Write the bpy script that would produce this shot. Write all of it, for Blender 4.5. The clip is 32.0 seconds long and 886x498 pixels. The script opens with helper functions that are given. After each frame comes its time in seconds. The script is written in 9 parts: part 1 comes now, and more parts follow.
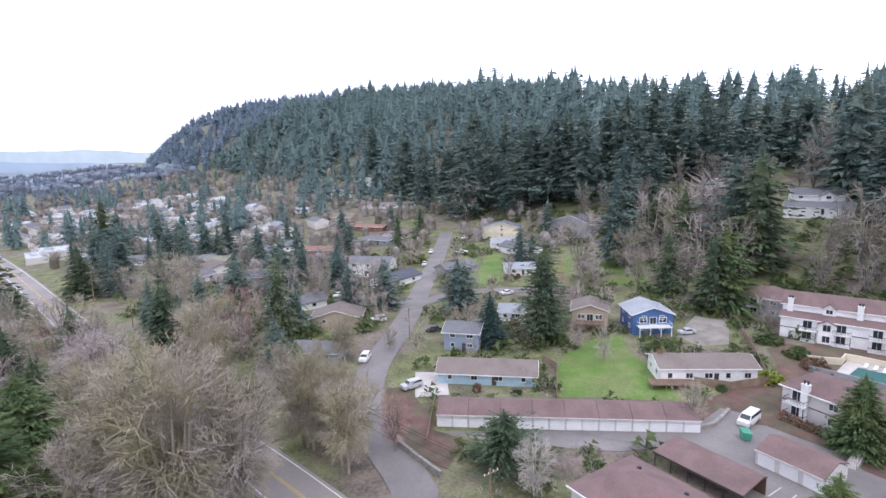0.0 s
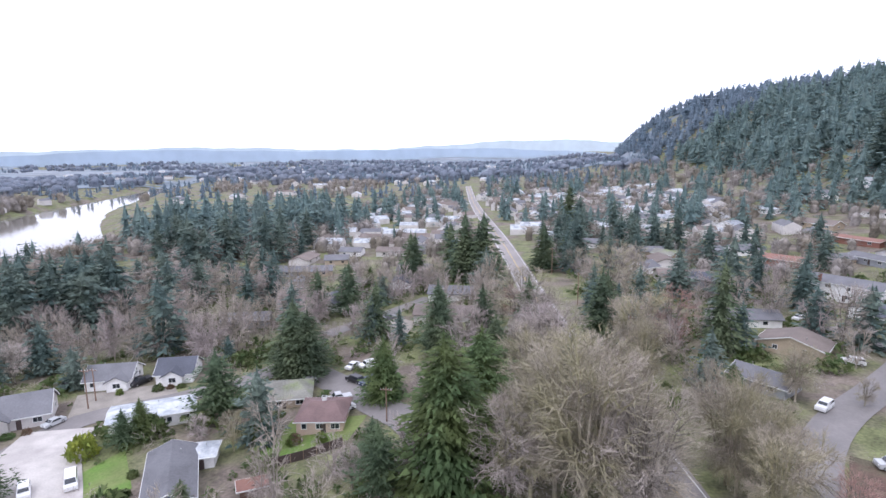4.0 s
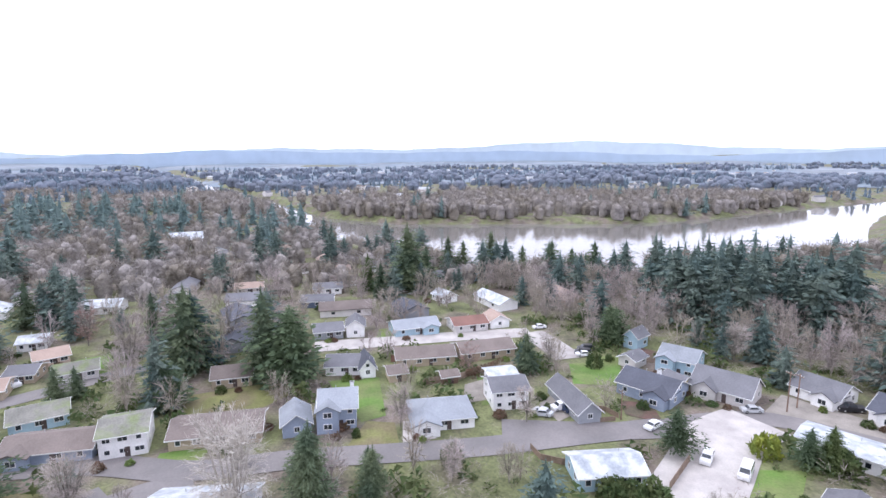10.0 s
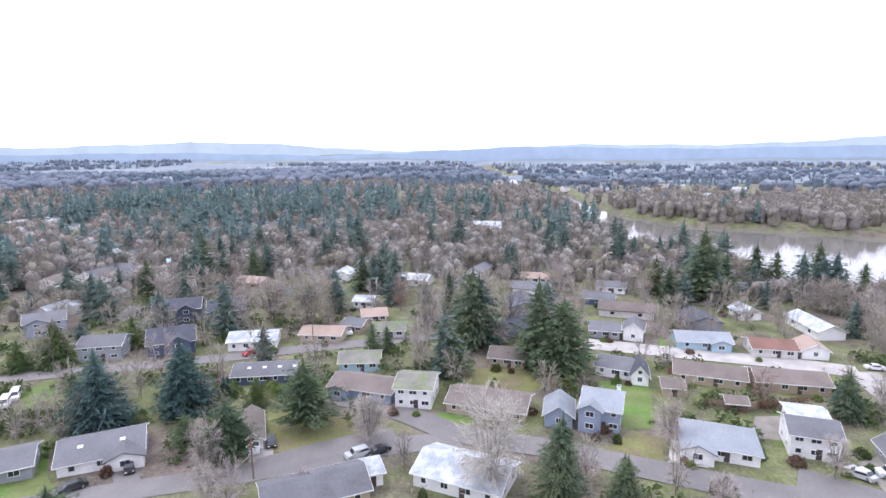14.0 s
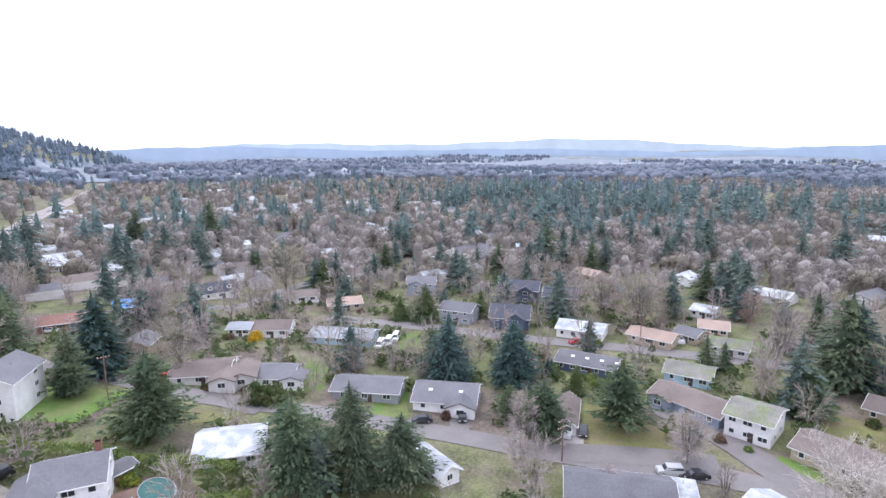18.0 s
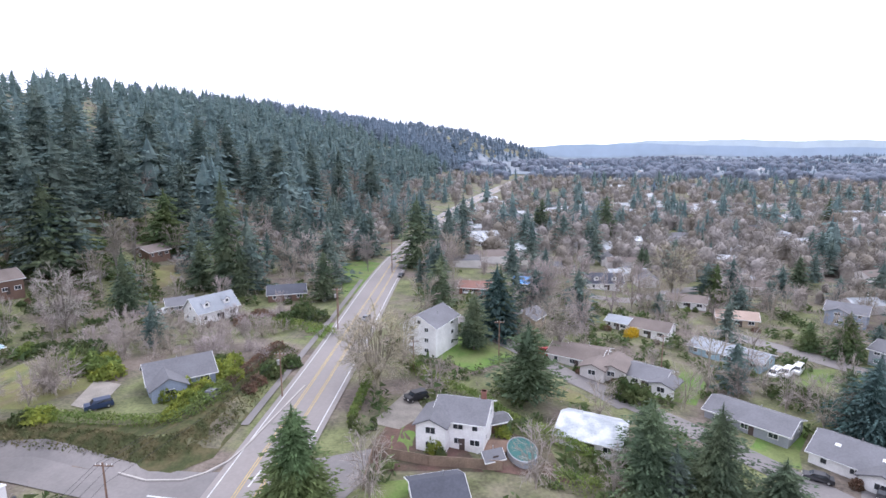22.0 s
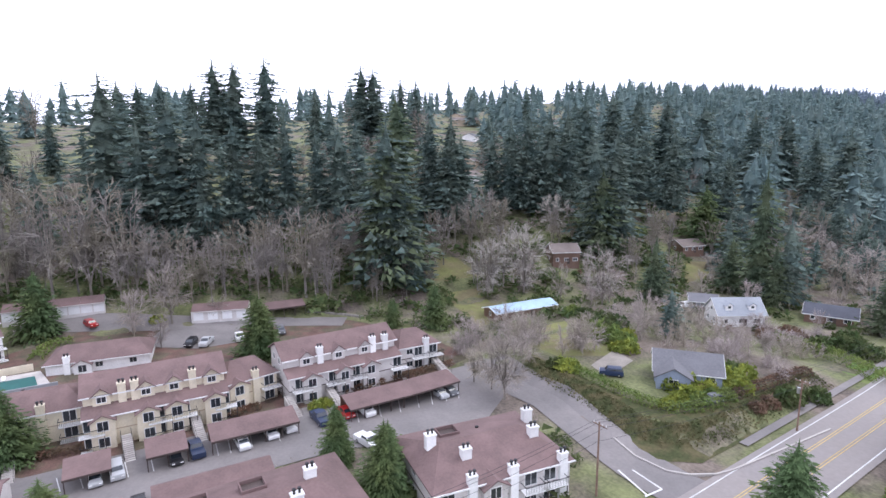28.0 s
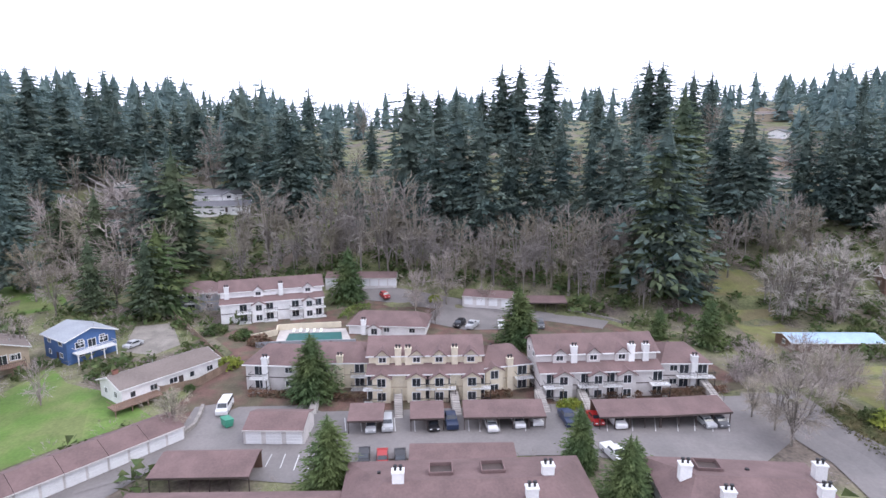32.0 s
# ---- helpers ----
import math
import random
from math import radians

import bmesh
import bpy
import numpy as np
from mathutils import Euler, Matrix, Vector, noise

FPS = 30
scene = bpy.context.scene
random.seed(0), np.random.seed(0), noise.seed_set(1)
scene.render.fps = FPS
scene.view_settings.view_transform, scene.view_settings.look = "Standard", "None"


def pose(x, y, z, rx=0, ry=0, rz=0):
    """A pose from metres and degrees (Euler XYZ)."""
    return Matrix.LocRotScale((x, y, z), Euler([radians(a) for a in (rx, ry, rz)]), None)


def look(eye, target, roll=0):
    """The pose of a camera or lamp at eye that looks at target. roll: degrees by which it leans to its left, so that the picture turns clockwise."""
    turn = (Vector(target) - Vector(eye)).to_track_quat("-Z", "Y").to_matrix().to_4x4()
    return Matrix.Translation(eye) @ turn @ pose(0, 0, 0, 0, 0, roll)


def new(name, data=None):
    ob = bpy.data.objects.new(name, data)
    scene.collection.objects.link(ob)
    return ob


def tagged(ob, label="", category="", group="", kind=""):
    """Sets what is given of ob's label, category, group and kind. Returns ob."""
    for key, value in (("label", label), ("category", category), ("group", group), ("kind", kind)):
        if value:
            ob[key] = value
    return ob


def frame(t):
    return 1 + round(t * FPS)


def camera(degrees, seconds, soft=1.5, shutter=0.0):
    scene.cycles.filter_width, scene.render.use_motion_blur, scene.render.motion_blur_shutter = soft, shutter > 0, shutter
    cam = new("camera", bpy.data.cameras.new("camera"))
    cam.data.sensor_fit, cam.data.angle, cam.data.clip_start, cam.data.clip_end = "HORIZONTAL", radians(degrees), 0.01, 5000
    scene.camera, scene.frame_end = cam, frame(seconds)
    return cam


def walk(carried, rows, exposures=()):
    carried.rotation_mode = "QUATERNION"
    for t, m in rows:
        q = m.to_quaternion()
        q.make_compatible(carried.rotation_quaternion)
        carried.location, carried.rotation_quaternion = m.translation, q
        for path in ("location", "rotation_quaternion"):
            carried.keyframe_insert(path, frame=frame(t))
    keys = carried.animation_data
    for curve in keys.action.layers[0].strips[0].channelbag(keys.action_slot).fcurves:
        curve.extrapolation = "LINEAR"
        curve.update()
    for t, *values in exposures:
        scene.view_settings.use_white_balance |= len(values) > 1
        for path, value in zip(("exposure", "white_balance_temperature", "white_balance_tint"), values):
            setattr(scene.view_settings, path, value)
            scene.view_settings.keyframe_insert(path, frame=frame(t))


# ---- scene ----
cam = camera(77.56, 32.0)
PATH = [
    (0.0, (-1.05, -13.59, 48.70), (58.94, 64.61, 31.80), -1.40),
    (1.0, (-0.59, -12.47, 48.94), (43.72, 75.58, 32.09), -0.74),
    (2.0, (-0.13, -11.35, 49.17), (25.27, 83.88, 32.23), -0.62),
    (3.0, (0.31, -10.22, 49.38), (6.38, 88.10, 32.19), -0.36),
    (3.5, (0.52, -9.66, 49.48), (-2.86, 88.77, 32.16), -0.28),
    (5.5, (1.23, -7.41, 49.80), (-38.67, 82.61, 32.38), -0.65),
    (6.0, (1.36, -6.85, 49.85), (-47.48, 78.65, 32.44), -0.59),
    (7.0, (1.58, -5.73, 49.91), (-64.77, 67.04, 32.55), -0.53),
    (8.0, (1.75, -4.62, 49.93), (-78.20, 52.91, 32.67), -0.45),
    (9.0, (1.87, -3.54, 49.93), (-88.74, 35.13, 32.79), -0.39),
    (10.0, (1.95, -2.50, 49.91), (-94.37, 18.20, 32.79), -0.34),
    (11.0, (1.98, -1.54, 49.86), (-96.30, 5.05, 32.64), -0.30),
    (12.0, (1.97, -0.65, 49.81), (-96.38, -5.66, 32.44), -0.32),
    (13.0, (1.91, 0.16, 49.75), (-95.84, -11.50, 32.18), -0.38),
    (14.0, (1.80, 0.89, 49.70), (-91.75, -29.85, 32.27), -0.50),
    (14.5, (1.72, 1.23, 49.67), (-89.27, -36.47, 32.34), -0.52),
    (16.5, (1.19, 2.19, 49.55), (-77.49, -56.96, 31.91), -0.41),
    (17.0, (1.01, 2.29, 49.49), (-71.92, -63.82, 31.82), -0.37),
    (18.0, (0.59, 2.39, 49.37), (-58.27, -76.49, 31.69), -0.36),
    (19.0, (0.14, 2.36, 49.22), (-43.29, -85.96, 31.52), -0.30),
    (20.0, (-0.33, 2.21, 49.07), (-27.29, -92.44, 31.33), -0.28),
    (21.0, (-0.78, 1.95, 48.90), (-12.00, -95.81, 31.11), -0.24),
    (22.0, (-1.17, 1.59, 48.71), (4.12, -96.66, 30.88), -0.23),
    (23.0, (-1.50, 1.16, 48.49), (19.63, -94.93, 30.63), -0.30),
    (24.0, (-1.76, 0.66, 48.24), (34.42, -90.86, 30.46), -0.37),
    (25.0, (-1.95, 0.11, 47.97), (49.18, -84.01, 30.37), -0.34),
    (25.5, (-2.01, -0.17, 47.84), (55.46, -80.12, 30.33), -0.33),
    (27.5, (-1.97, -1.37, 47.28), (75.84, -61.77, 30.00), -0.42),
    (28.0, (-1.89, -1.67, 47.14), (79.77, -56.76, 29.91), -0.42),
    (29.0, (-1.67, -2.26, 46.86), (86.05, -47.13, 29.73), -0.40),
    (30.0, (-1.40, -2.85, 46.58), (91.10, -36.80, 29.55), -0.37),
    (31.0, (-1.11, -3.43, 46.30), (95.03, -25.13, 29.35), -0.30),
    (32.0, (-0.81, -4.01, 46.03), (97.26, -13.99, 29.25), -0.32),
]
walk(cam, [(t, look(eye, target, roll)) for t, eye, target, roll in PATH], [(0, 0.06), (4, 0.08), (9, 0.2), (14, 0.29), (19, 0.26), (24, 0.14), (32, 0.12)])

# ---------------------------------------------------------------- world and light
world = bpy.data.worlds.new("overcast_world")
scene.world = world
world.use_nodes = True
wn, wl = world.node_tree.nodes, world.node_tree.links
sky = wn.new("ShaderNodeTexSky")
sky.sky_type, sky.sun_disc = "NISHITA", False
sky.sun_elevation, sky.sun_rotation = radians(32), radians(200)
bg = wn["Background"]
cloud = wn.new("ShaderNodeMixRGB")
cloud.inputs["Fac"].default_value = 0.93
cloud.inputs["Color2"].default_value = (11.15, 11.5, 14.4, 1)
wl.new(sky.outputs["Color"], cloud.inputs["Color1"])
wl.new(cloud.outputs["Color"], bg.inputs["Color"])
bg.inputs["Strength"].default_value = 0.148
sun_data = bpy.data.lights.new("sun", "SUN")
sun_data.energy, sun_data.angle, sun_data.color = 0.9, radians(25), (1.0, 0.98, 0.95)
sun = new("sun", sun_data)
sun.matrix_world = look((0, 0, 300), (60, 160, 0))

# ---------------------------------------------------------------- materials
def mat(name, color, rough=0.85, metal=0.0, vary=0.18, size=3.0, fine=0.25, bump=0.0, tone=0.12, second=None, second_size=14.0, second_at=0.5):
    """Procedural surface: colour broken up at two scales, per-object tone, fine relief."""
    m = bpy.data.materials.new(name)
    m.use_nodes = True
    n, l = m.node_tree.nodes, m.node_tree.links
    bsdf = n["Principled BSDF"]
    bsdf.inputs["Roughness"].default_value, bsdf.inputs["Metallic"].default_value = rough, metal
    geo = n.new("ShaderNodeNewGeometry")
    base = n.new("ShaderNodeRGB")
    base.outputs[0].default_value = (*color, 1)
    out = base.outputs[0]
    if second:
        t = n.new("ShaderNodeTexNoise")
        t.inputs["Scale"].default_value, t.inputs["Detail"].default_value = 1 / second_size, 5
        l.new(geo.outputs["Position"], t.inputs["Vector"])
        r = n.new("ShaderNodeMapRange")
        r.inputs[1].default_value, r.inputs[2].default_value = second_at - 0.09, second_at + 0.09
        l.new(t.outputs["Fac"], r.inputs[0])
        mx = n.new("ShaderNodeMixRGB")
        mx.inputs["Color2"].default_value = (*second, 1)
        l.new(r.outputs[0], mx.inputs["Fac"])
        l.new(out, mx.inputs["Color1"])
        out = mx.outputs["Color"]
    hs = n.new("ShaderNodeHueSaturation")
    l.new(out, hs.inputs["Color"])
    total = None
    for s, a in ((1 / size, vary), (1 / fine, vary * 0.8)):
        t = n.new("ShaderNodeTexNoise")
        t.inputs["Scale"].default_value, t.inputs["Detail"].default_value = s, 4
        l.new(geo.outputs["Position"], t.inputs["Vector"])
        r = n.new("ShaderNodeMapRange")
        r.inputs[1].default_value, r.inputs[2].default_value = 0.3, 0.7
        r.inputs[3].default_value, r.inputs[4].default_value = -a, a
        l.new(t.outputs["Fac"], r.inputs[0])
        if total is None:
            total = r.outputs[0]
        else:
            ad = n.new("ShaderNodeMath")
            l.new(total, ad.inputs[0]), l.new(r.outputs[0], ad.inputs[1])
            total = ad.outputs[0]
        last = t
    oi = n.new("ShaderNodeObjectInfo")
    r = n.new("ShaderNodeMapRange")
    r.inputs[3].default_value, r.inputs[4].default_value = 1 - tone, 1 + tone
    l.new(oi.outputs["Random"], r.inputs[0])
    ad = n.new("ShaderNodeMath")
    l.new(total, ad.inputs[0]), l.new(r.outputs[0], ad.inputs[1])
    l.new(ad.outputs[0], hs.inputs["Value"])
    l.new(hs.outputs["Color"], bsdf.inputs["Base Color"])
    if bump:
        b = n.new("ShaderNodeBump")
        b.inputs["Strength"].default_value, b.inputs["Distance"].default_value = 0.6, bump
        l.new(last.outputs["Fac"], b.inputs["Height"])
        l.new(b.outputs["Normal"], bsdf.inputs["Normal"])
    return m


def siding(name, color, gap=0.2, dirt=0.1):
    """Lap siding: level boards with dark joints and relief."""
    m = mat(name, color, 0.6, vary=dirt, size=2.5, tone=0.04)
    n, l = m.node_tree.nodes, m.node_tree.links
    geo = n.new("ShaderNodeNewGeometry")
    w = n.new("ShaderNodeTexWave")
    w.bands_direction, w.wave_profile = "Z", "SAW"
    w.inputs["Scale"].default_value = 0.314 / gap
    l.new(geo.outputs["Position"], w.inputs["Vector"])
    b = n.new("ShaderNodeBump")
    b.inputs["Strength"].default_value, b.inputs["Distance"].default_value = 0.5, 0.03
    l.new(w.outputs["Fac"], b.inputs["Height"])
    l.new(b.outputs["Normal"], n["Principled BSDF"].inputs["Normal"])
    return m


def leafy(name, color, other, size=9.0):
    """Foliage: two greens in patches, tone per clump, some light passing through."""
    m = mat(name, color, 0.8, vary=0.22, size=2.5, fine=0.5, tone=0.16, second=other, second_size=size)
    n, l = m.node_tree.nodes, m.node_tree.links
    geo = n.new("ShaderNodeNewGeometry")
    hs = [k for k in n if k.type == "HUE_SAT"][0]
    r = n.new("ShaderNodeMapRange")
    r.inputs[3].default_value, r.inputs[4].default_value = 0.8, 1.2
    l.new(geo.outputs["Random Per Island"], r.inputs[0])
    mul = n.new("ShaderNodeMath")
    mul.operation = "MULTIPLY"
    old = hs.inputs["Value"].links[0].from_socket
    l.new(old, mul.inputs[0]), l.new(r.outputs[0], mul.inputs[1])
    l.new(mul.outputs[0], hs.inputs["Value"])
    thin = n.new("ShaderNodeBsdfTranslucent")
    l.new(hs.outputs["Color"], thin.inputs["Color"])
    both = n.new("ShaderNodeMixShader")
    both.inputs[0].default_value = 0.3
    n["Principled BSDF"].inputs["Specular IOR Level"].default_value = 0.2
    l.new(n["Principled BSDF"].outputs[0], both.inputs[1]), l.new(thin.outputs[0], both.inputs[2])
    l.new(both.outputs[0], n["Material Output"].inputs["Surface"])
    return m


M = {}
M["earth"] = mat("leaf_litter_ground", (0.15, 0.122, 0.1), 0.95, vary=0.38, size=5, fine=0.6, bump=0.15, second=(0.13, 0.142, 0.062), second_size=16, second_at=0.475)
M["lawn"] = mat("wet_lawn", (0.105, 0.185, 0.035), 0.9, vary=0.16, size=5, fine=0.5, bump=0.05, second=(0.15, 0.185, 0.06), second_size=8)
M["dull_lawn"] = mat("mossy_lawn", (0.165, 0.17, 0.06), 0.9, vary=0.18, size=4, fine=0.5, bump=0.05, second=(0.17, 0.145, 0.075), second_size=7)
M["asphalt"] = mat("worn_asphalt", (0.205, 0.187, 0.18), 0.7, vary=0.1, size=6, fine=0.5, second=(0.17, 0.157, 0.153), second_size=11, tone=0.03)
M["highway"] = mat("highway_asphalt", (0.255, 0.228, 0.215), 0.7, vary=0.08, size=8, fine=0.6, second=(0.215, 0.195, 0.187), second_size=16, tone=0.02)
M["concrete"] = mat("pale_concrete", (0.46, 0.43, 0.40), 0.85, vary=0.1, size=3, fine=0.3, second=(0.38, 0.35, 0.33), second_size=5)
M["gravel"] = mat("gravel_drive", (0.26, 0.235, 0.205), 0.95, vary=0.2, size=3, fine=0.25, bump=0.05)
M["bark_dust"] = mat("bark_mulch", (0.13, 0.075, 0.06), 0.95, vary=0.25, size=3, fine=0.3, bump=0.05, second=(0.10, 0.085, 0.055), second_size=5)
M["white_line"] = mat("white_road_paint", (0.6, 0.6, 0.59), 0.6, vary=0.12, size=2)
M["yellow_line"] = mat("yellow_road_paint", (0.52, 0.37, 0.12), 0.6, vary=0.12, size=2)
M["mauve_roof"] = mat("mauve_brown_shingles", (0.175, 0.115, 0.11), 0.9, vary=0.12, size=4, fine=0.35, bump=0.02, tone=0.05, second=(0.15, 0.10, 0.095), second_size=3)
M["grey_roof"] = mat("grey_shingles", (0.15, 0.15, 0.162), 0.9, vary=0.14, size=4, fine=0.35, bump=0.02)
M["dark_roof"] = mat("charcoal_shingles", (0.075, 0.08, 0.1), 0.85, vary=0.15, size=4, fine=0.35, bump=0.02)
M["brown_roof"] = mat("brown_shingles", (0.17, 0.14, 0.125), 0.9, vary=0.15, size=4, fine=0.35, bump=0.02)
M["tan_roof"] = mat("tan_pink_shingles", (0.34, 0.255, 0.21), 0.9, vary=0.12, size=4, fine=0.35, bump=0.02)
M["red_roof"] = mat("red_brown_shingles", (0.235, 0.125, 0.1), 0.9, vary=0.12, size=4, fine=0.35, bump=0.02)
M["pale_roof"] = mat("pale_metal_roof", (0.33, 0.36, 0.39), 0.5, vary=0.16, size=2.5, fine=0.4, second=(0.46, 0.48, 0.5), second_size=2.5)
M["blue_roof"] = mat("pale_blue_metal_roof", (0.34, 0.48, 0.62), 0.45, vary=0.14, size=4)
M["bluegrey_roof"] = mat("blue_grey_shingles", (0.265, 0.285, 0.31), 0.85, vary=0.12, size=4, fine=0.35, bump=0.02)
M["mossy_roof"] = mat("mossy_shingles", (0.2, 0.195, 0.17), 0.9, vary=0.2, size=3, fine=0.35, bump=0.02, second=(0.17, 0.2, 0.1), second_size=4, second_at=0.56)
for k, c in dict(white=(0.82, 0.81, 0.8), cream=(0.68, 0.61, 0.47), pale=(0.60, 0.57, 0.55), grey=(0.30, 0.315, 0.34), blue=(0.06, 0.13, 0.3), lightblue=(0.36, 0.50, 0.58), navy=(0.075, 0.10, 0.155), tan=(0.42, 0.34, 0.25), brown=(0.15, 0.09, 0.065), yellow=(0.62, 0.55, 0.33), green=(0.10, 0.17, 0.15), brick=(0.27, 0.12, 0.09), bluegrey=(0.28, 0.33, 0.42), pink=(0.56, 0.43, 0.35), teal=(0.13, 0.32, 0.36)).items():
    M[k] = siding(k + "_siding", c)
M["trim"] = mat("white_trim", (0.78, 0.78, 0.77), 0.5, vary=0.06, size=2)
M["dark_trim"] = mat("dark_wood_trim", (0.07, 0.05, 0.045), 0.7, vary=0.15, size=2)
M["wood"] = mat("weathered_wood", (0.21, 0.135, 0.10), 0.8, vary=0.2, size=1.5, bump=0.01)
M["cedar"] = mat("cedar_fence_wood", (0.235, 0.17, 0.125), 0.85, vary=0.2, size=1.5, bump=0.01)
M["iron"] = mat("dark_metal", (0.03, 0.03, 0.033), 0.5, 0.3, vary=0.1)
M["metal"] = mat("galvanised_metal", (0.5, 0.5, 0.5), 0.4, 0.8, vary=0.1)
M["door"] = mat("white_garage_door", (0.76, 0.76, 0.76), 0.5, vary=0.05, size=2, tone=0.04)
M["glass"] = mat("window_glass", (0.03, 0.036, 0.044), 0.08, vary=0.2, size=1.5)
M["glass"].node_tree.nodes["Principled BSDF"].inputs["Specular IOR Level"].default_value = 0.8
M["pool"] = mat("teal_pool_cover", (0.015, 0.115, 0.105), 0.5, vary=0.12, size=2)
M["tarp"] = mat("blue_tarp", (0.05, 0.25, 0.62), 0.5, vary=0.15, size=1.5, bump=0.03)
M["stone"] = mat("fieldstone", (0.25, 0.23, 0.21), 0.9, vary=0.25, size=0.8, bump=0.05)
M["bark"] = mat("grey_bark", (0.19, 0.17, 0.145), 0.95, vary=0.25, size=1.2, fine=0.15)
M["slope_twig"] = mat("slope_twigs", (0.3, 0.272, 0.25), 0.95, vary=0.22, size=6, tone=0.2, second=(0.25, 0.225, 0.175), second_size=12)
M["wood_twig"] = mat("winter_wood_twigs", (0.33, 0.3, 0.28), 0.95, vary=0.25, size=7, fine=1.2, tone=0.2, second=(0.235, 0.205, 0.165), second_size=22)
M["twig"] = mat("bare_twigs", (0.39, 0.335, 0.32), 0.95, vary=0.2, size=5, tone=0.2, second=(0.35, 0.31, 0.25), second_size=15)
M["pale_twig"] = mat("pale_bare_twigs", (0.42, 0.385, 0.345), 0.95, vary=0.2, size=5, tone=0.14)
M["moss_twig"] = mat("mossy_twigs", (0.29, 0.265, 0.165), 0.95, vary=0.25, size=4, tone=0.2, second=(0.31, 0.27, 0.22), second_size=6)
M["red_twig"] = mat("reddish_twigs", (0.33, 0.21, 0.18), 0.95, vary=0.2, size=5, tone=0.15)
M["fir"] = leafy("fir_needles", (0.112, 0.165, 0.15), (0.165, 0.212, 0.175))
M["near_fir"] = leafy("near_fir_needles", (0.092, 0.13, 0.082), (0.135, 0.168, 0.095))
M["spruce"] = leafy("blue_spruce_needles", (0.07, 0.115, 0.108), (0.055, 0.1, 0.086))
M["cedar_leaf"] = leafy("cedar_sprays", (0.12, 0.155, 0.06), (0.09, 0.14, 0.062))
M["pine"] = leafy("pine_needles", (0.11, 0.15, 0.08), (0.085, 0.125, 0.075))
M["shrub"] = leafy("shrub_leaves", (0.075, 0.115, 0.045), (0.12, 0.145, 0.06), 3.0)
M["laurel"] = leafy("hedge_leaves", (0.14, 0.2, 0.06), (0.18, 0.225, 0.068), 3.0)
M["ivy"] = leafy("bank_ivy", (0.1, 0.115, 0.05), (0.135, 0.12, 0.062), 2.5)
M["yellow_shrub"] = leafy("yellow_green_leaves", (0.28, 0.31, 0.06), (0.2, 0.25, 0.06), 2.0)
M["forsythia"] = leafy("yellow_blossom", (0.62, 0.42, 0.03), (0.5, 0.36, 0.05), 2.0)
M["rust_shrub"] = leafy("rusty_leaves", (0.2, 0.12, 0.085), (0.17, 0.125, 0.085), 2.0)
# far needles and twigs: aerial haze painted into the colours, bluer with distance
M["far_fir"] = leafy("haze_tinted_fir_needles", (0.118, 0.175, 0.172), (0.155, 0.21, 0.195))
M["distant_fir"] = leafy("blue_haze_fir_needles", (0.14, 0.19, 0.235), (0.17, 0.215, 0.26), 60)
M["blue_haze_twig"] = mat("blue_haze_bare_twigs", (0.135, 0.152, 0.185), 0.95, vary=0.26, size=18, fine=3, second=(0.11, 0.13, 0.165), second_size=90)
# far plain: grey-blue haze of distance painted into the base colour
M["haze_tinted_plain"] = mat("haze_tinted_plain", (0.15, 0.19, 0.225), 0.95, vary=0.25, size=160, fine=30, second=(0.2, 0.225, 0.25), second_size=260)
# hills: pale blue haze painted into both colours, stronger on the farther ring
M["haze_tinted_hill"] = mat("haze_tinted_wooded_hill", (0.46, 0.56, 0.67), 0.95, vary=0.04, size=120, fine=60)
M["paler_haze_hill"] = mat("palest_haze_hill", (0.56, 0.65, 0.73), 0.95, vary=0.06, size=200, fine=60)

# ---------------------------------------------------------------- mesh helpers
class Shape:
    """Collects corners and faces of one mesh."""
    def __init__(self):
        self.v, self.f = [], []

    def add(self, verts, faces):
        k = len(self.v)
        self.v += [tuple(p) for p in verts]
        self.f += [tuple(i + k for i in f) for f in faces]
        return self

    def box(self, x0, x1, y0, y1, z0, z1):
        return self.add([(x0, y0, z0), (x1, y0, z0), (x1, y1, z0), (x0, y1, z0), (x0, y0, z1), (x1, y0, z1), (x1, y1, z1), (x0, y1, z1)],
                        [(0, 3, 2, 1), (4, 5, 6, 7), (0, 1, 5, 4), (1, 2, 6, 5), (2, 3, 7, 6), (3, 0, 4, 7)])

    def slab(self, corners, thick):
        """A plate of any four or more corners, thickened downwards."""
        n = len(corners)
        low = [(x, y, z - thick) for x, y, z in corners]
        return self.add(list(corners) + low, [tuple(range(n)), tuple(range(2 * n - 1, n - 1, -1))] + [(i, i + n, (i + 1) % n + n, (i + 1) % n) for i in range(n)])

    def tube(self, a, b, ra, rb, n=6):
        a, b = Vector(a), Vector(b)
        d = (b - a).normalized()
        u = d.orthogonal().normalized()
        w = d.cross(u)
        ring = [(math.cos(2 * math.pi * i / n), math.sin(2 * math.pi * i / n)) for i in range(n)]
        vs = [a + (u * c + w * s) * ra for c, s in ring] + [b + (u * c + w * s) * rb for c, s in ring]
        return self.add(vs, [(i, (i + 1) % n, (i + 1) % n + n, i + n) for i in range(n)] + [tuple(range(n, 2 * n)), tuple(range(n - 1, -1, -1))])

    def mesh(self, name, material, smooth=False):
        me = bpy.data.meshes.new(name)
        me.from_pydata(self.v, [], self.f)
        me.materials.append(material)
        if smooth:
            me.polygons.foreach_set("use_smooth", [True] * len(me.polygons))
        me.update()
        return me


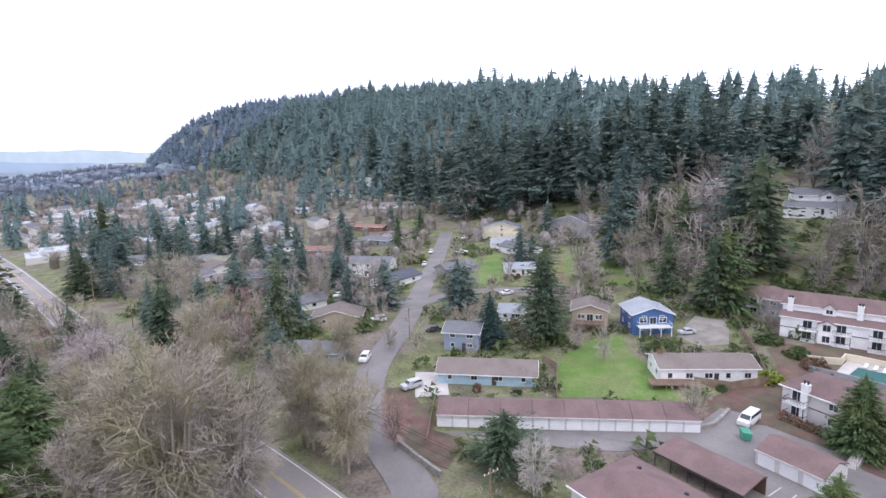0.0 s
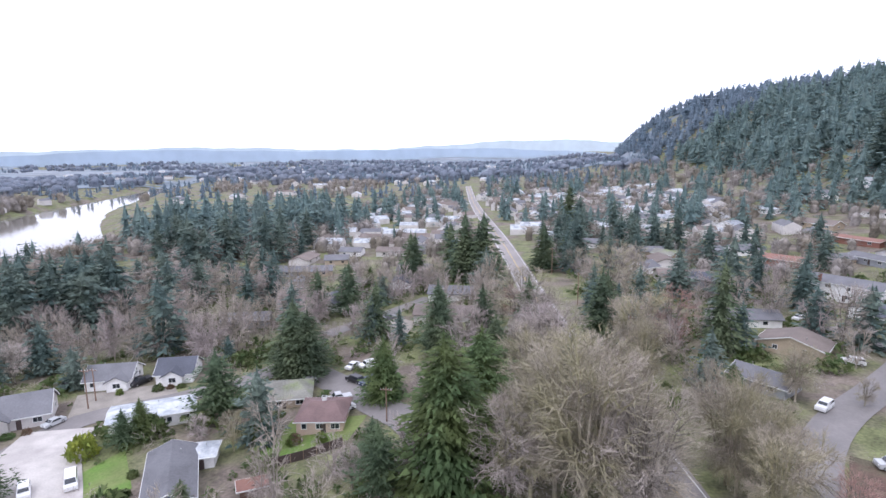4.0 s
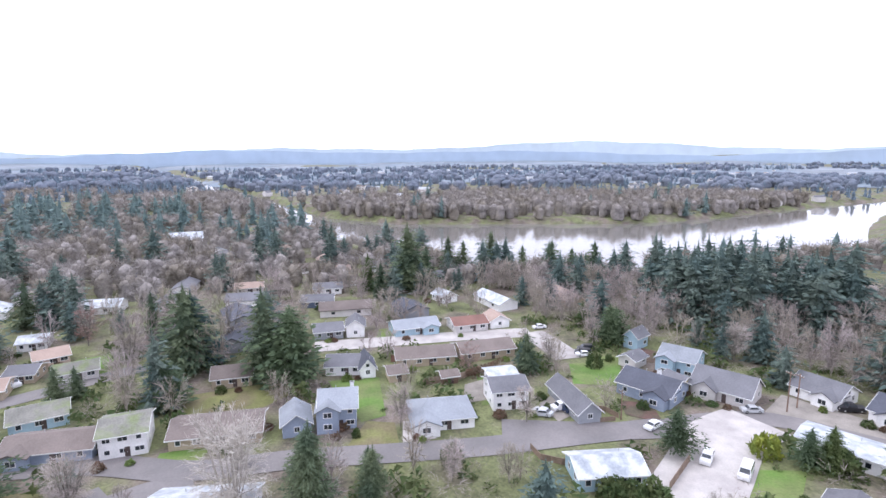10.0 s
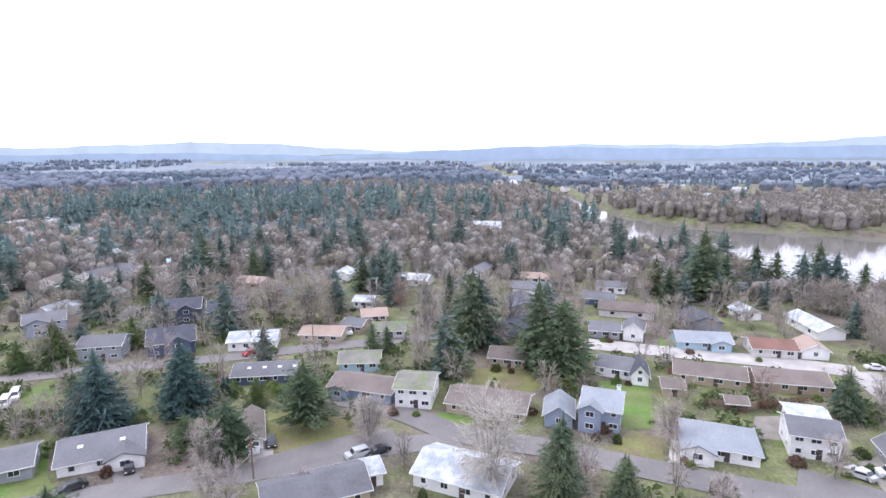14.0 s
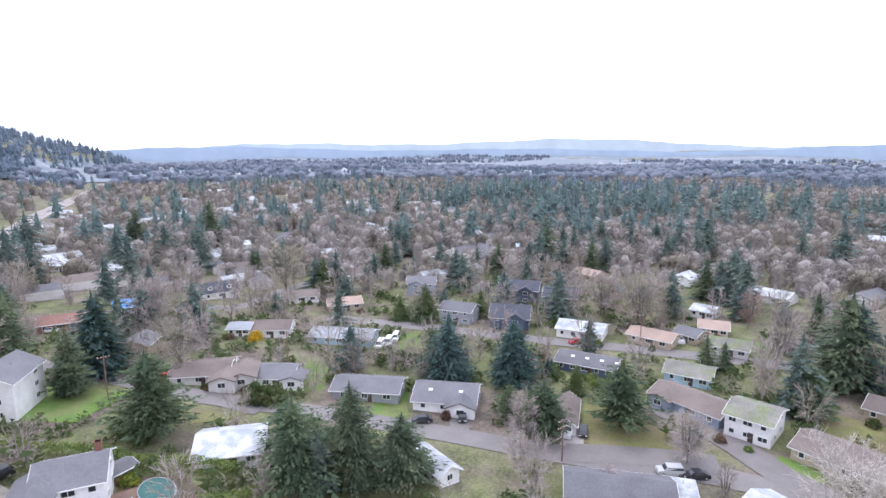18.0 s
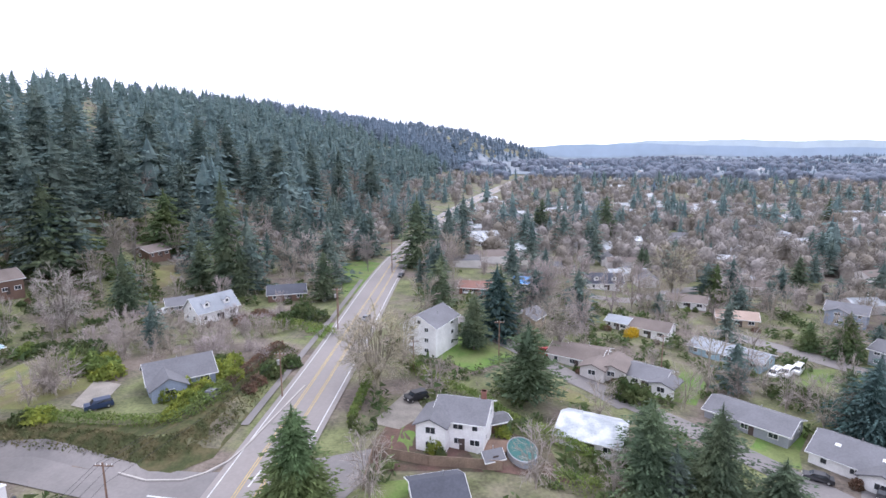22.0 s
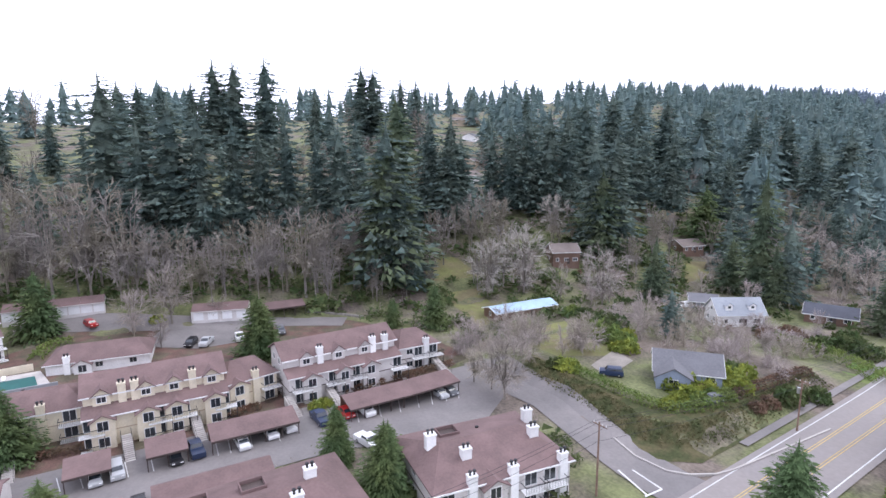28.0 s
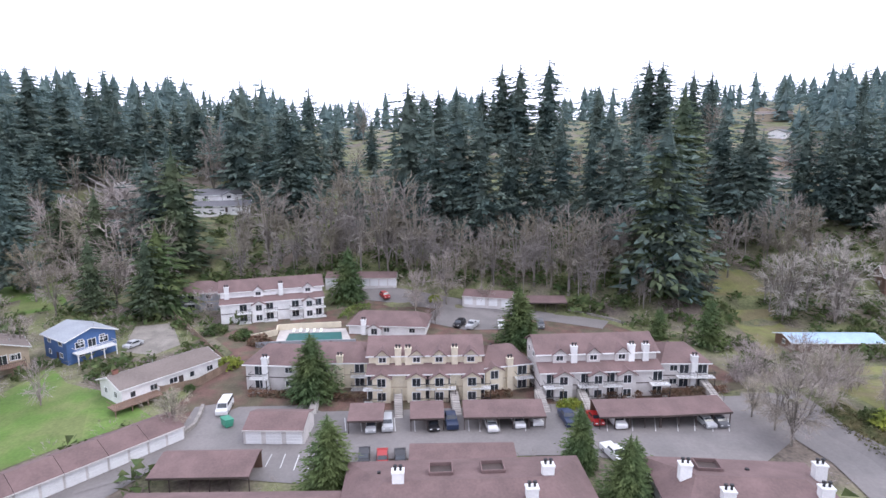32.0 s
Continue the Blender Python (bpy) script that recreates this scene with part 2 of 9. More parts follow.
def part(name, shape, material, parent, label="", at=None):
    """One mesh object under a thing or a part; shape may be a ready mesh."""
    me = shape if isinstance(shape, bpy.types.Mesh) else shape.mesh(name, material)
    ob = new(name, me)
    ob.parent = parent
    if at is not None:
        ob.matrix_basis = at
    return tagged(ob, label)


def thing(name, label, category, m, group=""):
    ob = new(name)
    ob.empty_display_size = 0.5
    ob.matrix_basis = m
    return tagged(ob, label, category, group)


def setting(name, shape, material, label, category):
    me = shape if isinstance(shape, bpy.types.Mesh) else shape.mesh(name, material)
    return tagged(new(name, me), label, category, kind="structure")


def arrays_mesh(name, verts, tris, material):
    """A triangle mesh straight from arrays."""
    me = bpy.data.meshes.new(name)
    me.vertices.add(len(verts))
    me.vertices.foreach_set("co", np.ascontiguousarray(verts, np.float32).ravel())
    me.loops.add(len(tris) * 3)
    me.loops.foreach_set("vertex_index", np.ascontiguousarray(tris, np.int32).ravel())
    me.polygons.add(len(tris))
    me.polygons.foreach_set("loop_start", np.arange(0, len(tris) * 3, 3, dtype=np.int32))
    me.materials.append(material)
    me.update(calc_edges=True)
    return me


# ---------------------------------------------------------------- lie of the land
def step(a, b, v):
    t = np.clip((v - a) / (b - a), 0, 1)
    return t * t * (3 - 2 * t)


BASE_Y = (-3000, -2500, -1500, -800, -500, -175, 0, 300, 900, 1500, 3000)
BASE_X = (-420, -330, 10, 75, 85, 110, 165, 235, 285, 275, 500)


BANK_Y = (-3000, -600, -100, 0, 70, 300, 400, 500, 600, 800, 1500, 2500)
NEAR_BANK = (-9300, -2200, -720, -440, -298, -298, -335, -420, -490, -590, -850, -1250)
FAR_BANK = (-9500, -2460, -960, -640, -566, -506, -520, -555, -592, -650, -910, -1310)


def banks(y):
    """Where the river's two shores run (it bends away west to north and south)."""
    return np.interp(y, BANK_Y, NEAR_BANK), np.interp(y, BANK_Y, FAR_BANK)


def land(x, y):
    """Height of the ground: a flat shelf with the highway, a wooded ridge to the east, houses falling west to a river, far hills."""
    xb = np.interp(y, BASE_Y, BASE_X)
    u = np.maximum(x - xb, 0)
    top = np.interp(y, (-3000, -2500, -1500, -900, -500, -100, 100, 300, 900, 1500, 2000, 2400), (115, 160, 190, 163, 120, 85, 88, 100, 155, 166, 130, 10))
    steep = np.interp(y, (-600, -150, 50, 300, 800, 1500), (0.5, 0.36, 0.34, 0.5, 0.8, 1.6))
    z = top * (1 - np.exp(-u * steep / np.maximum(top, 5)))
    z = z + np.interp(y, (-200, 0, 150, 400, 900), (1, 2, 7, 16, 22)) * step(60, 250, x)
    near, far = banks(y)
    z = z - 7 * step(-15, 75, -x) - 13 * step(-63, -6, near - x) - 6 * step(-8, 8, near - x) + 9 * step(-8, 8, far - x)
    r = np.hypot(x, y)
    b = np.arctan2(-x, y)
    swell = 0.5 + 0.5 * np.sin(b * 5.3 + 1.0) * np.sin(b * 11.0 + 0.4) + 0.18 * np.sin(b * 23) + 0.1 * np.sin(b * 57 + r * 0.002)
    z = z + step(2600, 4300, r) * (15 + 35 * swell) * step(-400, 800, -x + np.abs(y) * 0.15)
    z = z + step(700, 1600, r) * (4 * np.sin(x * 0.006) * np.cos(y * 0.005))
    z = z + 2.6 * step(40, 47, x) * step(73.5, 81.5, -y) * (1 - step(84, 100, x)) * (1 - step(118, 142, -y))
    return z + 0.25 * np.sin(x * 0.05 + 1) * np.sin(y * 0.043)


def hgt(x, y):
    return float(land(np.float64(x), np.float64(y)))


def graded(lo, hi, near, fine, grow):
    """Grid lines, fine near the middle and wider outwards."""
    out, s, v = [0.0], fine, 0.0
    while v < hi:
        s = fine if v < near else s * grow
        v += s
        out.append(v)
    neg, s, v = [], fine, 0.0
    while v > lo:
        s = fine if v > -near else s * grow
        v -= s
        neg.append(v)
    return np.array(neg[::-1] + out)


gx, gy = graded(-4700, 4700, 420, 5.0, 1.07), graded(-4700, 4700, 420, 5.0, 1.07)
GX, GY = np.meshgrid(gx, gy)
GZ = land(GX, GY)
nx, ny = len(gx), len(gy)
idx = np.arange(nx * ny).reshape(ny, nx)
q = np.stack([idx[:-1, :-1], idx[:-1, 1:], idx[1:, 1:], idx[1:, :-1]], -1).reshape(-1, 4)
tris = np.concatenate([q[:, [0, 1, 2]], q[:, [0, 2, 3]]])
ground_me = arrays_mesh("ground", np.stack([GX, GY, GZ], -1).reshape(-1, 3), tris, M["earth"])
ground_me.polygons.foreach_set("use_smooth", [True] * len(ground_me.polygons))
tagged(new("ground", ground_me), "damp brown winter ground with moss and leaf litter", "ground", kind="structure")

water = Shape()
for i, yy in enumerate(range(-1500, 2401, 60)):
    shore = banks(float(yy))
    water.v += [(float(shore[1]) - 25, yy, -22.5), (float(shore[0]) + 25, yy, -22.5)]
    if i:
        water.f.append((2 * i - 2, 2 * i - 1, 2 * i + 1, 2 * i))
M["water"] = mat("grey_river_water", (0.17, 0.16, 0.145), 0.07, vary=0.05, size=30)
wb = M["water"].node_tree
rip = wb.nodes.new("ShaderNodeTexNoise")
rip.inputs["Scale"].default_value, rip.inputs["Detail"].default_value = 0.12, 3
rgeo = wb.nodes.new("ShaderNodeNewGeometry")
wb.links.new(rgeo.outputs["Position"], rip.inputs["Vector"])
rb = wb.nodes.new("ShaderNodeBump")
rb.inputs["Strength"].default_value, rb.inputs["Distance"].default_value = 0.12, 0.5
wb.links.new(rip.outputs["Fac"], rb.inputs["Height"])
wb.links.new(rb.outputs["Normal"], wb.nodes["Principled BSDF"].inputs["Normal"])
setting("water", water, M["water"], "calm grey river reflecting a white overcast sky", "river")


# ---------------------------------------------------------------- draped surfaces
def smooth_line(pts, gap=4.0):
    """Resamples a line through the points, rounding its bends."""
    p = [Vector(q) for q in pts]
    out = []
    for i in range(len(p) - 1):
        a, b, c, d = p[max(i - 1, 0)], p[i], p[i + 1], p[min(i + 2, len(p) - 1)]
        n = max(1, int((c - b).length / gap))
        for k in range(n):
            t = k / n
            out.append(0.5 * ((2 * b) + (c - a) * t + (2 * a - 5 * b + 4 * c - d) * t * t + (3 * b - a - 3 * c + d) * t ** 3))
    return out + [p[-1]]


def ribbon(pts, width, lift, shift=0.0, gap=4.0, dash=None):
    """A draped strip along a line of (x, y)."""
    line = smooth_line([(x, y) for x, y in pts], gap)
    s, run, across = Shape(), 0.0, max(1, int(width / 3))
    rows = []
    for i, p in enumerate(line):
        d = (line[min(i + 1, len(line) - 1)] - line[max(i - 1, 0)]).normalized()
        n = Vector((d.y, -d.x))
        rows.append([(*(p + n * (shift + width * (j / across - 0.5))), 0) for j in range(across + 1)])
    v = [(x, y, hgt(x, y) + lift) for r in rows for x, y, _ in r]
    w = across + 1
    f = []
    for i in range(len(rows) - 1):
        run += (line[i + 1] - line[i]).length
        if dash and (run % (dash[0] + dash[1])) > dash[0]:
            continue
        f += [(i * w + j, i * w + j + 1, (i + 1) * w + j + 1, (i + 1) * w + j) for j in range(across)]
    return s.add(v, f)


def patch(corners, lift, cell=4.0):
    """A draped sheet over a convex or gently bent outline of (x, y)."""
    bm = bmesh.new()
    face = bm.faces.new([bm.verts.new((x, y, 0)) for x, y in corners])
    bmesh.ops.triangulate(bm, faces=[face])
    for _ in range(5):
        long = [e for e in bm.edges if e.calc_length() > cell]
        if not long:
            break
        bmesh.ops.subdivide_edges(bm, edges=long, cuts=1)
        bmesh.ops.triangulate(bm, faces=bm.faces[:])
    s = Shape()
    bm.verts.index_update()
    s.add([(v.co.x, v.co.y, hgt(v.co.x, v.co.y) + lift) for v in bm.verts], [tuple(v.index for v in f.verts) for f in bm.faces])
    (ax, ay), (bx, by), (cx, cy) = [s.v[i][:2] for i in s.f[0]]
    if (bx - ax) * (cy - ay) - (by - ay) * (cx - ax) < 0:
        s.f = [f[::-1] for f in s.f]
    bm.free()
    return s


PLOTS = []


def inside(x, y, poly):
    hit = False
    for (ax, ay), (bx, by) in zip(poly, poly[1:] + poly[:1]):
        if (ay > y) != (by > y) and x < (bx - ax) * (y - ay) / (by - ay) + ax:
            hit = not hit
    return hit


def surface(name, corners, key, label, category, lift=0.06):
    PLOTS.append([tuple(c) for c in corners])
    return setting(name, patch(corners, lift), M[key], label, category)


STREETS = []


def lane(name, pts, width, key, label, lift=0.14):
    STREETS.extend((p.x, p.y) for p in smooth_line(pts, 6.0))
    return setting(name, ribbon(pts, width, lift), M[key], label, "road")


# ---------------------------------------------------------------- windows and doors
CACHE = {}


def cached(key, make):
    if key not in CACHE:
        CACHE[key] = make()
    return CACHE[key]


def window_meshes(w, h, trim="trim"):
    def make():
        f = Shape()
        t, d = 0.11, 0.07
        f.box(-w / 2, w / 2, -d, 0, 0, t).box(-w / 2, w / 2, -d, 0, h - t, h).box(-w / 2, -w / 2 + t, -d, 0, t, h - t).box(w / 2 - t, w / 2, -d, 0, t, h - t)
        if w > 1.1:
            f.box(-0.03, 0.03, -d * 0.8, 0, t, h - t)
        p = Shape().box(-w / 2 + t, w / 2 - t, -0.02, 0, t, h - t)
        return f.mesh("window", M[trim]), p.mesh("pane", M["glass"])
    return cached(("win", w, h, trim), make)


def window(parent, x, y, z, face, w=1.3, h=1.2, trim="trim"):
    """A framed window on a wall; face: degrees of its outward turn from -y."""
    f, p = window_meshes(w, h, trim)
    ob = part("window", f, None, parent, at=pose(x, y, z, 0, 0, face))
    part("pane", p, None, ob)
    return ob


def door_mesh(w, h, key, panels=4):
    def make():
        s = Shape().box(-w / 2, w / 2, -0.05, 0, 0, h)
        for i in range(panels):
            z0 = h * i / panels
            s.box(-w / 2 + 0.06, w / 2 - 0.06, -0.08, -0.05, z0 + 0.05, z0 + h / panels - 0.05)
        return s.mesh("garage_door" if w > 2 else "door", M[key])
    return cached(("door", w, h, key, panels), make)


# ---------------------------------------------------------------- houses
def roof_shape(L, W, rise, over, z, hip=0.0, thick=0.22):
    """Pitched roof over L by W with its ridge along x; hip: how far the ridge stops short of each end."""
    a, b = L / 2 + over, W / 2 + over
    drop = rise * over / (W / 2)
    z0, z1 = z - drop, z + rise
    r = L / 2 + over - hip * (b / (W / 2)) if hip else a
    s = Shape()
    s.slab([(-a, -b, z0), (a, -b, z0), (r, 0, z1), (-r, 0, z1)], thick)
    s.slab([(a, b, z0), (-a, b, z0), (-r, 0, z1), (r, 0, z1)], thick)
    if hip:
        s.slab([(a, -b, z0), (a, b, z0), (r, 0, z1)], thick)
        s.slab([(-a, b, z0), (-a, -b, z0), (-r, 0, z1)], thick)
    return s


def wall_shape(L, W, h, rise, hip=0.0, foot=-1.8):
    s = Shape()
    a, b = L / 2, W / 2
    s.box(-a, a, -b, b, foot, h - 0.05)
    if not hip:
        for x in (-a, a - 0.2):
            s.add([(x, -b, h - 0.05), (x + 0.2, -b, h - 0.05), (x + 0.2, b, h - 0.05), (x, b, h - 0.05), (x, 0, h + rise - 0.12), (x + 0.2, 0, h + rise - 0.12)],
                  [(0, 1, 5, 4), (1, 2, 5), (2, 3, 4, 5), (3, 0, 4)])
    return s


def eaves_trim(L, W, rise, over, z, key, parent, hip=0.0):
    """White boards along the eaves and rakes."""
    a, b = L / 2 + over + 0.03, W / 2 + over + 0.03
    drop = rise * over / (W / 2)
    z0, z1 = z - drop - 0.02, z + rise - 0.02
    for sy in (-1, 1):
        part("fascia", Shape().box(-a, a, sy * b - 0.03, sy * b + 0.03, z0 - 0.2, z0), M[key], parent)
    if not hip:
        for sx in (-1, 1):
            s = Shape()
            x0, x1 = sx * a - 0.03, sx * a + 0.03
            for sy in (-1, 1):
                s.add([(x0, sy * b, z0 - 0.2), (x1, sy * b, z0 - 0.2), (x1, 0, z1 - 0.2), (x0, 0, z1 - 0.2), (x0, sy * b, z0), (x1, sy * b, z0), (x1, 0, z1), (x0, 0, z1)],
                      [(0, 3, 2, 1), (4, 5, 6, 7), (0, 1, 5, 4), (1, 2, 6, 5), (2, 3, 7, 6), (3, 0, 4, 7)])
            part("bargeboard", s, M[key], parent)


def chimney(parent, x, y, z0, z1, key="stone", w=0.8):
    c = part("chimney", Shape().box(x - w / 2, x + w / 2, y - w / 2, y + w / 2, z0, z1).box(x - w / 2 - 0.08, x + w / 2 + 0.08, y - w / 2 - 0.08, y + w / 2 + 0.08, z1 - 0.2, z1), M[key], parent)
    return c


def house(x, y, turn, L, W, h=2.7, rise=1.5, wall="white", roof="grey_roof", label="", hip=0.0, wing=None, garage=0, garage_x=0.0, stack=None, deck=None, trim="trim", win=3, storeys=1, over=0.5, name="house", dormers=0, group="houses of the neighbourhood", lift=0.0, sky=0):
    """A house with its ridge along its own x, near side towards its own -y. wing: (x, width, depth) of a front gable."""
    z = hgt(x, y) + lift
    hs = thing(name, label, "house" if name == "house" else name.replace("_", " "), pose(x, y, z, 0, 0, turn), group)
    part("wall", wall_shape(L, W, h, rise, hip), M[wall], hs)
    part("roof", roof_shape(L, W, rise, over, h, hip), M[roof], hs)
    eaves_trim(L, W, rise, over, h, trim, hs, hip)
    fh = h / storeys
    for s in range(storeys):
        zc = s * fh + min(1.0, fh * 0.38)
        wh = min(1.25, fh * 0.45)
        for i in range(win):
            wx = -L / 2 + L * (i + 0.5) / win
            if wing and abs(wx - wing[0]) < wing[1] / 2 + 0.7:
                continue
            if garage and s == 0 and abs(wx - garage_x) < garage * 1.35 + 0.6:
                continue
            window(hs, wx, -W / 2, zc, 0, (1.1, 1.5, 1.8)[(i + s) % 3], wh)
        near = math.hypot(x, y) < 200
        if near:
            window(hs, -L * 0.22, W / 2, zc, 180, 1.5, wh)
        for sx in (-1, 1):
            for wy in ((-W * 0.22, W * 0.22) if W > 7 and near else (0,)):
                window(hs, sx * L / 2, wy, zc, 90 * sx, 1.2, wh)
    if not hip and rise > 2.2:
        for sx in (-1, 1):
            window(hs, sx * L / 2, 0, h + 0.15, 90 * sx, 1.0, 1.0)
    if garage:
        for i in range(garage):
            gx0 = garage_x + (i - (garage - 1) / 2) * 2.75
            part("garage_door", door_mesh(2.5, 2.15, "door"), None, hs, "white panelled garage door", at=pose(gx0, -W / 2, 0.02))
    else:
        part("door", door_mesh(0.95, 2.05, "dark_trim", 2), None, hs, at=pose(L * 0.08, -W / 2, 0.05))
    if wing:
        wx, ww, wd = wing
        wr = rise * min(1.0, ww / W) if rise else 1.0
        wm = pose(wx, -W / 2 - wd / 2, 0, 0, 0, 90)
        part("wing_wall", wall_shape(wd + 0.3, ww, h, wr), M[wall], hs, at=pose(wx, -W / 2 - wd / 2 + 0.15, 0, 0, 0, 90))
        LL = wd + W * 0.5
        part("wing_roof", roof_shape(LL, ww, wr, over, h + 0.02), M[roof], hs, at=pose(wx, -W / 2 - wd + LL / 2, 0, 0, 0, 90))
        for s in range(storeys):
            window(hs, wx, -W / 2 - wd, s * fh + min(0.9, fh * 0.35), 0, 1.8, min(1.3, fh * 0.5))
        if wr > 2.0:
            window(hs, wx, -W / 2 - wd, h + 0.1, 0, 0.9, 0.9)
    for i in range(dormers):
        dx = -L / 2 + L * (i + 0.5) / dormers
        dz = h + rise * 0.28
        part("dormer", wall_shape(W * 0.3, 1.8, 1.15, 0.7, foot=-0.4), M[wall], hs, at=pose(dx, -W * 0.25, dz, 0, 0, 90))
        part("dormer_roof", roof_shape(W * 0.36, 1.8, 0.7, 0.2, 1.15, thick=0.12), M[roof], hs, at=pose(dx, -W * 0.23, dz, 0, 0, 90))
        window(hs, dx, -W * 0.25 - W * 0.15, dz + 0.15, 0, 1.0, 0.9)
    if stack:
        sx, sy = stack
        chimney(hs, sx, sy, h - 0.5 if abs(sy) < W / 2 else -1, h + rise + 0.7, "brick" if roof in ("red_roof", "grey_roof", "brown_roof") else "trim")
    for i in range(sky):
        sx = -L / 4 + i * L / max(2, sky)
        yy = -W * 0.22
        zz = h + rise * (1 - abs(yy) / (W / 2))
        part("skylight", Shape().box(-0.45, 0.45, -0.35, 0.35, -0.05, 0.12), M["trim"], hs, at=pose(sx, yy, zz, math.degrees(math.atan2(rise, W / 2)), 0, 0))
    k = (L * 7.3 + W * 3.1) % 1
    part("vent_pipe", Shape().tube((0, 0, -0.4), (0, 0, 0.5), 0.07, 0.07, 6).tube((0, 0, 0.5), (0, 0, 0.62), 0.11, 0.11, 6), M["metal"], hs, at=pose(L * (k - 0.5) * 0.6, W * 0.2, h + rise * 0.6))
    if deck:
        dx, dw, dd, dz = deck
        y0, y1 = -W / 2 - dd, -W / 2 - 0.02
        dk = part("deck", Shape().box(dx - dw / 2, dx + dw / 2, y0, y1, dz - 0.2, dz), M["wood"], hs, "weathered wooden deck")
        for i in range(4):
            px = dx - dw / 2 + 0.15 + (dw - 0.3) * i / 3
            part("deck_post", Shape().box(px - 0.08, px + 0.08, y0 + 0.1, y0 + 0.26, -2.5, dz - 0.2), M["wood"], dk)
        rail = Shape().box(dx - dw / 2, dx + dw / 2, y0, y0 + 0.06, dz + 0.95, dz + 1.05).box(dx - dw / 2, dx - dw / 2 + 0.06, y0, y1, dz + 0.95, dz + 1.05).box(dx + dw / 2 - 0.06, dx + dw / 2, y0, y1, dz + 0.95, dz + 1.05)
        n = int(dw / 0.35)
        for i in range(n + 1):
            px = dx - dw / 2 + dw * i / n
            rail.box(px - 0.025, px + 0.025, y0, y0 + 0.05, dz, dz + 0.95)
        part("railing", rail, M["wood"], dk)
    return hs


def gable_front(hs, L, W, z, depth, key="wood", rail="dark_trim", end=1):
    """A raised deck with wide windows and a glazed door on a house's gable end."""
    side = pose(end * L / 2, 0, 0, 0, 0, 90 if end > 0 else -90)
    w = W * 0.8
    dk = part("deck", Shape().box(-w / 2, w / 2, -depth, -0.03, z - 0.22, z), M[key], hs, "raised wooden deck", at=side)
    for i in range(4):
        px = -w / 2 + 0.12 + (w - 0.24) * i / 3
        part("deck_post", Shape().box(px - 0.09, px + 0.09, -depth + 0.05, -depth + 0.23, -3.0, z - 0.22), M[key], dk)
    fence_rail = Shape().box(-w / 2, w / 2, -depth, -depth + 0.07, z + 0.95, z + 1.04).box(-w / 2, -w / 2 + 0.07, -depth, -0.03, z + 0.95, z + 1.04).box(w / 2 - 0.07, w / 2, -depth, -0.03, z + 0.95, z + 1.04)
    n = int(w / 0.3)
    for i in range(n + 1):
        px = -w / 2 + (w - 0.05) * i / n
        fence_rail.box(px, px + 0.05, -depth, -depth + 0.05, z, z + 0.95)
    part("railing", fence_rail, M[rail], dk)
    for wx in (-w * 0.3, w * 0.3):
        q = side @ Vector((wx, 0, 0))
        window(hs, q.x + end * 0.03, q.y, z + 0.55, 90 * end, 2.0, 1.5)
    q = side @ Vector((0, 0, 0))
    window(hs, q.x + end * 0.03, q.y, z + 0.08, 90 * end, 1.8, 2.05)
    return dk


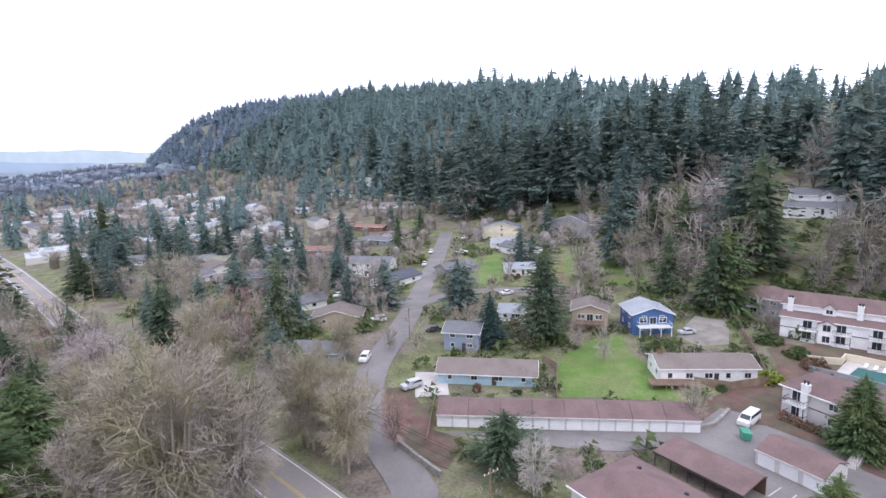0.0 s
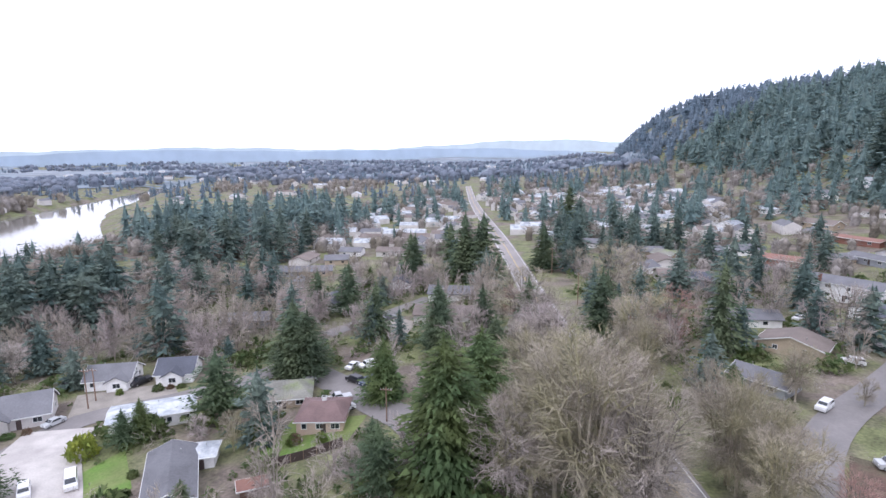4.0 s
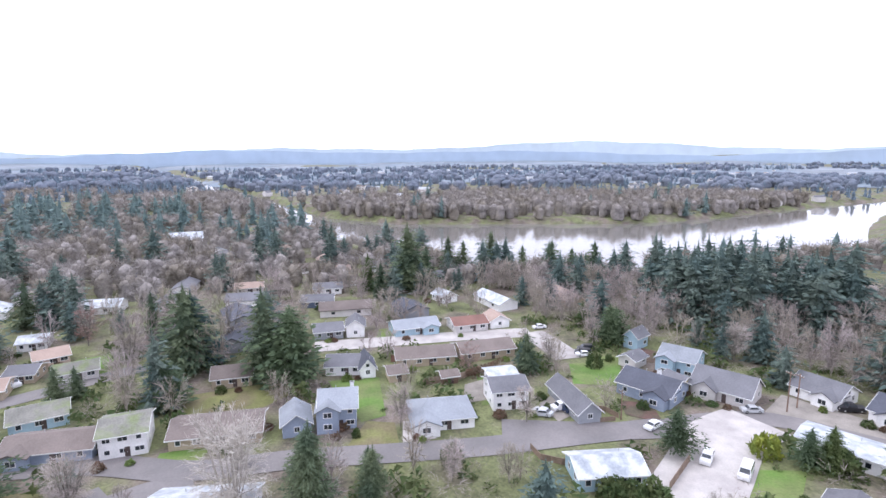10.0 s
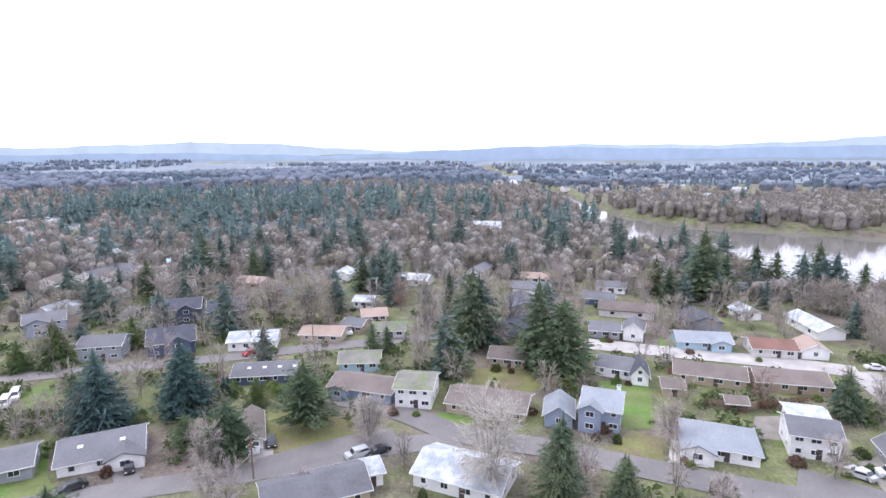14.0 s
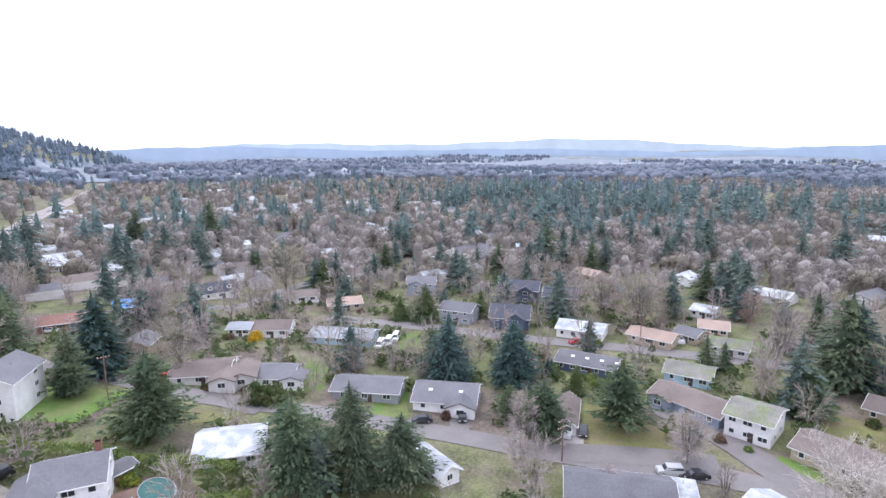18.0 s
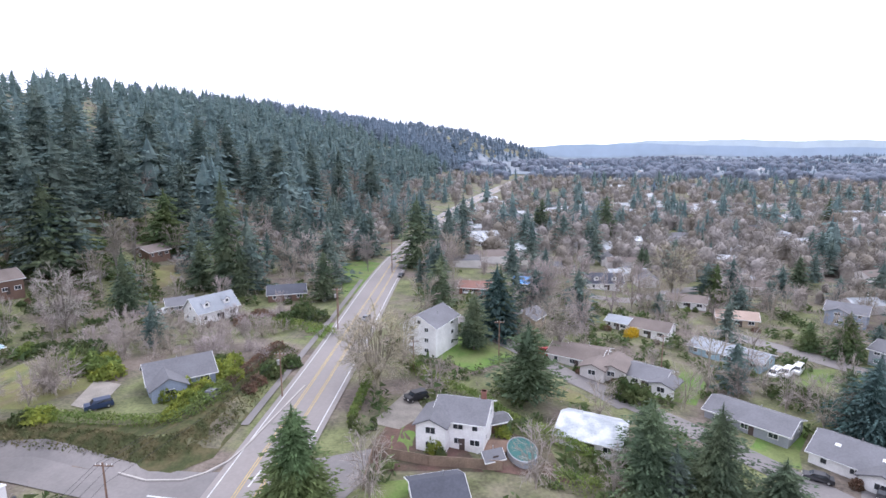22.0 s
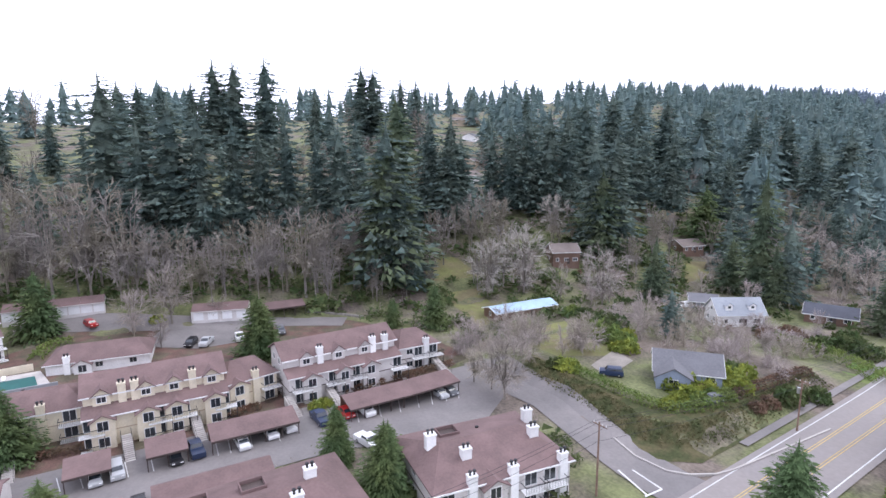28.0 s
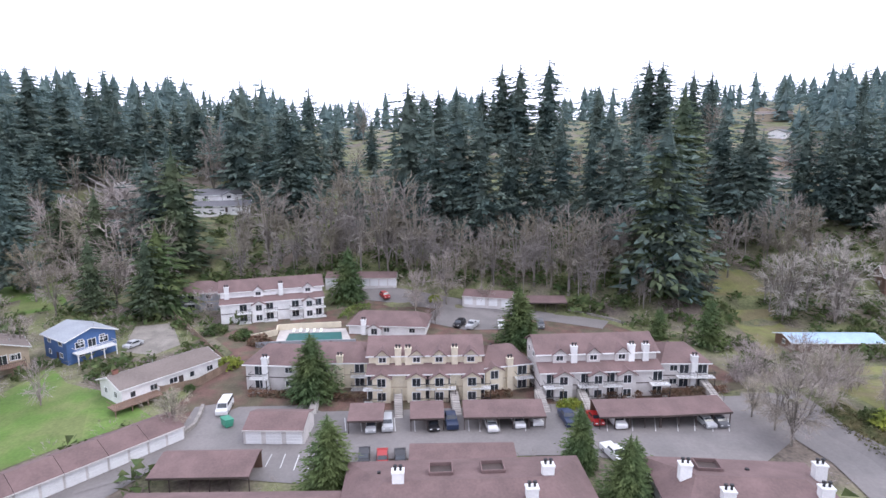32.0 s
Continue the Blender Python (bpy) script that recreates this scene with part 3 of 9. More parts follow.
# ---------------------------------------------------------------- trees
def conifer_arrays(seed, h, r, whorls, arms, sprays, bare=0.06, droop=0.45, power=0.8, ragged=0.25, fine=0.34, core=0.45, tiers=7):
    """Crown of a conifer: whorls of drooping boughs, each a row of small sprays, over dark inner tiers."""
    g = np.random.default_rng(seed)
    V = []
    side = g.uniform(0, 6.283)
    for i in range(whorls):
        zc = bare + (0.975 - bare) * ((i + 0.5) / whorls) ** 0.92
        n = max(4, int(arms * (0.4 + 0.75 * (1 - zc))))
        lobe = g.uniform(0.78, 1.15)
        a = g.uniform(0, 6.283) + 6.283 * np.arange(n) / n + g.uniform(-0.4, 0.4, n)
        z = np.clip(zc + g.uniform(-0.7, 0.7, n) / whorls, 0.02, 0.96) * h
        foot = min(1.0, 0.65 + 4.0 * (zc - bare))
        l = 1.12 * r * max(0.03, min(1.0, (1 - zc) * 1.3)) ** power * foot * lobe * g.uniform(1 - 1.7 * ragged, 1 + 0.9 * ragged, n) * (1 + 0.16 * np.cos(a - side)) * min(1.0, (1 - zc) / 0.2) ** 0.6
        dr = droop * g.uniform(0.5, 1.4, n) * (1 if zc < 0.6 else 1 - 2.0 * (zc - 0.6))
        for k in range(sprays):
            s = np.clip((k + 0.6 + g.uniform(-0.45, 0.45, n)) / sprays, 0.12, 1.0) ** 0.7
            turn = a + (1 if k % 2 else -1) * g.uniform(0.2, 0.95, n) * (1.1 - 0.7 * s)
            ln = fine * (0.8 * r * (1.1 - 0.62 * zc) * (1.15 - 0.35 * s)) * g.uniform(0.7, 1.3, n) * np.clip(l / (0.42 * r), 0.22, 1.0)
            swing = (k % 2 - 0.5) * 0.34 * l * (1 - s * 0.75)
            c = np.stack([np.cos(a) * l * s - np.sin(a) * swing, np.sin(a) * l * s + np.cos(a) * swing, z - dr * l * s * (1.3 - 0.55 * s)], -1)
            d = np.stack([np.cos(turn), np.sin(turn), -dr * g.uniform(0.1, 1.5, n)], -1)
            p = np.stack([-np.sin(turn), np.cos(turn), g.uniform(-1.1, 1.1, n)], -1) * (ln * g.uniform(0.26, 0.42, n))[:, None]
            V.append(np.stack([c + p - d * (ln * 0.35)[:, None], c - p - d * (ln * 0.35)[:, None], c + d * ln[:, None]], 1).reshape(-1, 3))
    if core:
        k = 7
        ring = 6.283 * np.arange(k) / k
        for i in range(tiers):
            zc = bare + 0.03 + (0.84 - bare) * i / tiers
            rr = core * r * max(0.05, min(1.0, (1 - zc) * 1.3)) ** power * g.uniform(0.6, 1.25, k)
            e = np.stack([rr * np.cos(ring + i), rr * np.sin(ring + i), zc * h - droop * rr * 0.8 + g.uniform(-0.03, 0.03, k) * h], -1)
            top = (zc + 1.5 * (0.84 - bare) / tiers) * h
            V.append(np.stack([e, np.roll(e, -1, 0), np.tile((0, 0, min(top, 0.93 * h)), (k, 1))], 1).reshape(-1, 3))
        for q in (0.0, 2.1, 4.2):
            V.append(np.array([(0.09 * r * math.cos(q), 0.09 * r * math.sin(q), 0.78 * h), (0.09 * r * math.cos(q + 2.1), 0.09 * r * math.sin(q + 2.1), 0.78 * h), (0, 0, h)]))
    V = np.concatenate(V)
    return V, np.arange(len(V)).reshape(-1, 3)


def unit(v):
    return v / np.maximum(np.linalg.norm(v, axis=1), 1e-6)[:, None]


def slivers(g, p0, p1, w, crossed=False):
    """A slender triangle for every twig, two crossed ones for every limb."""
    d = p1 - p0
    m = unit(np.cross(d, g.normal(size=d.shape))) * np.broadcast_to(np.reshape(w, (-1, 1)), (len(d), 1))
    out = [np.stack([p0 + m, p0 - m, p1], 1).reshape(-1, 3)]
    if crossed:
        m = unit(np.cross(d, m)) * np.broadcast_to(np.reshape(w, (-1, 1)), (len(d), 1))
        out.append(np.stack([p0 + m, p0 - m, p1], 1).reshape(-1, 3))
    return out


def offshoots(g, p0, p1, count, mid, shape, reach, wild, rise):
    """Branches that leave the outer part of each parent and turn out towards the crown's edge."""
    n = len(p0) * count
    a, b = np.repeat(p0, count, 0), np.repeat(p1, count, 0)
    s = (np.tile((np.arange(count) + 0.5) / count, len(p0)) + g.uniform(-0.4, 0.4, n) / count) * 0.75 + 0.25
    base = a + (b - a) * s[:, None]
    d = unit(unit(b - a) * 0.6 + unit((base - mid) / shape) * 0.7 + g.normal(size=(n, 3)) * wild + (0, 0, rise))
    ln = reach * g.uniform(0.65, 1.2, n) * (1.2 - 0.4 * s)
    tip = base + d * ln[:, None]
    out = np.linalg.norm((tip - mid) / shape, axis=1)
    edge = np.minimum(1.0, g.uniform(0.95, 1.1, n) / np.maximum(out, 0.01))
    return base, np.where((out > 1)[:, None], base + (tip - base) * np.maximum(edge, 0.45)[:, None], tip)


def branching(seed, h, r, limbs, subs, shoots, twigs, trunk=0.25, fork=0.6, w=0.0016, wild=0.42):
    """A leafless crown that forks from trunk to limbs, branches, shoots and twigs: (wood, fine twigs)."""
    g = np.random.default_rng(seed)
    mid = np.array((0, 0, h * (0.5 + 0.45 * trunk)))
    shape = np.array((r, r, h - mid[2])) * (1.0, 1.0, 1.0)
    a = 6.283 * np.arange(limbs) / limbs + g.uniform(-0.5, 0.5, limbs)
    e = np.sqrt(g.uniform(0.02, 1.0, limbs)) * fork
    foot = np.stack([np.zeros(limbs), np.zeros(limbs), h * trunk * g.uniform(0.65, 1.25, limbs)], -1)
    tip = np.stack([r * e * np.cos(a), r * e * np.sin(a), mid[2] + shape[2] * (0.78 * np.sqrt(np.maximum(1 - e * e, 0)) - 0.1 + g.uniform(-0.2, 0.12, limbs))], -1)
    knee = foot + (tip - foot) * (0.6, 0.6, 0.42)
    wood = slivers(g, foot, knee + (knee - foot) * 0.4, h * 0.0085, True) + slivers(g, knee, tip, h * 0.0062, True)
    l0, l1 = np.concatenate([foot + (knee - foot) * 0.3, knee]), np.concatenate([knee, tip])
    b0, b1 = offshoots(g, l0, l1, subs, mid, shape, 0.55 * r, wild * 1.2, 0.16)
    wood += slivers(g, b0, b1, h * w * (2.1 if twigs else 1.6), twigs > 0)
    c0, c1 = offshoots(g, b0, b1, shoots, mid, shape, 0.36 * r, wild * 1.7, 0.14)
    fine = slivers(g, c0, c1, h * w * g.uniform(0.7, 1.2, len(c0)))
    if twigs:
        d0, d1 = offshoots(g, c0, c1, twigs, mid, shape, 0.22 * r, wild * 2.0, 0.1)
        fine += slivers(g, d0, d1, h * w * 0.75 * g.uniform(0.7, 1.2, len(d0)))
    return np.concatenate(wood), np.concatenate(fine)


def bare_arrays(seed, h, r, limbs, subs, shoots, twigs, trunk=0.3, w=0.0016, fork=0.6):
    """Solid trunk, forked limbs and the fine twigs of a leafless tree."""
    wood, fine = branching(seed, h, r, limbs, subs, shoots, twigs, trunk, fork, w)
    S = Shape()
    S.tube((0, 0, -0.06 * h), (0, 0, h * trunk), h * 0.016, h * 0.012, 7)
    S.tube((0, 0, h * trunk), (0.02 * h, 0.01 * h, h * 0.8), h * 0.011, h * 0.003, 5)
    S.add(wood, np.arange(len(wood)).reshape(-1, 3).tolist())
    return S, fine, np.arange(len(fine)).reshape(-1, 3)


def lump(seed):
    """A far leafless crown, one uneven mound of a few faces."""
    g = np.random.default_rng(seed)
    V, T = [(0, 0, 1.0)], []
    for i, (q, z) in enumerate(((0.3, 0.9), (0.5, 0.62), (0.55, 0.3), (0.4, -0.05))):
        for k in range(5):
            a = 6.283 * (k + 0.5 * (i % 2)) / 5
            f = g.uniform(0.75, 1.25)
            V.append((q * f * math.cos(a), q * f * math.sin(a), z + g.uniform(-0.09, 0.09)))
    for k in range(5):
        n = (k + 1) % 5
        T.append((0, 1 + k, 1 + n))
        for i in range(3):
            p, q = 1 + 5 * i, 6 + 5 * i
            T += [(p + k, q + k, p + n), (p + n, q + k, q + n)]
    return np.array(V), np.array(T)


def dome(seed, r, twigs):
    """A leafless crown far off: an uneven mound bristling with twigs."""
    g = np.random.default_rng(seed + 700)
    v, t = lump(seed)
    d = g.normal(size=(twigs, 3))
    d = unit(np.stack([d[:, 0], d[:, 1], np.abs(d[:, 2]) * 0.9 - 0.25], -1))
    root = d * (0.7 * r, 0.7 * r, 0.4) * g.uniform(0.45, 1.0, (twigs, 1)) + (0, 0, 0.44)
    tip = root + unit(d + g.normal(size=(twigs, 3)) * 0.45 + (0, 0, 0.25)) * g.uniform(0.13, 0.28, (twigs, 1))
    fine = np.concatenate(slivers(g, root, tip, 0.0115))
    return np.concatenate([v * (0.95 * r, 0.95 * r, 0.68), fine]), np.concatenate([t, len(v) + np.arange(len(fine)).reshape(-1, 3)])


def bare_proto(seed, r, limbs, subs, shoots, trunk, w, fork=0.6):
    """A leafless tree of unit height for the woods, trunk and twigs in one."""
    g = np.random.default_rng(seed + 900)
    wood, fine = branching(seed, 1.0, r, limbs, subs, shoots, 0, trunk, fork, w)
    stem = slivers(g, np.array([(0, 0, -0.03)]), np.array([(0.01, 0.01, 0.85)]), 0.013, True)
    V = np.concatenate(stem + [wood, fine])
    return V, np.arange(len(V)).reshape(-1, 3)


def clump_arrays(seed, n, size, sx=1.0, sy=1.0, sz=1.0, fill=0.35):
    """Leaf clumps in an uneven mound of unit half-size, base at zero."""
    g = np.random.default_rng(seed)
    d = g.normal(size=(n, 3))
    d /= np.linalg.norm(d, axis=1)[:, None]
    lump = 1 + 0.22 * np.sin(d[:, 0] * 4 + seed) * np.cos(d[:, 1] * 5 + d[:, 2] * 3)
    rad = lump * (1 - fill * g.random(n) ** 2)
    c = d * rad[:, None]
    c[:, 2] = np.abs(c[:, 2]) * 0.95 + 0.05
    c *= (sx, sy, sz)
    o = g.normal(size=(n, 3, 3)) * size
    V = (c[:, None, :] + o).reshape(-1, 3)
    V[:, 2] = np.maximum(V[:, 2], 0)
    return V, np.arange(3 * n).reshape(-1, 3)


TREES = {}
def tree_kind(kind, crown_mat, trunk_me, crown_me):
    TREES.setdefault(kind, []).append((trunk_me, crown_me))


for s in range(4):
    h, r = (30, 33, 27, 35)[s], (7.0, 6.4, 7.2, 7.2)[s]
    v, t = conifer_arrays(10 + s, h, r, 40, 16, 12, bare=(0.06, 0.12, 0.04, 0.12)[s], fine=0.185, power=(0.62, 0.55, 0.66, 0.5)[s], ragged=0.32, droop=0.28)
    tree_kind("fir", "near_fir", Shape().tube((0, 0, -1.5), (0, 0, h * 0.96), h * 0.016, 0.04, 7).mesh("trunk", M["bark"]), arrays_mesh("crown", v, t, M["near_fir"]))
for s in range(2):
    v, t = conifer_arrays(30 + s, 16, 4.4, 36, 15, 12, bare=0.03, droop=0.3, power=0.8, ragged=0.18, fine=0.165)
    tree_kind("spruce", "spruce", Shape().tube((0, 0, -1), (0, 0, 15.4), 0.28, 0.03, 7).mesh("trunk", M["bark"]), arrays_mesh("crown", v, t, M["spruce"]))
for s in range(3):
    v, t = conifer_arrays(40 + s, 13, 3.0, 46, 17, 11, bare=0.02, droop=0.42, power=0.62, ragged=0.18, fine=0.19, core=0.55)
    tree_kind("cedar", "cedar_leaf", Shape().tube((0, 0, -1), (0, 0, 12.4), 0.22, 0.03, 7).mesh("trunk", M["bark"]), arrays_mesh("crown", v, t, M["cedar_leaf"]))
for s in range(2):
    v, t = conifer_arrays(50 + s, 14, 4.6, 22, 13, 13, bare=0.12, droop=0.05, power=0.5, ragged=0.36, fine=0.19, core=0.35)
    tree_kind("pine", "pine", Shape().tube((0, 0, -1), (0, 0, 13.4), 0.26, 0.04, 7).mesh("trunk", M["bark"]), arrays_mesh("crown", v, t, M["pine"]))
for key, mk, n0, tr in (("bare", "twig", 60, 0.26), ("pale_bare", "pale_twig", 70, 0.2), ("mossy_bare", "moss_twig", 80, 0.28), ("red_bare", "red_twig", 90, 0.25)):
    for s in range(3):
        S, v, t = bare_arrays(n0 + s, 14, (4.6, 5.2, 4.1)[s], 11, 4, 7, 6, trunk=tr * 0.75, w=0.0022)
        tree_kind(key, mk, S.mesh("trunk", dict(pale_bare=M["pale_twig"], mossy_bare=M["moss_twig"]).get(key, M["bark"])), arrays_mesh("crown", v, t, M[mk]))
TREE_LABEL = dict(fir="tall dark green Douglas fir on rough ground", spruce="blue-green spruce with dense layered branches", cedar="yellow-green cedar, narrow and dense", pine="open-crowned green pine with spreading boughs", bare="leafless brown broadleaf tree in winter", pale_bare="pale leafless birch with fine twigs", mossy_bare="leafless maple with mossy yellowish limbs", red_bare="leafless tree with reddish twigs")
TREE_H = dict(fir=31, spruce=16, cedar=13, pine=14, bare=14, pale_bare=14, mossy_bare=14, red_bare=14)
FAR_TREES = {}
for s in range(2):
    for key, h, r, mk, kw in (("fir", 31, 7.2, "near_fir", dict(power=0.62, droop=0.34)), ("spruce", 16, 4.3, "spruce", dict(power=0.8, droop=0.3)), ("cedar", 13, 3.0, "cedar_leaf", dict(power=0.6, droop=0.65)), ("pine", 14, 4.6, "pine", dict(power=0.48, droop=0.05))):
        v, t = conifer_arrays(300 + s, h, r, 28, 12, 6, fine=0.27, **kw)
        FAR_TREES.setdefault(key, []).append((Shape().tube((0, 0, -1.5), (0, 0, h * 0.9), h * 0.016, 0.04, 6).mesh("trunk", M["bark"]), arrays_mesh("crown", v, t, M[mk])))
    for key, mk in (("bare", "twig"), ("pale_bare", "pale_twig"), ("mossy_bare", "moss_twig"), ("red_bare", "red_twig")):
        S, v, t = bare_arrays(320 + s, 14, 5.0, 9, 3, 6, 5, trunk=0.19, w=0.003)
        FAR_TREES.setdefault(key, []).append((S.mesh("trunk", M["bark"]), arrays_mesh("crown", v, t, M[mk])))
tree_rng = random.Random(7)


def tree(kind, x, y, height, spread=1.0):
    """One tree: trunk and crown on shared meshes, turned and scaled; kept off the highway."""
    road = float(np.interp(y, [p[1] for p in HIGHWAY[::-1]], [p[0] for p in HIGHWAY[::-1]]))
    gap = 10.0 if kind == "fir" else 8.5
    if abs(x - road) < gap:
        x = road + (gap if x > road else -gap)
    kinds = (TREES if math.hypot(x, y) < 130 else FAR_TREES)[kind]
    pick = kinds[tree_rng.randrange(len(kinds))]
    k = height / TREE_H[kind]
    spread *= dict(fir=1.28, spruce=1.15, pine=1.15, cedar=1.3).get(kind, 1.05)
    m = pose(x, y, hgt(x, y), 0, 0, tree_rng.uniform(0, 360)) @ Matrix.Diagonal((k * spread, k * spread, k, 1))
    names = dict(fir="fir_tree", spruce="spruce_tree", cedar="cedar_tree", pine="pine_tree", pale_bare="birch_tree").get(kind, "bare_tree")
    ob = thing(names, TREE_LABEL[kind], "tree", m, "trees of the neighbourhood")
    part("trunk", pick[0], None, ob)
    part("crown", pick[1], None, ob)
    return ob


def shrub_mesh(key, s):
    return cached(("shrub", key, s), lambda: arrays_mesh("shrub", *clump_arrays(100 + s, 520, 0.13, fill=0.2), M[key]))


def shrub(x, y, w, h, key="shrub", label="rounded evergreen shrub on rough ground"):
    me = shrub_mesh(key, tree_rng.randrange(3))
    ob = tagged(new("shrub", me), label, "shrub", "garden shrubs")
    ob.matrix_basis = pose(x, y, hgt(x, y) - 0.05, 0, 0, tree_rng.uniform(0, 360)) @ Matrix.Diagonal((w / 2, w / 2, h, 1))
    return ob


def hedge(pts, width, height, key="laurel", label="clipped green laurel hedge"):
    """Leaf clumps filling a long rounded body along a line."""
    g = np.random.default_rng(int(abs(pts[0][0] * 31 + pts[0][1] * 17)) + 1)
    line = smooth_line(pts, 1.0)
    V = []
    for p, q2 in zip(line, line[1:]):
        n = int(85 * (q2 - p).length * max(1, height / 1.6))
        t = g.random(n)
        d = (q2 - p).normalized()
        a = g.uniform(0, math.pi, n)
        rr = 1 - 0.3 * g.random(n) ** 2 + 0.1 * np.sin(t * 6)
        off = np.cos(a) * rr * width / 2
        c = np.stack([p.x + (q2.x - p.x) * t + d.y * off, p.y + (q2.y - p.y) * t - d.x * off, np.minimum(np.sin(a) * 1.25, 1) * rr * height], -1)
        c[:, 2] += land(c[:, 0], c[:, 1])
        V.append((c[:, None, :] + g.normal(size=(n, 3, 3)) * 0.17).reshape(-1, 3))
    V = np.concatenate(V)
    return tagged(new("hedge", arrays_mesh("hedge", V, np.arange(len(V)).reshape(-1, 3), M[key])), label, "hedge")


# woods far off: every tree still made of sprays, joined by kind
FAR = {}
def far_proto():
    big = [conifer_arrays(190 + s, 1.0, (0.2, 0.18, 0.22)[s], (30, 32, 27)[s], 15, 7, bare=(0.1, 0.16, 0.07)[s], ragged=0.38, fine=0.29, power=(0.5, 0.58, 0.46)[s], droop=0.26) for s in range(3)]
    mid = [conifer_arrays(200 + s, 1.0, (0.23, 0.2, 0.26)[s], (20, 22, 18)[s], 10, 5, bare=(0.06, 0.14, 0.1)[s], ragged=0.36, fine=0.36, power=(0.5, 0.58, 0.46)[s], droop=0.3) for s in range(3)]
    low = [conifer_arrays(210 + s, 1.0, (0.25, 0.22, 0.28)[s], 12, 8, 2, bare=0.04, power=0.58, ragged=0.3, fine=0.5, core=0.5, droop=0.4, tiers=3) for s in range(3)]
    far = [conifer_arrays(215 + s, 1.0, 0.32, 5, 5, 1, bare=0.02, power=0.6, ragged=0.25, fine=0.8, core=0.5, droop=0.3, tiers=2) for s in range(3)]
    bm_ = [bare_proto(220 + s, (0.42, 0.38, 0.46)[s], 7, 4, 8, 0.12, 0.0046) for s in range(3)]
    tall = [bare_proto(226 + s, (0.22, 0.27, 0.19)[s], 8, 4, 7, (0.26, 0.2, 0.32)[s], 0.0036, 0.7) for s in range(3)]
    bl = [dome(230 + s, (0.46, 0.42, 0.5)[s], 100) for s in range(3)]
    bf = [lump(235 + s) for s in range(3)]
    brush, bush = [], []
    for s in range(3):
        v = branching(240 + s, 1.0, 0.75, 5, 2, 4, 0, 0.05, 0.8, 0.012)[1]
        brush.append((v, np.arange(len(v)).reshape(-1, 3)))
        bush.append(clump_arrays(250 + s, 48, 0.17, 0.8, 0.8, 1.0))
    return dict(fir_big=big, fir_mid=mid, fir_low=low, fir_far=far, bare_mid=bm_, bare_tall=tall, bare_low=bl, bare_far=bf, brush=brush, bush=bush)


PROTO = far_proto()


def far_tree(kind, x, y, height, g, wide=1.0):
    if kind in ("bare_mid", "fir_mid") and math.hypot(x, y) > (230 if kind == "bare_mid" else 330):
        kind = kind[:-3] + "low"
    FAR.setdefault(kind, []).append((x, y, height, g.uniform(0, 6.28), int(g.integers(3)), wide * g.uniform(0.85, 1.2)))


def wood(cx, cy, rx, ry, turn, count, firs, seed, low=False, hf=(20, 30), hb=(9, 15), keep=None):
    """Scatters trees over an oval of the plan."""
    g = np.random.default_rng(seed)
    c, s = math.cos(radians(turn)), math.sin(radians(turn))
    for _ in range(count):
        a, d = g.uniform(0, 6.283), math.sqrt(g.random())
        u, w = rx * d * math.cos(a), ry * d * math.sin(a)
        x, y = cx + u * c - w * s, cy + u * s + w * c
        if keep and not keep(x, y):
            continue
        fir = g.random() < firs
        far_tree(("fir" if fir else "bare") + ("_low" if low else "_mid"), x, y, g.uniform(*(hf if fir else hb)), g, 1.12 if fir else 1.0)


def plant_woods():
    """Joins the far trees of each kind into one mesh."""
    for kind, rows in FAR.items():
        a = np.array(rows)
        Vs, Ts, k = [], [], 0
        z = land(a[:, 0], a[:, 1]) - 0.3
        for p in range(3):
            sel = a[:, 4] == p
            v, t = PROTO[kind][p]
            b = a[sel]
            if not len(b):
                continue
            c, s = np.cos(b[:, 3]), np.sin(b[:, 3])
            hx = b[:, 2] * b[:, 5]
            X = (v[None, :, 0] * c[:, None] - v[None, :, 1] * s[:, None]) * hx[:, None] + b[:, 0:1]
            Y = (v[None, :, 0] * s[:, None] + v[None, :, 1] * c[:, None]) * hx[:, None] + b[:, 1:2]
            Z = v[None, :, 2] * b[:, 2:3] + z[sel][:, None]
            V = np.stack([X, Y, Z], -1).reshape(-1, 3)
            T = (t[None] + (np.arange(len(b)) * len(v))[:, None, None]).reshape(-1, 3) + k
            k += len(V)
            Vs.append(V), Ts.append(T)
        # the farther woods take colours that have the air's haze painted in
        name, key, label = dict(fir_big=("tall_fir_forest", "fir", "tall dark green firs on the slope below the ridge"), fir_mid=("fir_forest", "fir", "dense dark green fir forest on the slopes"), fir_low=("fir_woods", "far_fir", "dark fir woods beyond the houses, light haze painted in"), fir_far=("distant_fir_woods", "distant_fir", "fir woods far away, blue haze painted into the needles"), bare_mid=("bare_forest", "twig", "leafless grey-brown winter trees between the houses"), bare_tall=("slope_trees", "slope_twig", "tall leafless grey-brown trees at the foot of the ridge"), bare_low=("bare_woods", "wood_twig", "leafless brown winter woods along the valley"), bare_far=("distant_bare_woods", "blue_haze_twig", "winter woods far away, blue-grey haze painted into the twigs"), brush=("brush", "twig", "tangled leafless brush and brambles on rough ground"), bush=("undergrowth", "shrub", "low green bushes and brambles on rough ground"))[kind]
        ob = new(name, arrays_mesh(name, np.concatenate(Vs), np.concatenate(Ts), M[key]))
        if kind in ("bare_far", "bare_low"):
            ob.data.polygons.foreach_set("use_smooth", [True] * len(ob.data.polygons))
        tagged(ob, label, "forest" if "b" != kind[:1] or "bare" in kind else "undergrowth", kind="stuff")


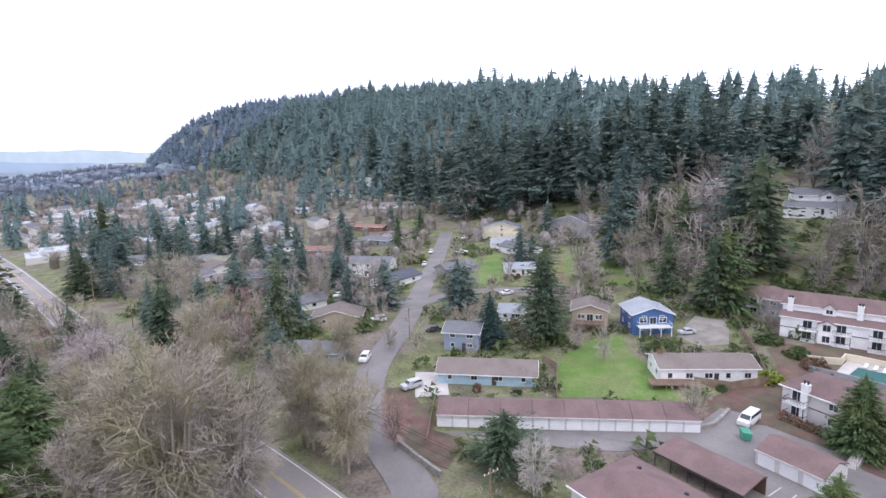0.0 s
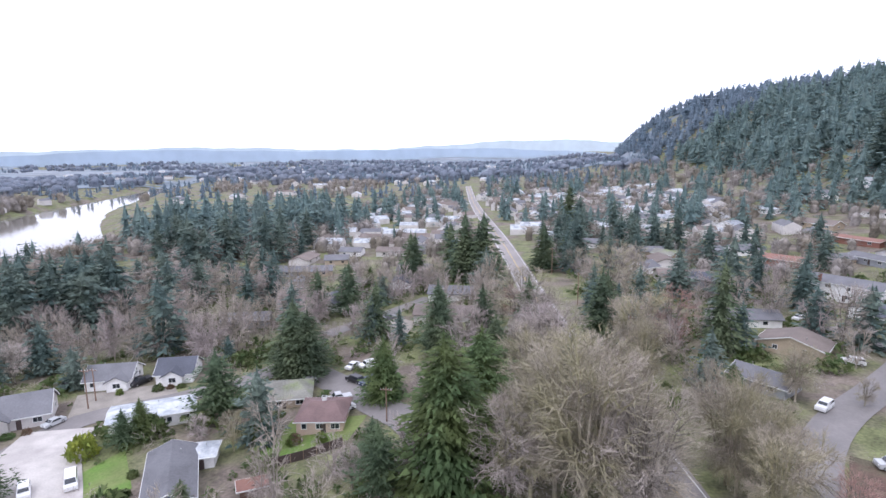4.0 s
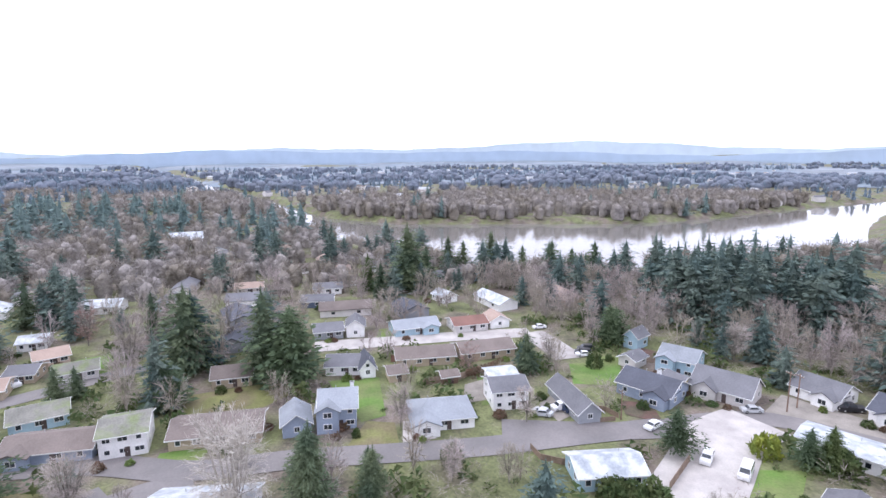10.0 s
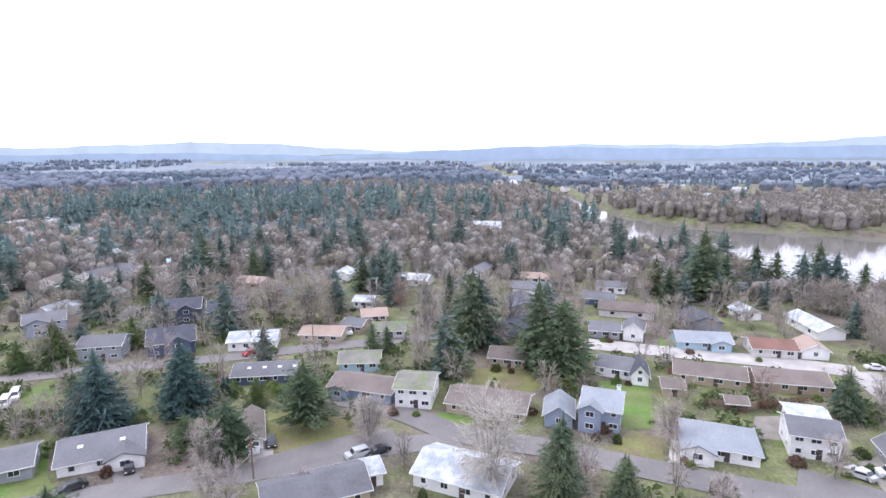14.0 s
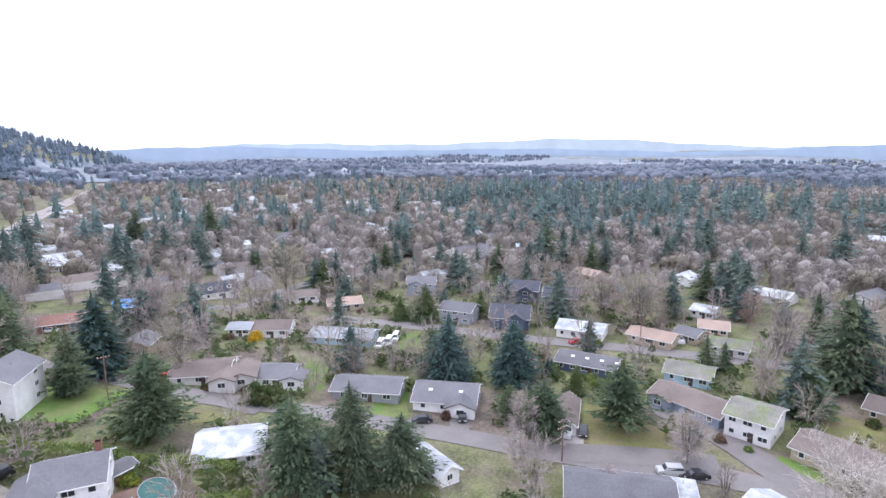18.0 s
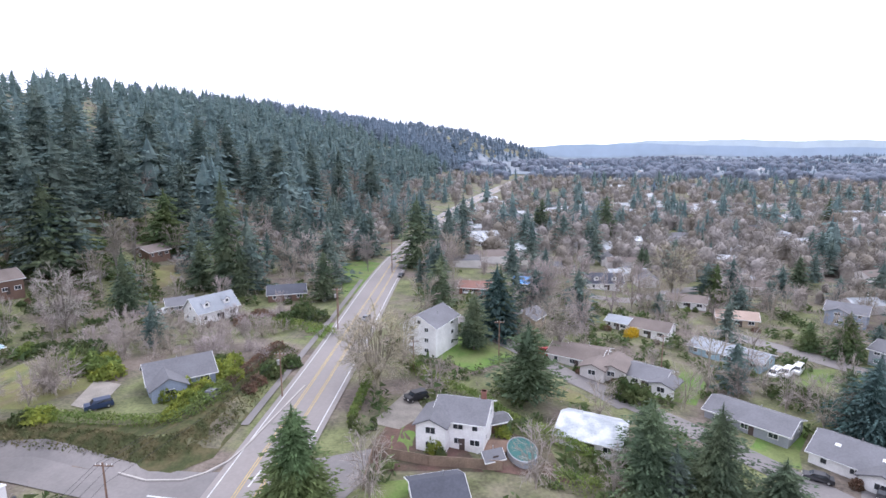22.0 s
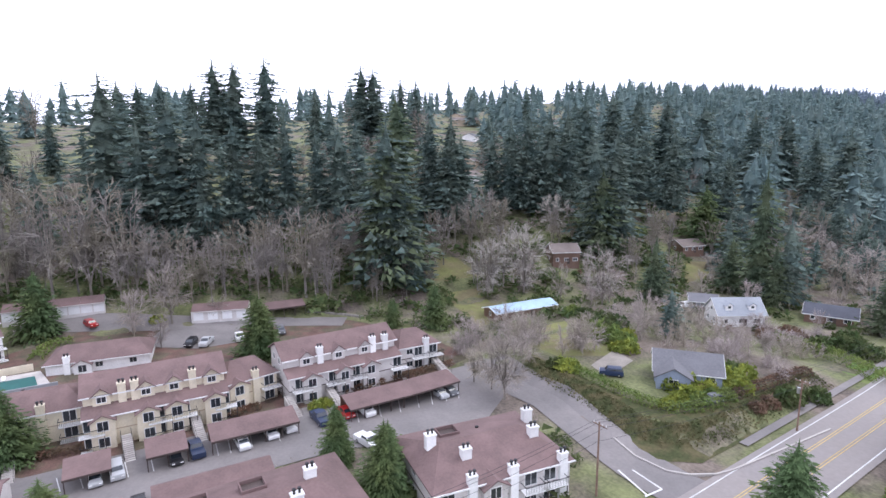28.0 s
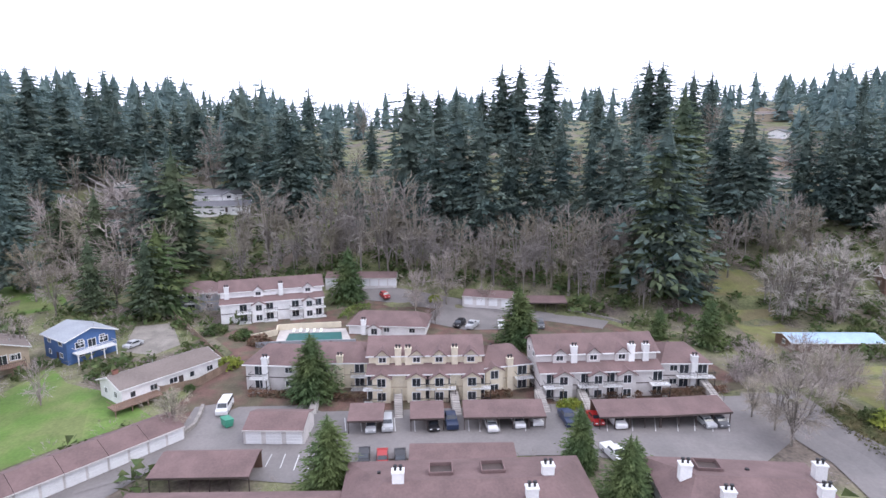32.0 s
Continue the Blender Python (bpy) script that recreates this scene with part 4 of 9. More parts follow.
def cottage(x, y, turn, L, W, wall, roof, label):
    """A plain small house far from the streets in view."""
    ob = thing("house", label, "house", pose(x, y, hgt(x, y), 0, 0, turn), "houses of the neighbourhood")
    part("wall", cached(("cw", L, W, wall), lambda: wall_shape(L, W, 2.8, 1.8).mesh("wall", M[wall])), None, ob)
    part("roof", cached(("cr", L, W, roof), lambda: roof_shape(L, W, 1.8, 0.5, 2.8).mesh("roof", M[roof])), None, ob)
    for wx in (-L / 4, L / 4):
        part("window", window_meshes(1.5, 1.2)[1], None, ob, at=pose(wx, -W / 2 - 0.01, 0.9))
    return ob

# ---------------------------------------------------------------- cars, poles, fences
def paint(key):
    cols = dict(white=(0.72, 0.72, 0.72), silver=(0.45, 0.46, 0.47), black=(0.02, 0.02, 0.024), grey=(0.14, 0.145, 0.155), red=(0.36, 0.02, 0.02), blue=(0.05, 0.09, 0.2), darkblue=(0.02, 0.035, 0.08))
    return cached(("paint", key), lambda: mat(key + "_car_paint", cols[key], 0.3, vary=0.04, tone=0.05))


def car_meshes(key, kind):
    def make():
        L, W, H = dict(car=(4.5, 1.8, 1.45), suv=(4.7, 1.9, 1.75), van=(5.2, 2.0, 2.05), pickup=(5.6, 2.0, 1.85))[kind]
        prof = dict(car=[(-0.5, 0.45), (-0.48, 0.62), (-0.3, 0.68), (-0.14, 1.0), (0.2, 1.0), (0.36, 0.68), (0.49, 0.64), (0.5, 0.45)],
                    suv=[(-0.5, 0.4), (-0.48, 0.6), (-0.28, 0.63), (-0.16, 1.0), (0.4, 1.0), (0.48, 0.6), (0.5, 0.4)],
                    van=[(-0.5, 0.35), (-0.49, 0.5), (-0.38, 0.58), (-0.25, 1.0), (0.48, 1.0), (0.5, 0.5), (0.5, 0.35)],
                    pickup=[(-0.5, 0.4), (-0.49, 0.58), (-0.25, 0.6), (-0.14, 1.0), (0.1, 1.0), (0.16, 0.6), (0.5, 0.6), (0.5, 0.4)])[kind]
        body = Shape()
        pts = [(x * L, max(z * H, 0.28)) for x, z in prof]
        pts = [(-L / 2 + 0.05, 0.25)] + pts + [(L / 2 - 0.05, 0.25)]
        n = len(pts)
        def half(z):
            return W / 2 * (1.0 if z < H * 0.66 else 0.83)
        vs = [(x, -half(z), z) for x, z in pts] + [(x, half(z), z) for x, z in pts]
        body.add(vs, [tuple(range(n)), tuple(range(2 * n - 1, n - 1, -1))] + [(i, i + n, (i + 1) % n + n, (i + 1) % n) for i in range(n)])
        top = [p for p in pts if p[1] > H * 0.99]
        x0, x1 = top[0][0], top[-1][0]
        glass = Shape()
        for sy in (-1, 1):
            a, b = W / 2 * 0.955 * sy, W / 2 * 0.865 * sy
            glass.add([(x0 - 0.32, a, H * 0.70), (x1 + 0.25, a, H * 0.70), (x1 - 0.05, b, H * 0.93), (x0 + 0.08, b, H * 0.93)], [(0, 1, 2, 3)])
        i0 = pts.index(top[0])
        for (ax, az), (bx, bz) in ((pts[i0 - 1], pts[i0]), (pts[i0 + len(top)], pts[i0 + len(top) - 1])):
            e = -0.02 if ax < bx else 0.02
            def at(t, s):
                return (ax + (bx - ax) * t + e, s, az + (bz - az) * t + 0.02)
            glass.add([at(0.12, -W * 0.42), at(0.12, W * 0.42), at(0.9, W * 0.38), at(0.9, -W * 0.38)], [(0, 1, 2, 3)])
        wheel = Shape().tube((0, -0.11, 0), (0, 0.11, 0), 0.33, 0.33, 10)
        rim = Shape().tube((0, -0.12, 0), (0, 0.12, 0), 0.2, 0.2, 8)
        lamp = Shape().box(-0.03, 0.03, -0.2, 0.2, -0.08, 0.08)
        return body.mesh("body", paint(key)), glass.mesh("glazing", M["glass"]), wheel.mesh("tyre", M["iron"]), rim.mesh("rim", M["metal"]), lamp.mesh("headlight", M["trim"]), L, W, H
    return cached(("car", key, kind), make)


def car(x, y, turn, key="white", kind="car", lift=0.15, z=None):
    """A parked vehicle, its nose towards its own -x."""
    body, glass, wheel, rim, lamp, L, W, H = car_meshes(key, kind)
    what = dict(car="sedan", suv="sport utility vehicle", van="van", pickup="pickup truck")[kind]
    ob = thing("car" if kind != "van" else "van", key.replace("dark", "dark ") + " " + what + " parked on the pavement", "car" if kind != "van" else "van", pose(x, y, (hgt(x, y) if z is None else z) + lift, 0, 0, turn), "parked vehicles")
    part("body", body, None, ob)
    part("glazing", glass, None, ob)
    for sx in (-0.31, 0.31):
        for sy in (-1, 1):
            w = part("wheel", wheel, None, ob, at=pose(sx * L, sy * (W / 2 - 0.1), 0.33))
            part("rim", rim, None, w)
    for sy in (-1, 1):
        part("headlight", lamp, None, ob, at=pose(-L / 2, sy * W * 0.33, H * 0.44))
    return ob


def pole(x, y, height=11.0, turn=0.0, arms=1, lamp=False):
    ob = thing("utility_pole", "weathered wooden utility pole with crossarm beside the road", "utility pole", pose(x, y, hgt(x, y), 0, 0, turn), "utility poles")
    part("mast", cached(("mast", height), lambda: Shape().tube((0, 0, -1), (0, 0, height), 0.17, 0.11, 8).mesh("mast", M["wood"])), None, ob)
    for i in range(arms):
        arm = part("crossarm", cached("arm", lambda: Shape().box(-1.2, 1.2, -0.06, 0.06, -0.07, 0.07).mesh("crossarm", M["wood"])), None, ob, at=pose(0, -0.15, height - 0.5 - i * 1.0))
        for dx in (-1.05, -0.4, 0.4, 1.05):
            part("insulator", cached("ins", lambda: Shape().tube((0, 0, 0), (0, 0, 0.22), 0.06, 0.04, 6).mesh("insulator", M["trim"])), None, arm, at=pose(dx, 0, 0.07))
    if lamp:
        part("transformer", cached("trf", lambda: Shape().tube((0, 0, 0), (0, 0, 1.0), 0.28, 0.28, 10).mesh("transformer", M["metal"])), None, ob, at=pose(0.4, 0, height - 2.6))
    return ob


def wire(a, b, za, zb, sag=0.8, off=0.0):
    """A sagging overhead cable between two poles."""
    d = Vector((b[0] - a[0], b[1] - a[1], 0)).normalized()
    nrm = Vector((d.y, -d.x, 0)) * off
    pa = Vector((a[0], a[1], hgt(*a) + za)) + nrm
    pb = Vector((b[0], b[1], hgt(*b) + zb)) + nrm
    s, n = Shape(), 12
    for i in range(n + 1):
        t = i / n
        p = pa.lerp(pb, t) - Vector((0, 0, sag * 4 * t * (1 - t)))
        s.v += [tuple(p + Vector((-d.y, d.x, 0)) * 0.02), tuple(p - Vector((-d.y, d.x, 0)) * 0.02), tuple(p + Vector((0, 0, 0.035)))]
        if i:
            for j in range(3):
                s.f.append((3 * i - 3 + j, 3 * i - 3 + (j + 1) % 3, 3 * i + (j + 1) % 3, 3 * i + j))
    return tagged(new("power_line", s.mesh("power_line", M["iron"])), "thin black overhead power cable between poles", "cable", "power lines")


def fence(pts, height=1.7, key="cedar", gap=0.0, label="weathered cedar board fence"):
    """Posts and boards along a line; each span of boards is a panel."""
    ob = thing("fence", label, "fence", pose(pts[0][0], pts[0][1], hgt(*pts[0])))
    o = Vector((pts[0][0], pts[0][1], hgt(*pts[0])))
    for a, b in zip(pts, pts[1:]):
        a, b = Vector(a), Vector(b)
        n = max(1, round((b - a).length / 2.4))
        for i in range(n + 1):
            p = a.lerp(b, i / n)
            P = Vector((p.x, p.y, hgt(p.x, p.y))) - o
            part("post", cached(("post", height), lambda: Shape().box(-0.06, 0.06, -0.06, 0.06, -0.4, height + 0.1).mesh("post", M[key])), None, ob, at=Matrix.Translation(P))
            if i < n:
                q = a.lerp(b, (i + 1) / n)
                Q = Vector((q.x, q.y, hgt(q.x, q.y))) - o
                d = (Q - P)
                nrm = Vector((-d.y, d.x, 0)).normalized() * 0.02
                up = Vector((0, 0, height))
                box6 = [(0, 3, 2, 1), (4, 5, 6, 7), (0, 1, 5, 4), (1, 2, 6, 5), (2, 3, 7, 6), (3, 0, 4, 7)]
                lo = Vector((0, 0, -0.3))
                part("panel", Shape().add([P - nrm + lo, Q - nrm + lo, Q + nrm + lo, P + nrm + lo, P - nrm + up, Q - nrm + up, Q + nrm + up, P + nrm + up], box6), M[key], ob)
                part("top_rail", Shape().add([P - nrm * 2.2 + up, Q - nrm * 2.2 + up, Q + nrm * 2.2 + up, P + nrm * 2.2 + up, P - nrm * 2.2 + up * 1.04, Q - nrm * 2.2 + up * 1.04, Q + nrm * 2.2 + up * 1.04, P + nrm * 2.2 + up * 1.04], box6), M[key], ob)
    return ob


def garage_row(x, y, turn, units, doors=2, pitch=3.05, depth=6.2, stepdown=0.0, name="garage_row", label="row of lock-up garages with brown roofs and white doors"):
    """Lock-up garages: each unit has its own brown roof and white doors towards its own -y."""
    L = units * doors * pitch
    z = hgt(x, y)
    ob = thing(name, label, "garage", pose(x, y, z, 0, 0, turn), "garages and carports")
    for u in range(units):
        x0, x1 = -L / 2 + u * doors * pitch, -L / 2 + (u + 1) * doors * pitch
        dz = -stepdown * u
        part("wall", Shape().box(x0 + 0.02, x1 - 0.02, -depth / 2, depth / 2, -1.5 + dz, 2.5 + dz), M["pale"], ob)
        part("roof", Shape().slab([(x0 + 0.03, -depth / 2 - 0.5, 2.62 + dz), (x1 - 0.03, -depth / 2 - 0.5, 2.62 + dz), (x1 - 0.03, 0.3, 4.0 + dz), (x0 + 0.03, 0.3, 4.0 + dz)], 0.2).slab([(x1 - 0.03, depth / 2 + 0.4, 2.9 + dz), (x0 + 0.03, depth / 2 + 0.4, 2.9 + dz), (x0 + 0.03, 0.3, 4.0 + dz), (x1 - 0.03, 0.3, 4.0 + dz)], 0.2), M["mauve_roof"], ob)
        part("fascia", Shape().box(x0 + 0.03, x1 - 0.03, -depth / 2 - 0.56, -depth / 2 - 0.5, 2.38 + dz, 2.62 + dz), M["pale"], ob)
        for sx in (x0 + 0.03, x1 - 0.15):
            part("gable", Shape().add([(sx, -depth / 2, 2.4 + dz), (sx + 0.12, -depth / 2, 2.4 + dz), (sx + 0.12, depth / 2, 2.4 + dz), (sx, depth / 2, 2.4 + dz), (sx, 0.3, 3.85 + dz), (sx + 0.12, 0.3, 3.85 + dz)], [(0, 1, 5, 4), (1, 2, 5), (2, 3, 4, 5), (3, 0, 4)]), M["pale"], ob)
        for d in range(doors):
            part("garage_door", door_mesh(2.55, 2.15, "door", 4), None, ob, at=pose(x0 + (d + 0.5) * pitch, -depth / 2, 0.03 + dz))
    return ob


def carport(x, y, turn, L, depth=5.6, h=2.5, rise=0.9, label="open carport with a brown shingle roof on posts"):
    ob = thing("carport", label, "carport", pose(x, y, hgt(x, y), 0, 0, turn), "garages and carports")
    part("roof", Shape().slab([(-L / 2, -depth / 2, h), (L / 2, -depth / 2, h), (L / 2, depth * 0.32, h + rise), (-L / 2, depth * 0.32, h + rise)], 0.22).slab([(L / 2, depth / 2, h + rise * 0.5), (-L / 2, depth / 2, h + rise * 0.5), (-L / 2, depth * 0.32, h + rise), (L / 2, depth * 0.32, h + rise)], 0.2), M["mauve_roof"], ob)
    part("fascia", Shape().box(-L / 2, L / 2, -depth / 2 - 0.06, -depth / 2, h - 0.32, h), M["dark_trim"], ob)
    part("back_wall", Shape().box(-L / 2 + 0.1, L / 2 - 0.1, depth / 2 - 0.35, depth / 2 - 0.2, -1.0, h + rise * 0.4), M["brown"], ob)
    n = max(2, round(L / 2.9))
    for i in range(n + 1):
        px = -L / 2 + 0.15 + (L - 0.3) * i / n
        part("post", cached(("cpost", h), lambda: Shape().box(-0.07, 0.07, -0.07, 0.07, -0.5, h - 0.1).mesh("post", M["dark_trim"])), None, ob, at=pose(px, -depth / 2 + 0.4, 0))
    return ob


def apartment(x, y, turn, L, W, storeys=2, wall="cream", stacks=(), gables=(), bays=(), label="", lift=0.0, hip=3.0, balconies=True, tops=(), wells=()):
    """A block of flats. Three storeys: two project in front under a pent roof, the third stands back with dormers; stacks rise between."""
    z = hgt(x, y) + lift
    fh = 2.75
    tall = storeys == 3
    h = storeys * fh
    ob = thing("apartment_building", label, "apartment building", pose(x, y, z, 0, 0, turn), "apartment buildings")
    rise = 2.2
    F = -W / 2
    U = F + (2.6 if tall else 0.0)
    Wu = W / 2 - U
    mid = (U + W / 2) / 2
    part("wall", wall_shape(L, Wu, h, rise, 0 if tall else hip, foot=-3.5), M[wall], ob, at=pose(0, mid, 0))
    part("roof", roof_shape(L, Wu, rise, 0.5, h, 0 if tall else hip), M["mauve_roof"], ob, at=pose(0, mid, 0))
    e = rise * 0.5 / (Wu / 2)
    part("gutter", Shape().box(-L / 2 - 0.5, L / 2 + 0.5, U - 0.62, U - 0.52, h - e - 0.2, h - e + 0.02), M["trim"], ob)
    low = h - fh if tall else h
    if tall:
        part("lower_wall", Shape().box(-L / 2 + 0.03, L / 2 - 0.03, F, U + 0.1, -3.5, low - 0.05), M[wall], ob)
        part("pent_roof", Shape().slab([(-L / 2 - 0.3, F - 0.5, low - 0.15), (L / 2 + 0.3, F - 0.5, low - 0.15), (L / 2 + 0.3, U + 0.05, low + 0.95), (-L / 2 - 0.3, U + 0.05, low + 0.95)], 0.18), M["mauve_roof"], ob)
        part("gutter", Shape().box(-L / 2 - 0.3, L / 2 + 0.3, F - 0.6, F - 0.5, low - 0.35, low - 0.14), M["trim"], ob)
    for s in range(1, int(low / fh + 0.1)):
        part("band", Shape().box(-L / 2 - 0.04, L / 2 + 0.04, F - 0.05, W / 2 + 0.05, s * fh - 0.16, s * fh + 0.02), M["dark_trim" if wall in ("white", "pale") else "tan"], ob)
    for gx in gables:
        if tall:
            part("dormer", wall_shape(2.6, 2.6, fh, 1.1, foot=0.0), M[wall], ob, at=pose(gx, U + 0.9, low, 0, 0, 90))
            part("dormer_roof", roof_shape(4.2, 2.6, 1.1, 0.3, fh, thick=0.15), M["mauve_roof"], ob, at=pose(gx, U + 1.5, low, 0, 0, 90))
            window(ob, gx, U - 0.42, low + 1.15, 0, 1.5, 1.15)
        part("bay_wall", wall_shape(2.0, 3.4, low - 0.5, 1.0, foot=-2.5), M[wall], ob, at=pose(gx, F, 0, 0, 0, 90))
        part("bay_roof", roof_shape(3.0, 3.4, 1.0, 0.3, low - 0.48, thick=0.15), M["mauve_roof"], ob, at=pose(gx, F + 0.3, 0, 0, 0, 90))
        for s in range(int(low / fh + 0.1)):
            window(ob, gx, F - 1.0, s * fh + 0.35, 0, 1.7, 1.75)
    for sx in stacks:
        d0 = U if tall else F
        part("chimney", Shape().box(sx - 0.6, sx + 0.6, d0 - 0.6, d0 + 0.35, -3.0 if not tall else low - 0.2, h + 1.25).box(sx - 0.67, sx + 0.67, d0 - 0.67, d0 + 0.42, h + 1.1, h + 1.3), M["cream" if wall == "cream" else "trim"], ob, "boxed chimney stack with metal flues")
        for d in (-0.3, 0.3):
            part("flue", cached("flue", lambda: Shape().tube((0, 0, 0), (0, 0, 0.5), 0.15, 0.15, 8).tube((0, 0, 0.5), (0, 0, 0.68), 0.26, 0.22, 8).mesh("flue", M["black"] if "black" in M else M["iron"])), None, ob, at=pose(sx + d, d0 - 0.15, h + 1.28))
    for tx, ty in tops:
        zr = h + rise * max(0.0, 1 - abs(ty - mid) / (Wu / 2))
        part("chimney", Shape().box(tx - 0.7, tx + 0.7, ty - 0.5, ty + 0.5, zr - 0.8, zr + 1.35).box(tx - 0.78, tx + 0.78, ty - 0.58, ty + 0.58, zr + 1.2, zr + 1.4), M["trim"], ob, "white boxed chimney stack with metal flues")
        for d in (-0.32, 0.32):
            part("flue", cached("flue", None), None, ob, at=pose(tx + d, ty, zr + 1.38))
    for tx, ty in wells:
        zr = h + rise * max(0.0, 1 - abs(ty - mid) / (Wu / 2))
        part("light_well", Shape().box(tx - 1.5, tx + 1.5, ty - 1.2, ty - 1.05, zr - 1, zr + 0.75).box(tx - 1.5, tx + 1.5, ty + 1.05, ty + 1.2, zr - 1, zr + 0.75).box(tx - 1.5, tx - 1.35, ty - 1.05, ty + 1.05, zr - 1, zr + 0.75).box(tx + 1.35, tx + 1.5, ty - 1.05, ty + 1.05, zr - 1, zr + 0.75), M["mauve_roof"], ob)
        # dark sheet just above the roof stands in for the well's shaded depth
        part("well_floor", Shape().box(tx - 1.34, tx + 1.34, ty - 1.04, ty + 1.04, zr + 0.1, zr + 0.28), M["dark_trim"], ob)
    for bx in bays:
        for s in range(int(low / fh + 0.1)):
            zz = s * fh
            window(ob, bx - 0.2, F, zz + 0.25, 0, 2.0, 2.0)
            if balconies:
                b = part("balcony", cached("balc", lambda: Shape().box(-1.8, 1.8, -1.5, -0.01, -0.18, 0).mesh("balcony", M["trim"])), None, ob, at=pose(bx, F, zz))
                def rails():
                    r = Shape().box(-1.8, 1.8, -1.5, -1.44, 0.95, 1.05).box(-1.8, -1.74, -1.5, 0, 0.95, 1.05).box(1.74, 1.8, -1.5, 0, 0.95, 1.05)
                    for i in range(15):
                        px = -1.77 + 3.54 * i / 14
                        r.box(px - 0.02, px + 0.02, -1.49, -1.45, 0, 0.95)
                    return r.mesh("railing", M["iron"])
                part("railing", cached("balrail", rails), None, b)
                part("balcony_post", cached("balpost", lambda: Shape().box(1.66, 1.78, -1.46, -1.34, -2.6, -0.18).mesh("balcony_post", M["dark_trim"])), None, b)
    for s in range(storeys):
        for sx in (-1, 1):
            for wy in (0.0, W * 0.3):
                window(ob, sx * L / 2, wy, s * fh + 0.8, 90 * sx, 1.4, 1.3)
        for i in range(max(2, int(L / 6))):
            window(ob, -L / 2 + L * (i + 0.5) / max(2, int(L / 6)), W / 2, s * fh + 0.8, 180, 1.5, 1.2)
        if not tall:
            n = max(2, int(L / 5))
            for i in range(n):
                wx = -L / 2 + L * (i + 0.5) / n
                if all(abs(wx - b) > 2.2 for b in (*bays, *gables)) and all(abs(wx - b) > 1.5 for b in stacks):
                    window(ob, wx, F, s * fh + 0.8, 0, 1.6, 1.3)
    for i in range(int(L / 7)):
        part("roof_vent", cached("rv", lambda: Shape().box(-0.2, 0.2, -0.2, 0.2, -0.2, 0.25).mesh("roof_vent", M["iron"])), None, ob, at=pose(-L / 2 + 4 + i * 7, mid + Wu * 0.2, h + rise * 0.6))
    return ob


def dumpster(x, y, turn):
    ob = thing("dumpster", "green plastic-lidded dumpster on the asphalt", "dumpster", pose(x, y, hgt(x, y) + 0.12, 0, 0, turn))
    part("bin", Shape().add([(-0.9, -0.6, 0.1), (0.9, -0.6, 0.1), (0.9, 0.6, 0.1), (-0.9, 0.6, 0.1), (-1.05, -0.75, 1.3), (1.05, -0.75, 1.3), (1.05, 0.75, 1.5), (-1.05, 0.75, 1.5)], [(0, 3, 2, 1), (4, 5, 6, 7), (0, 1, 5, 4), (1, 2, 6, 5), (2, 3, 7, 6), (3, 0, 4, 7)]), M["dumpster"], ob)
    part("lid", Shape().slab([(-1.1, -0.8, 1.36), (1.1, -0.8, 1.36), (1.1, 0.8, 1.58), (-1.1, 0.8, 1.58)], 0.05), M["dumpster"], ob)
    for sx in (-0.7, 0.7):
        for sy in (-0.45, 0.45):
            part("caster", cached("caster", lambda: Shape().tube((0, -0.04, 0.06), (0, 0.04, 0.06), 0.07, 0.07, 8).mesh("caster", M["iron"])), None, ob, at=pose(sx, sy, 0))
    return ob


M["dumpster"] = mat("green_plastic", (0.06, 0.30, 0.20), 0.5, vary=0.1, size=1)


def round_pool(x, y, turn, a, b):
    """An above-ground oval pool with a grey rim and a teal cover."""
    ob = thing("swimming_pool", "oval above-ground pool under a teal cover", "pool", pose(x, y, hgt(x, y), 0, 0, turn))
    n = 28
    ring = [(math.cos(6.2832 * i / n), math.sin(6.2832 * i / n)) for i in range(n)]
    w = Shape()
    for r0, z0, r1, z1 in ((1.0, -0.5, 1.0, 1.2), (1.0, 1.2, 0.94, 1.25), (0.94, 1.25, 0.94, 1.0)):
        vs = [(c * a * r0, s * b * r0, z0) for c, s in ring] + [(c * a * r1, s * b * r1, z1) for c, s in ring]
        w.add(vs, [(i, (i + 1) % n, (i + 1) % n + n, i + n) for i in range(n)])
    part("pool_wall", w, M["grey"], ob, "grey pool wall and rim")
    part("cover", Shape().add([(c * a * 0.95, s * b * 0.95, 1.12) for c, s in ring] + [(0, 0, 1.02)], [(i, (i + 1) % n, n) for i in range(n)]), M["pool"], ob, "teal pool cover")
    return ob


def stairs(x, y, turn, n=12, width=1.5, label="concrete garden stairs with timber edges"):
    ob = thing("stairs", label, "stairs", pose(x, y, hgt(x, y), 0, 0, turn), "garden stairs")
    for i in range(n):
        part("tread", cached(("tread", width), lambda: Shape().box(-width / 2, width / 2, 0, 0.5, -1.5, 0.0).mesh("tread", M["concrete"])), None, ob, at=pose(0, i * 0.42, 0.14 * (i + 1)))
    for sx in (-1, 1):
        part("handrail", Shape().tube((sx * width / 2, 0.1, 1.0), (sx * width / 2, n * 0.42, 1.0 + 0.14 * n), 0.03, 0.03, 6).tube((sx * width / 2, 0.1, -0.2), (sx * width / 2, 0.1, 1.0), 0.03, 0.03, 6).tube((sx * width / 2, n * 0.42, 0), (sx * width / 2, n * 0.42, 1.0 + 0.14 * n), 0.03, 0.03, 6), M["iron"], ob)
    return ob


def stripe(pts, width=0.14, key="white_line", lift=0.19):
    return setting("stall_line", ribbon(pts, width, lift), M[key], "white painted line on the asphalt", "road marking")


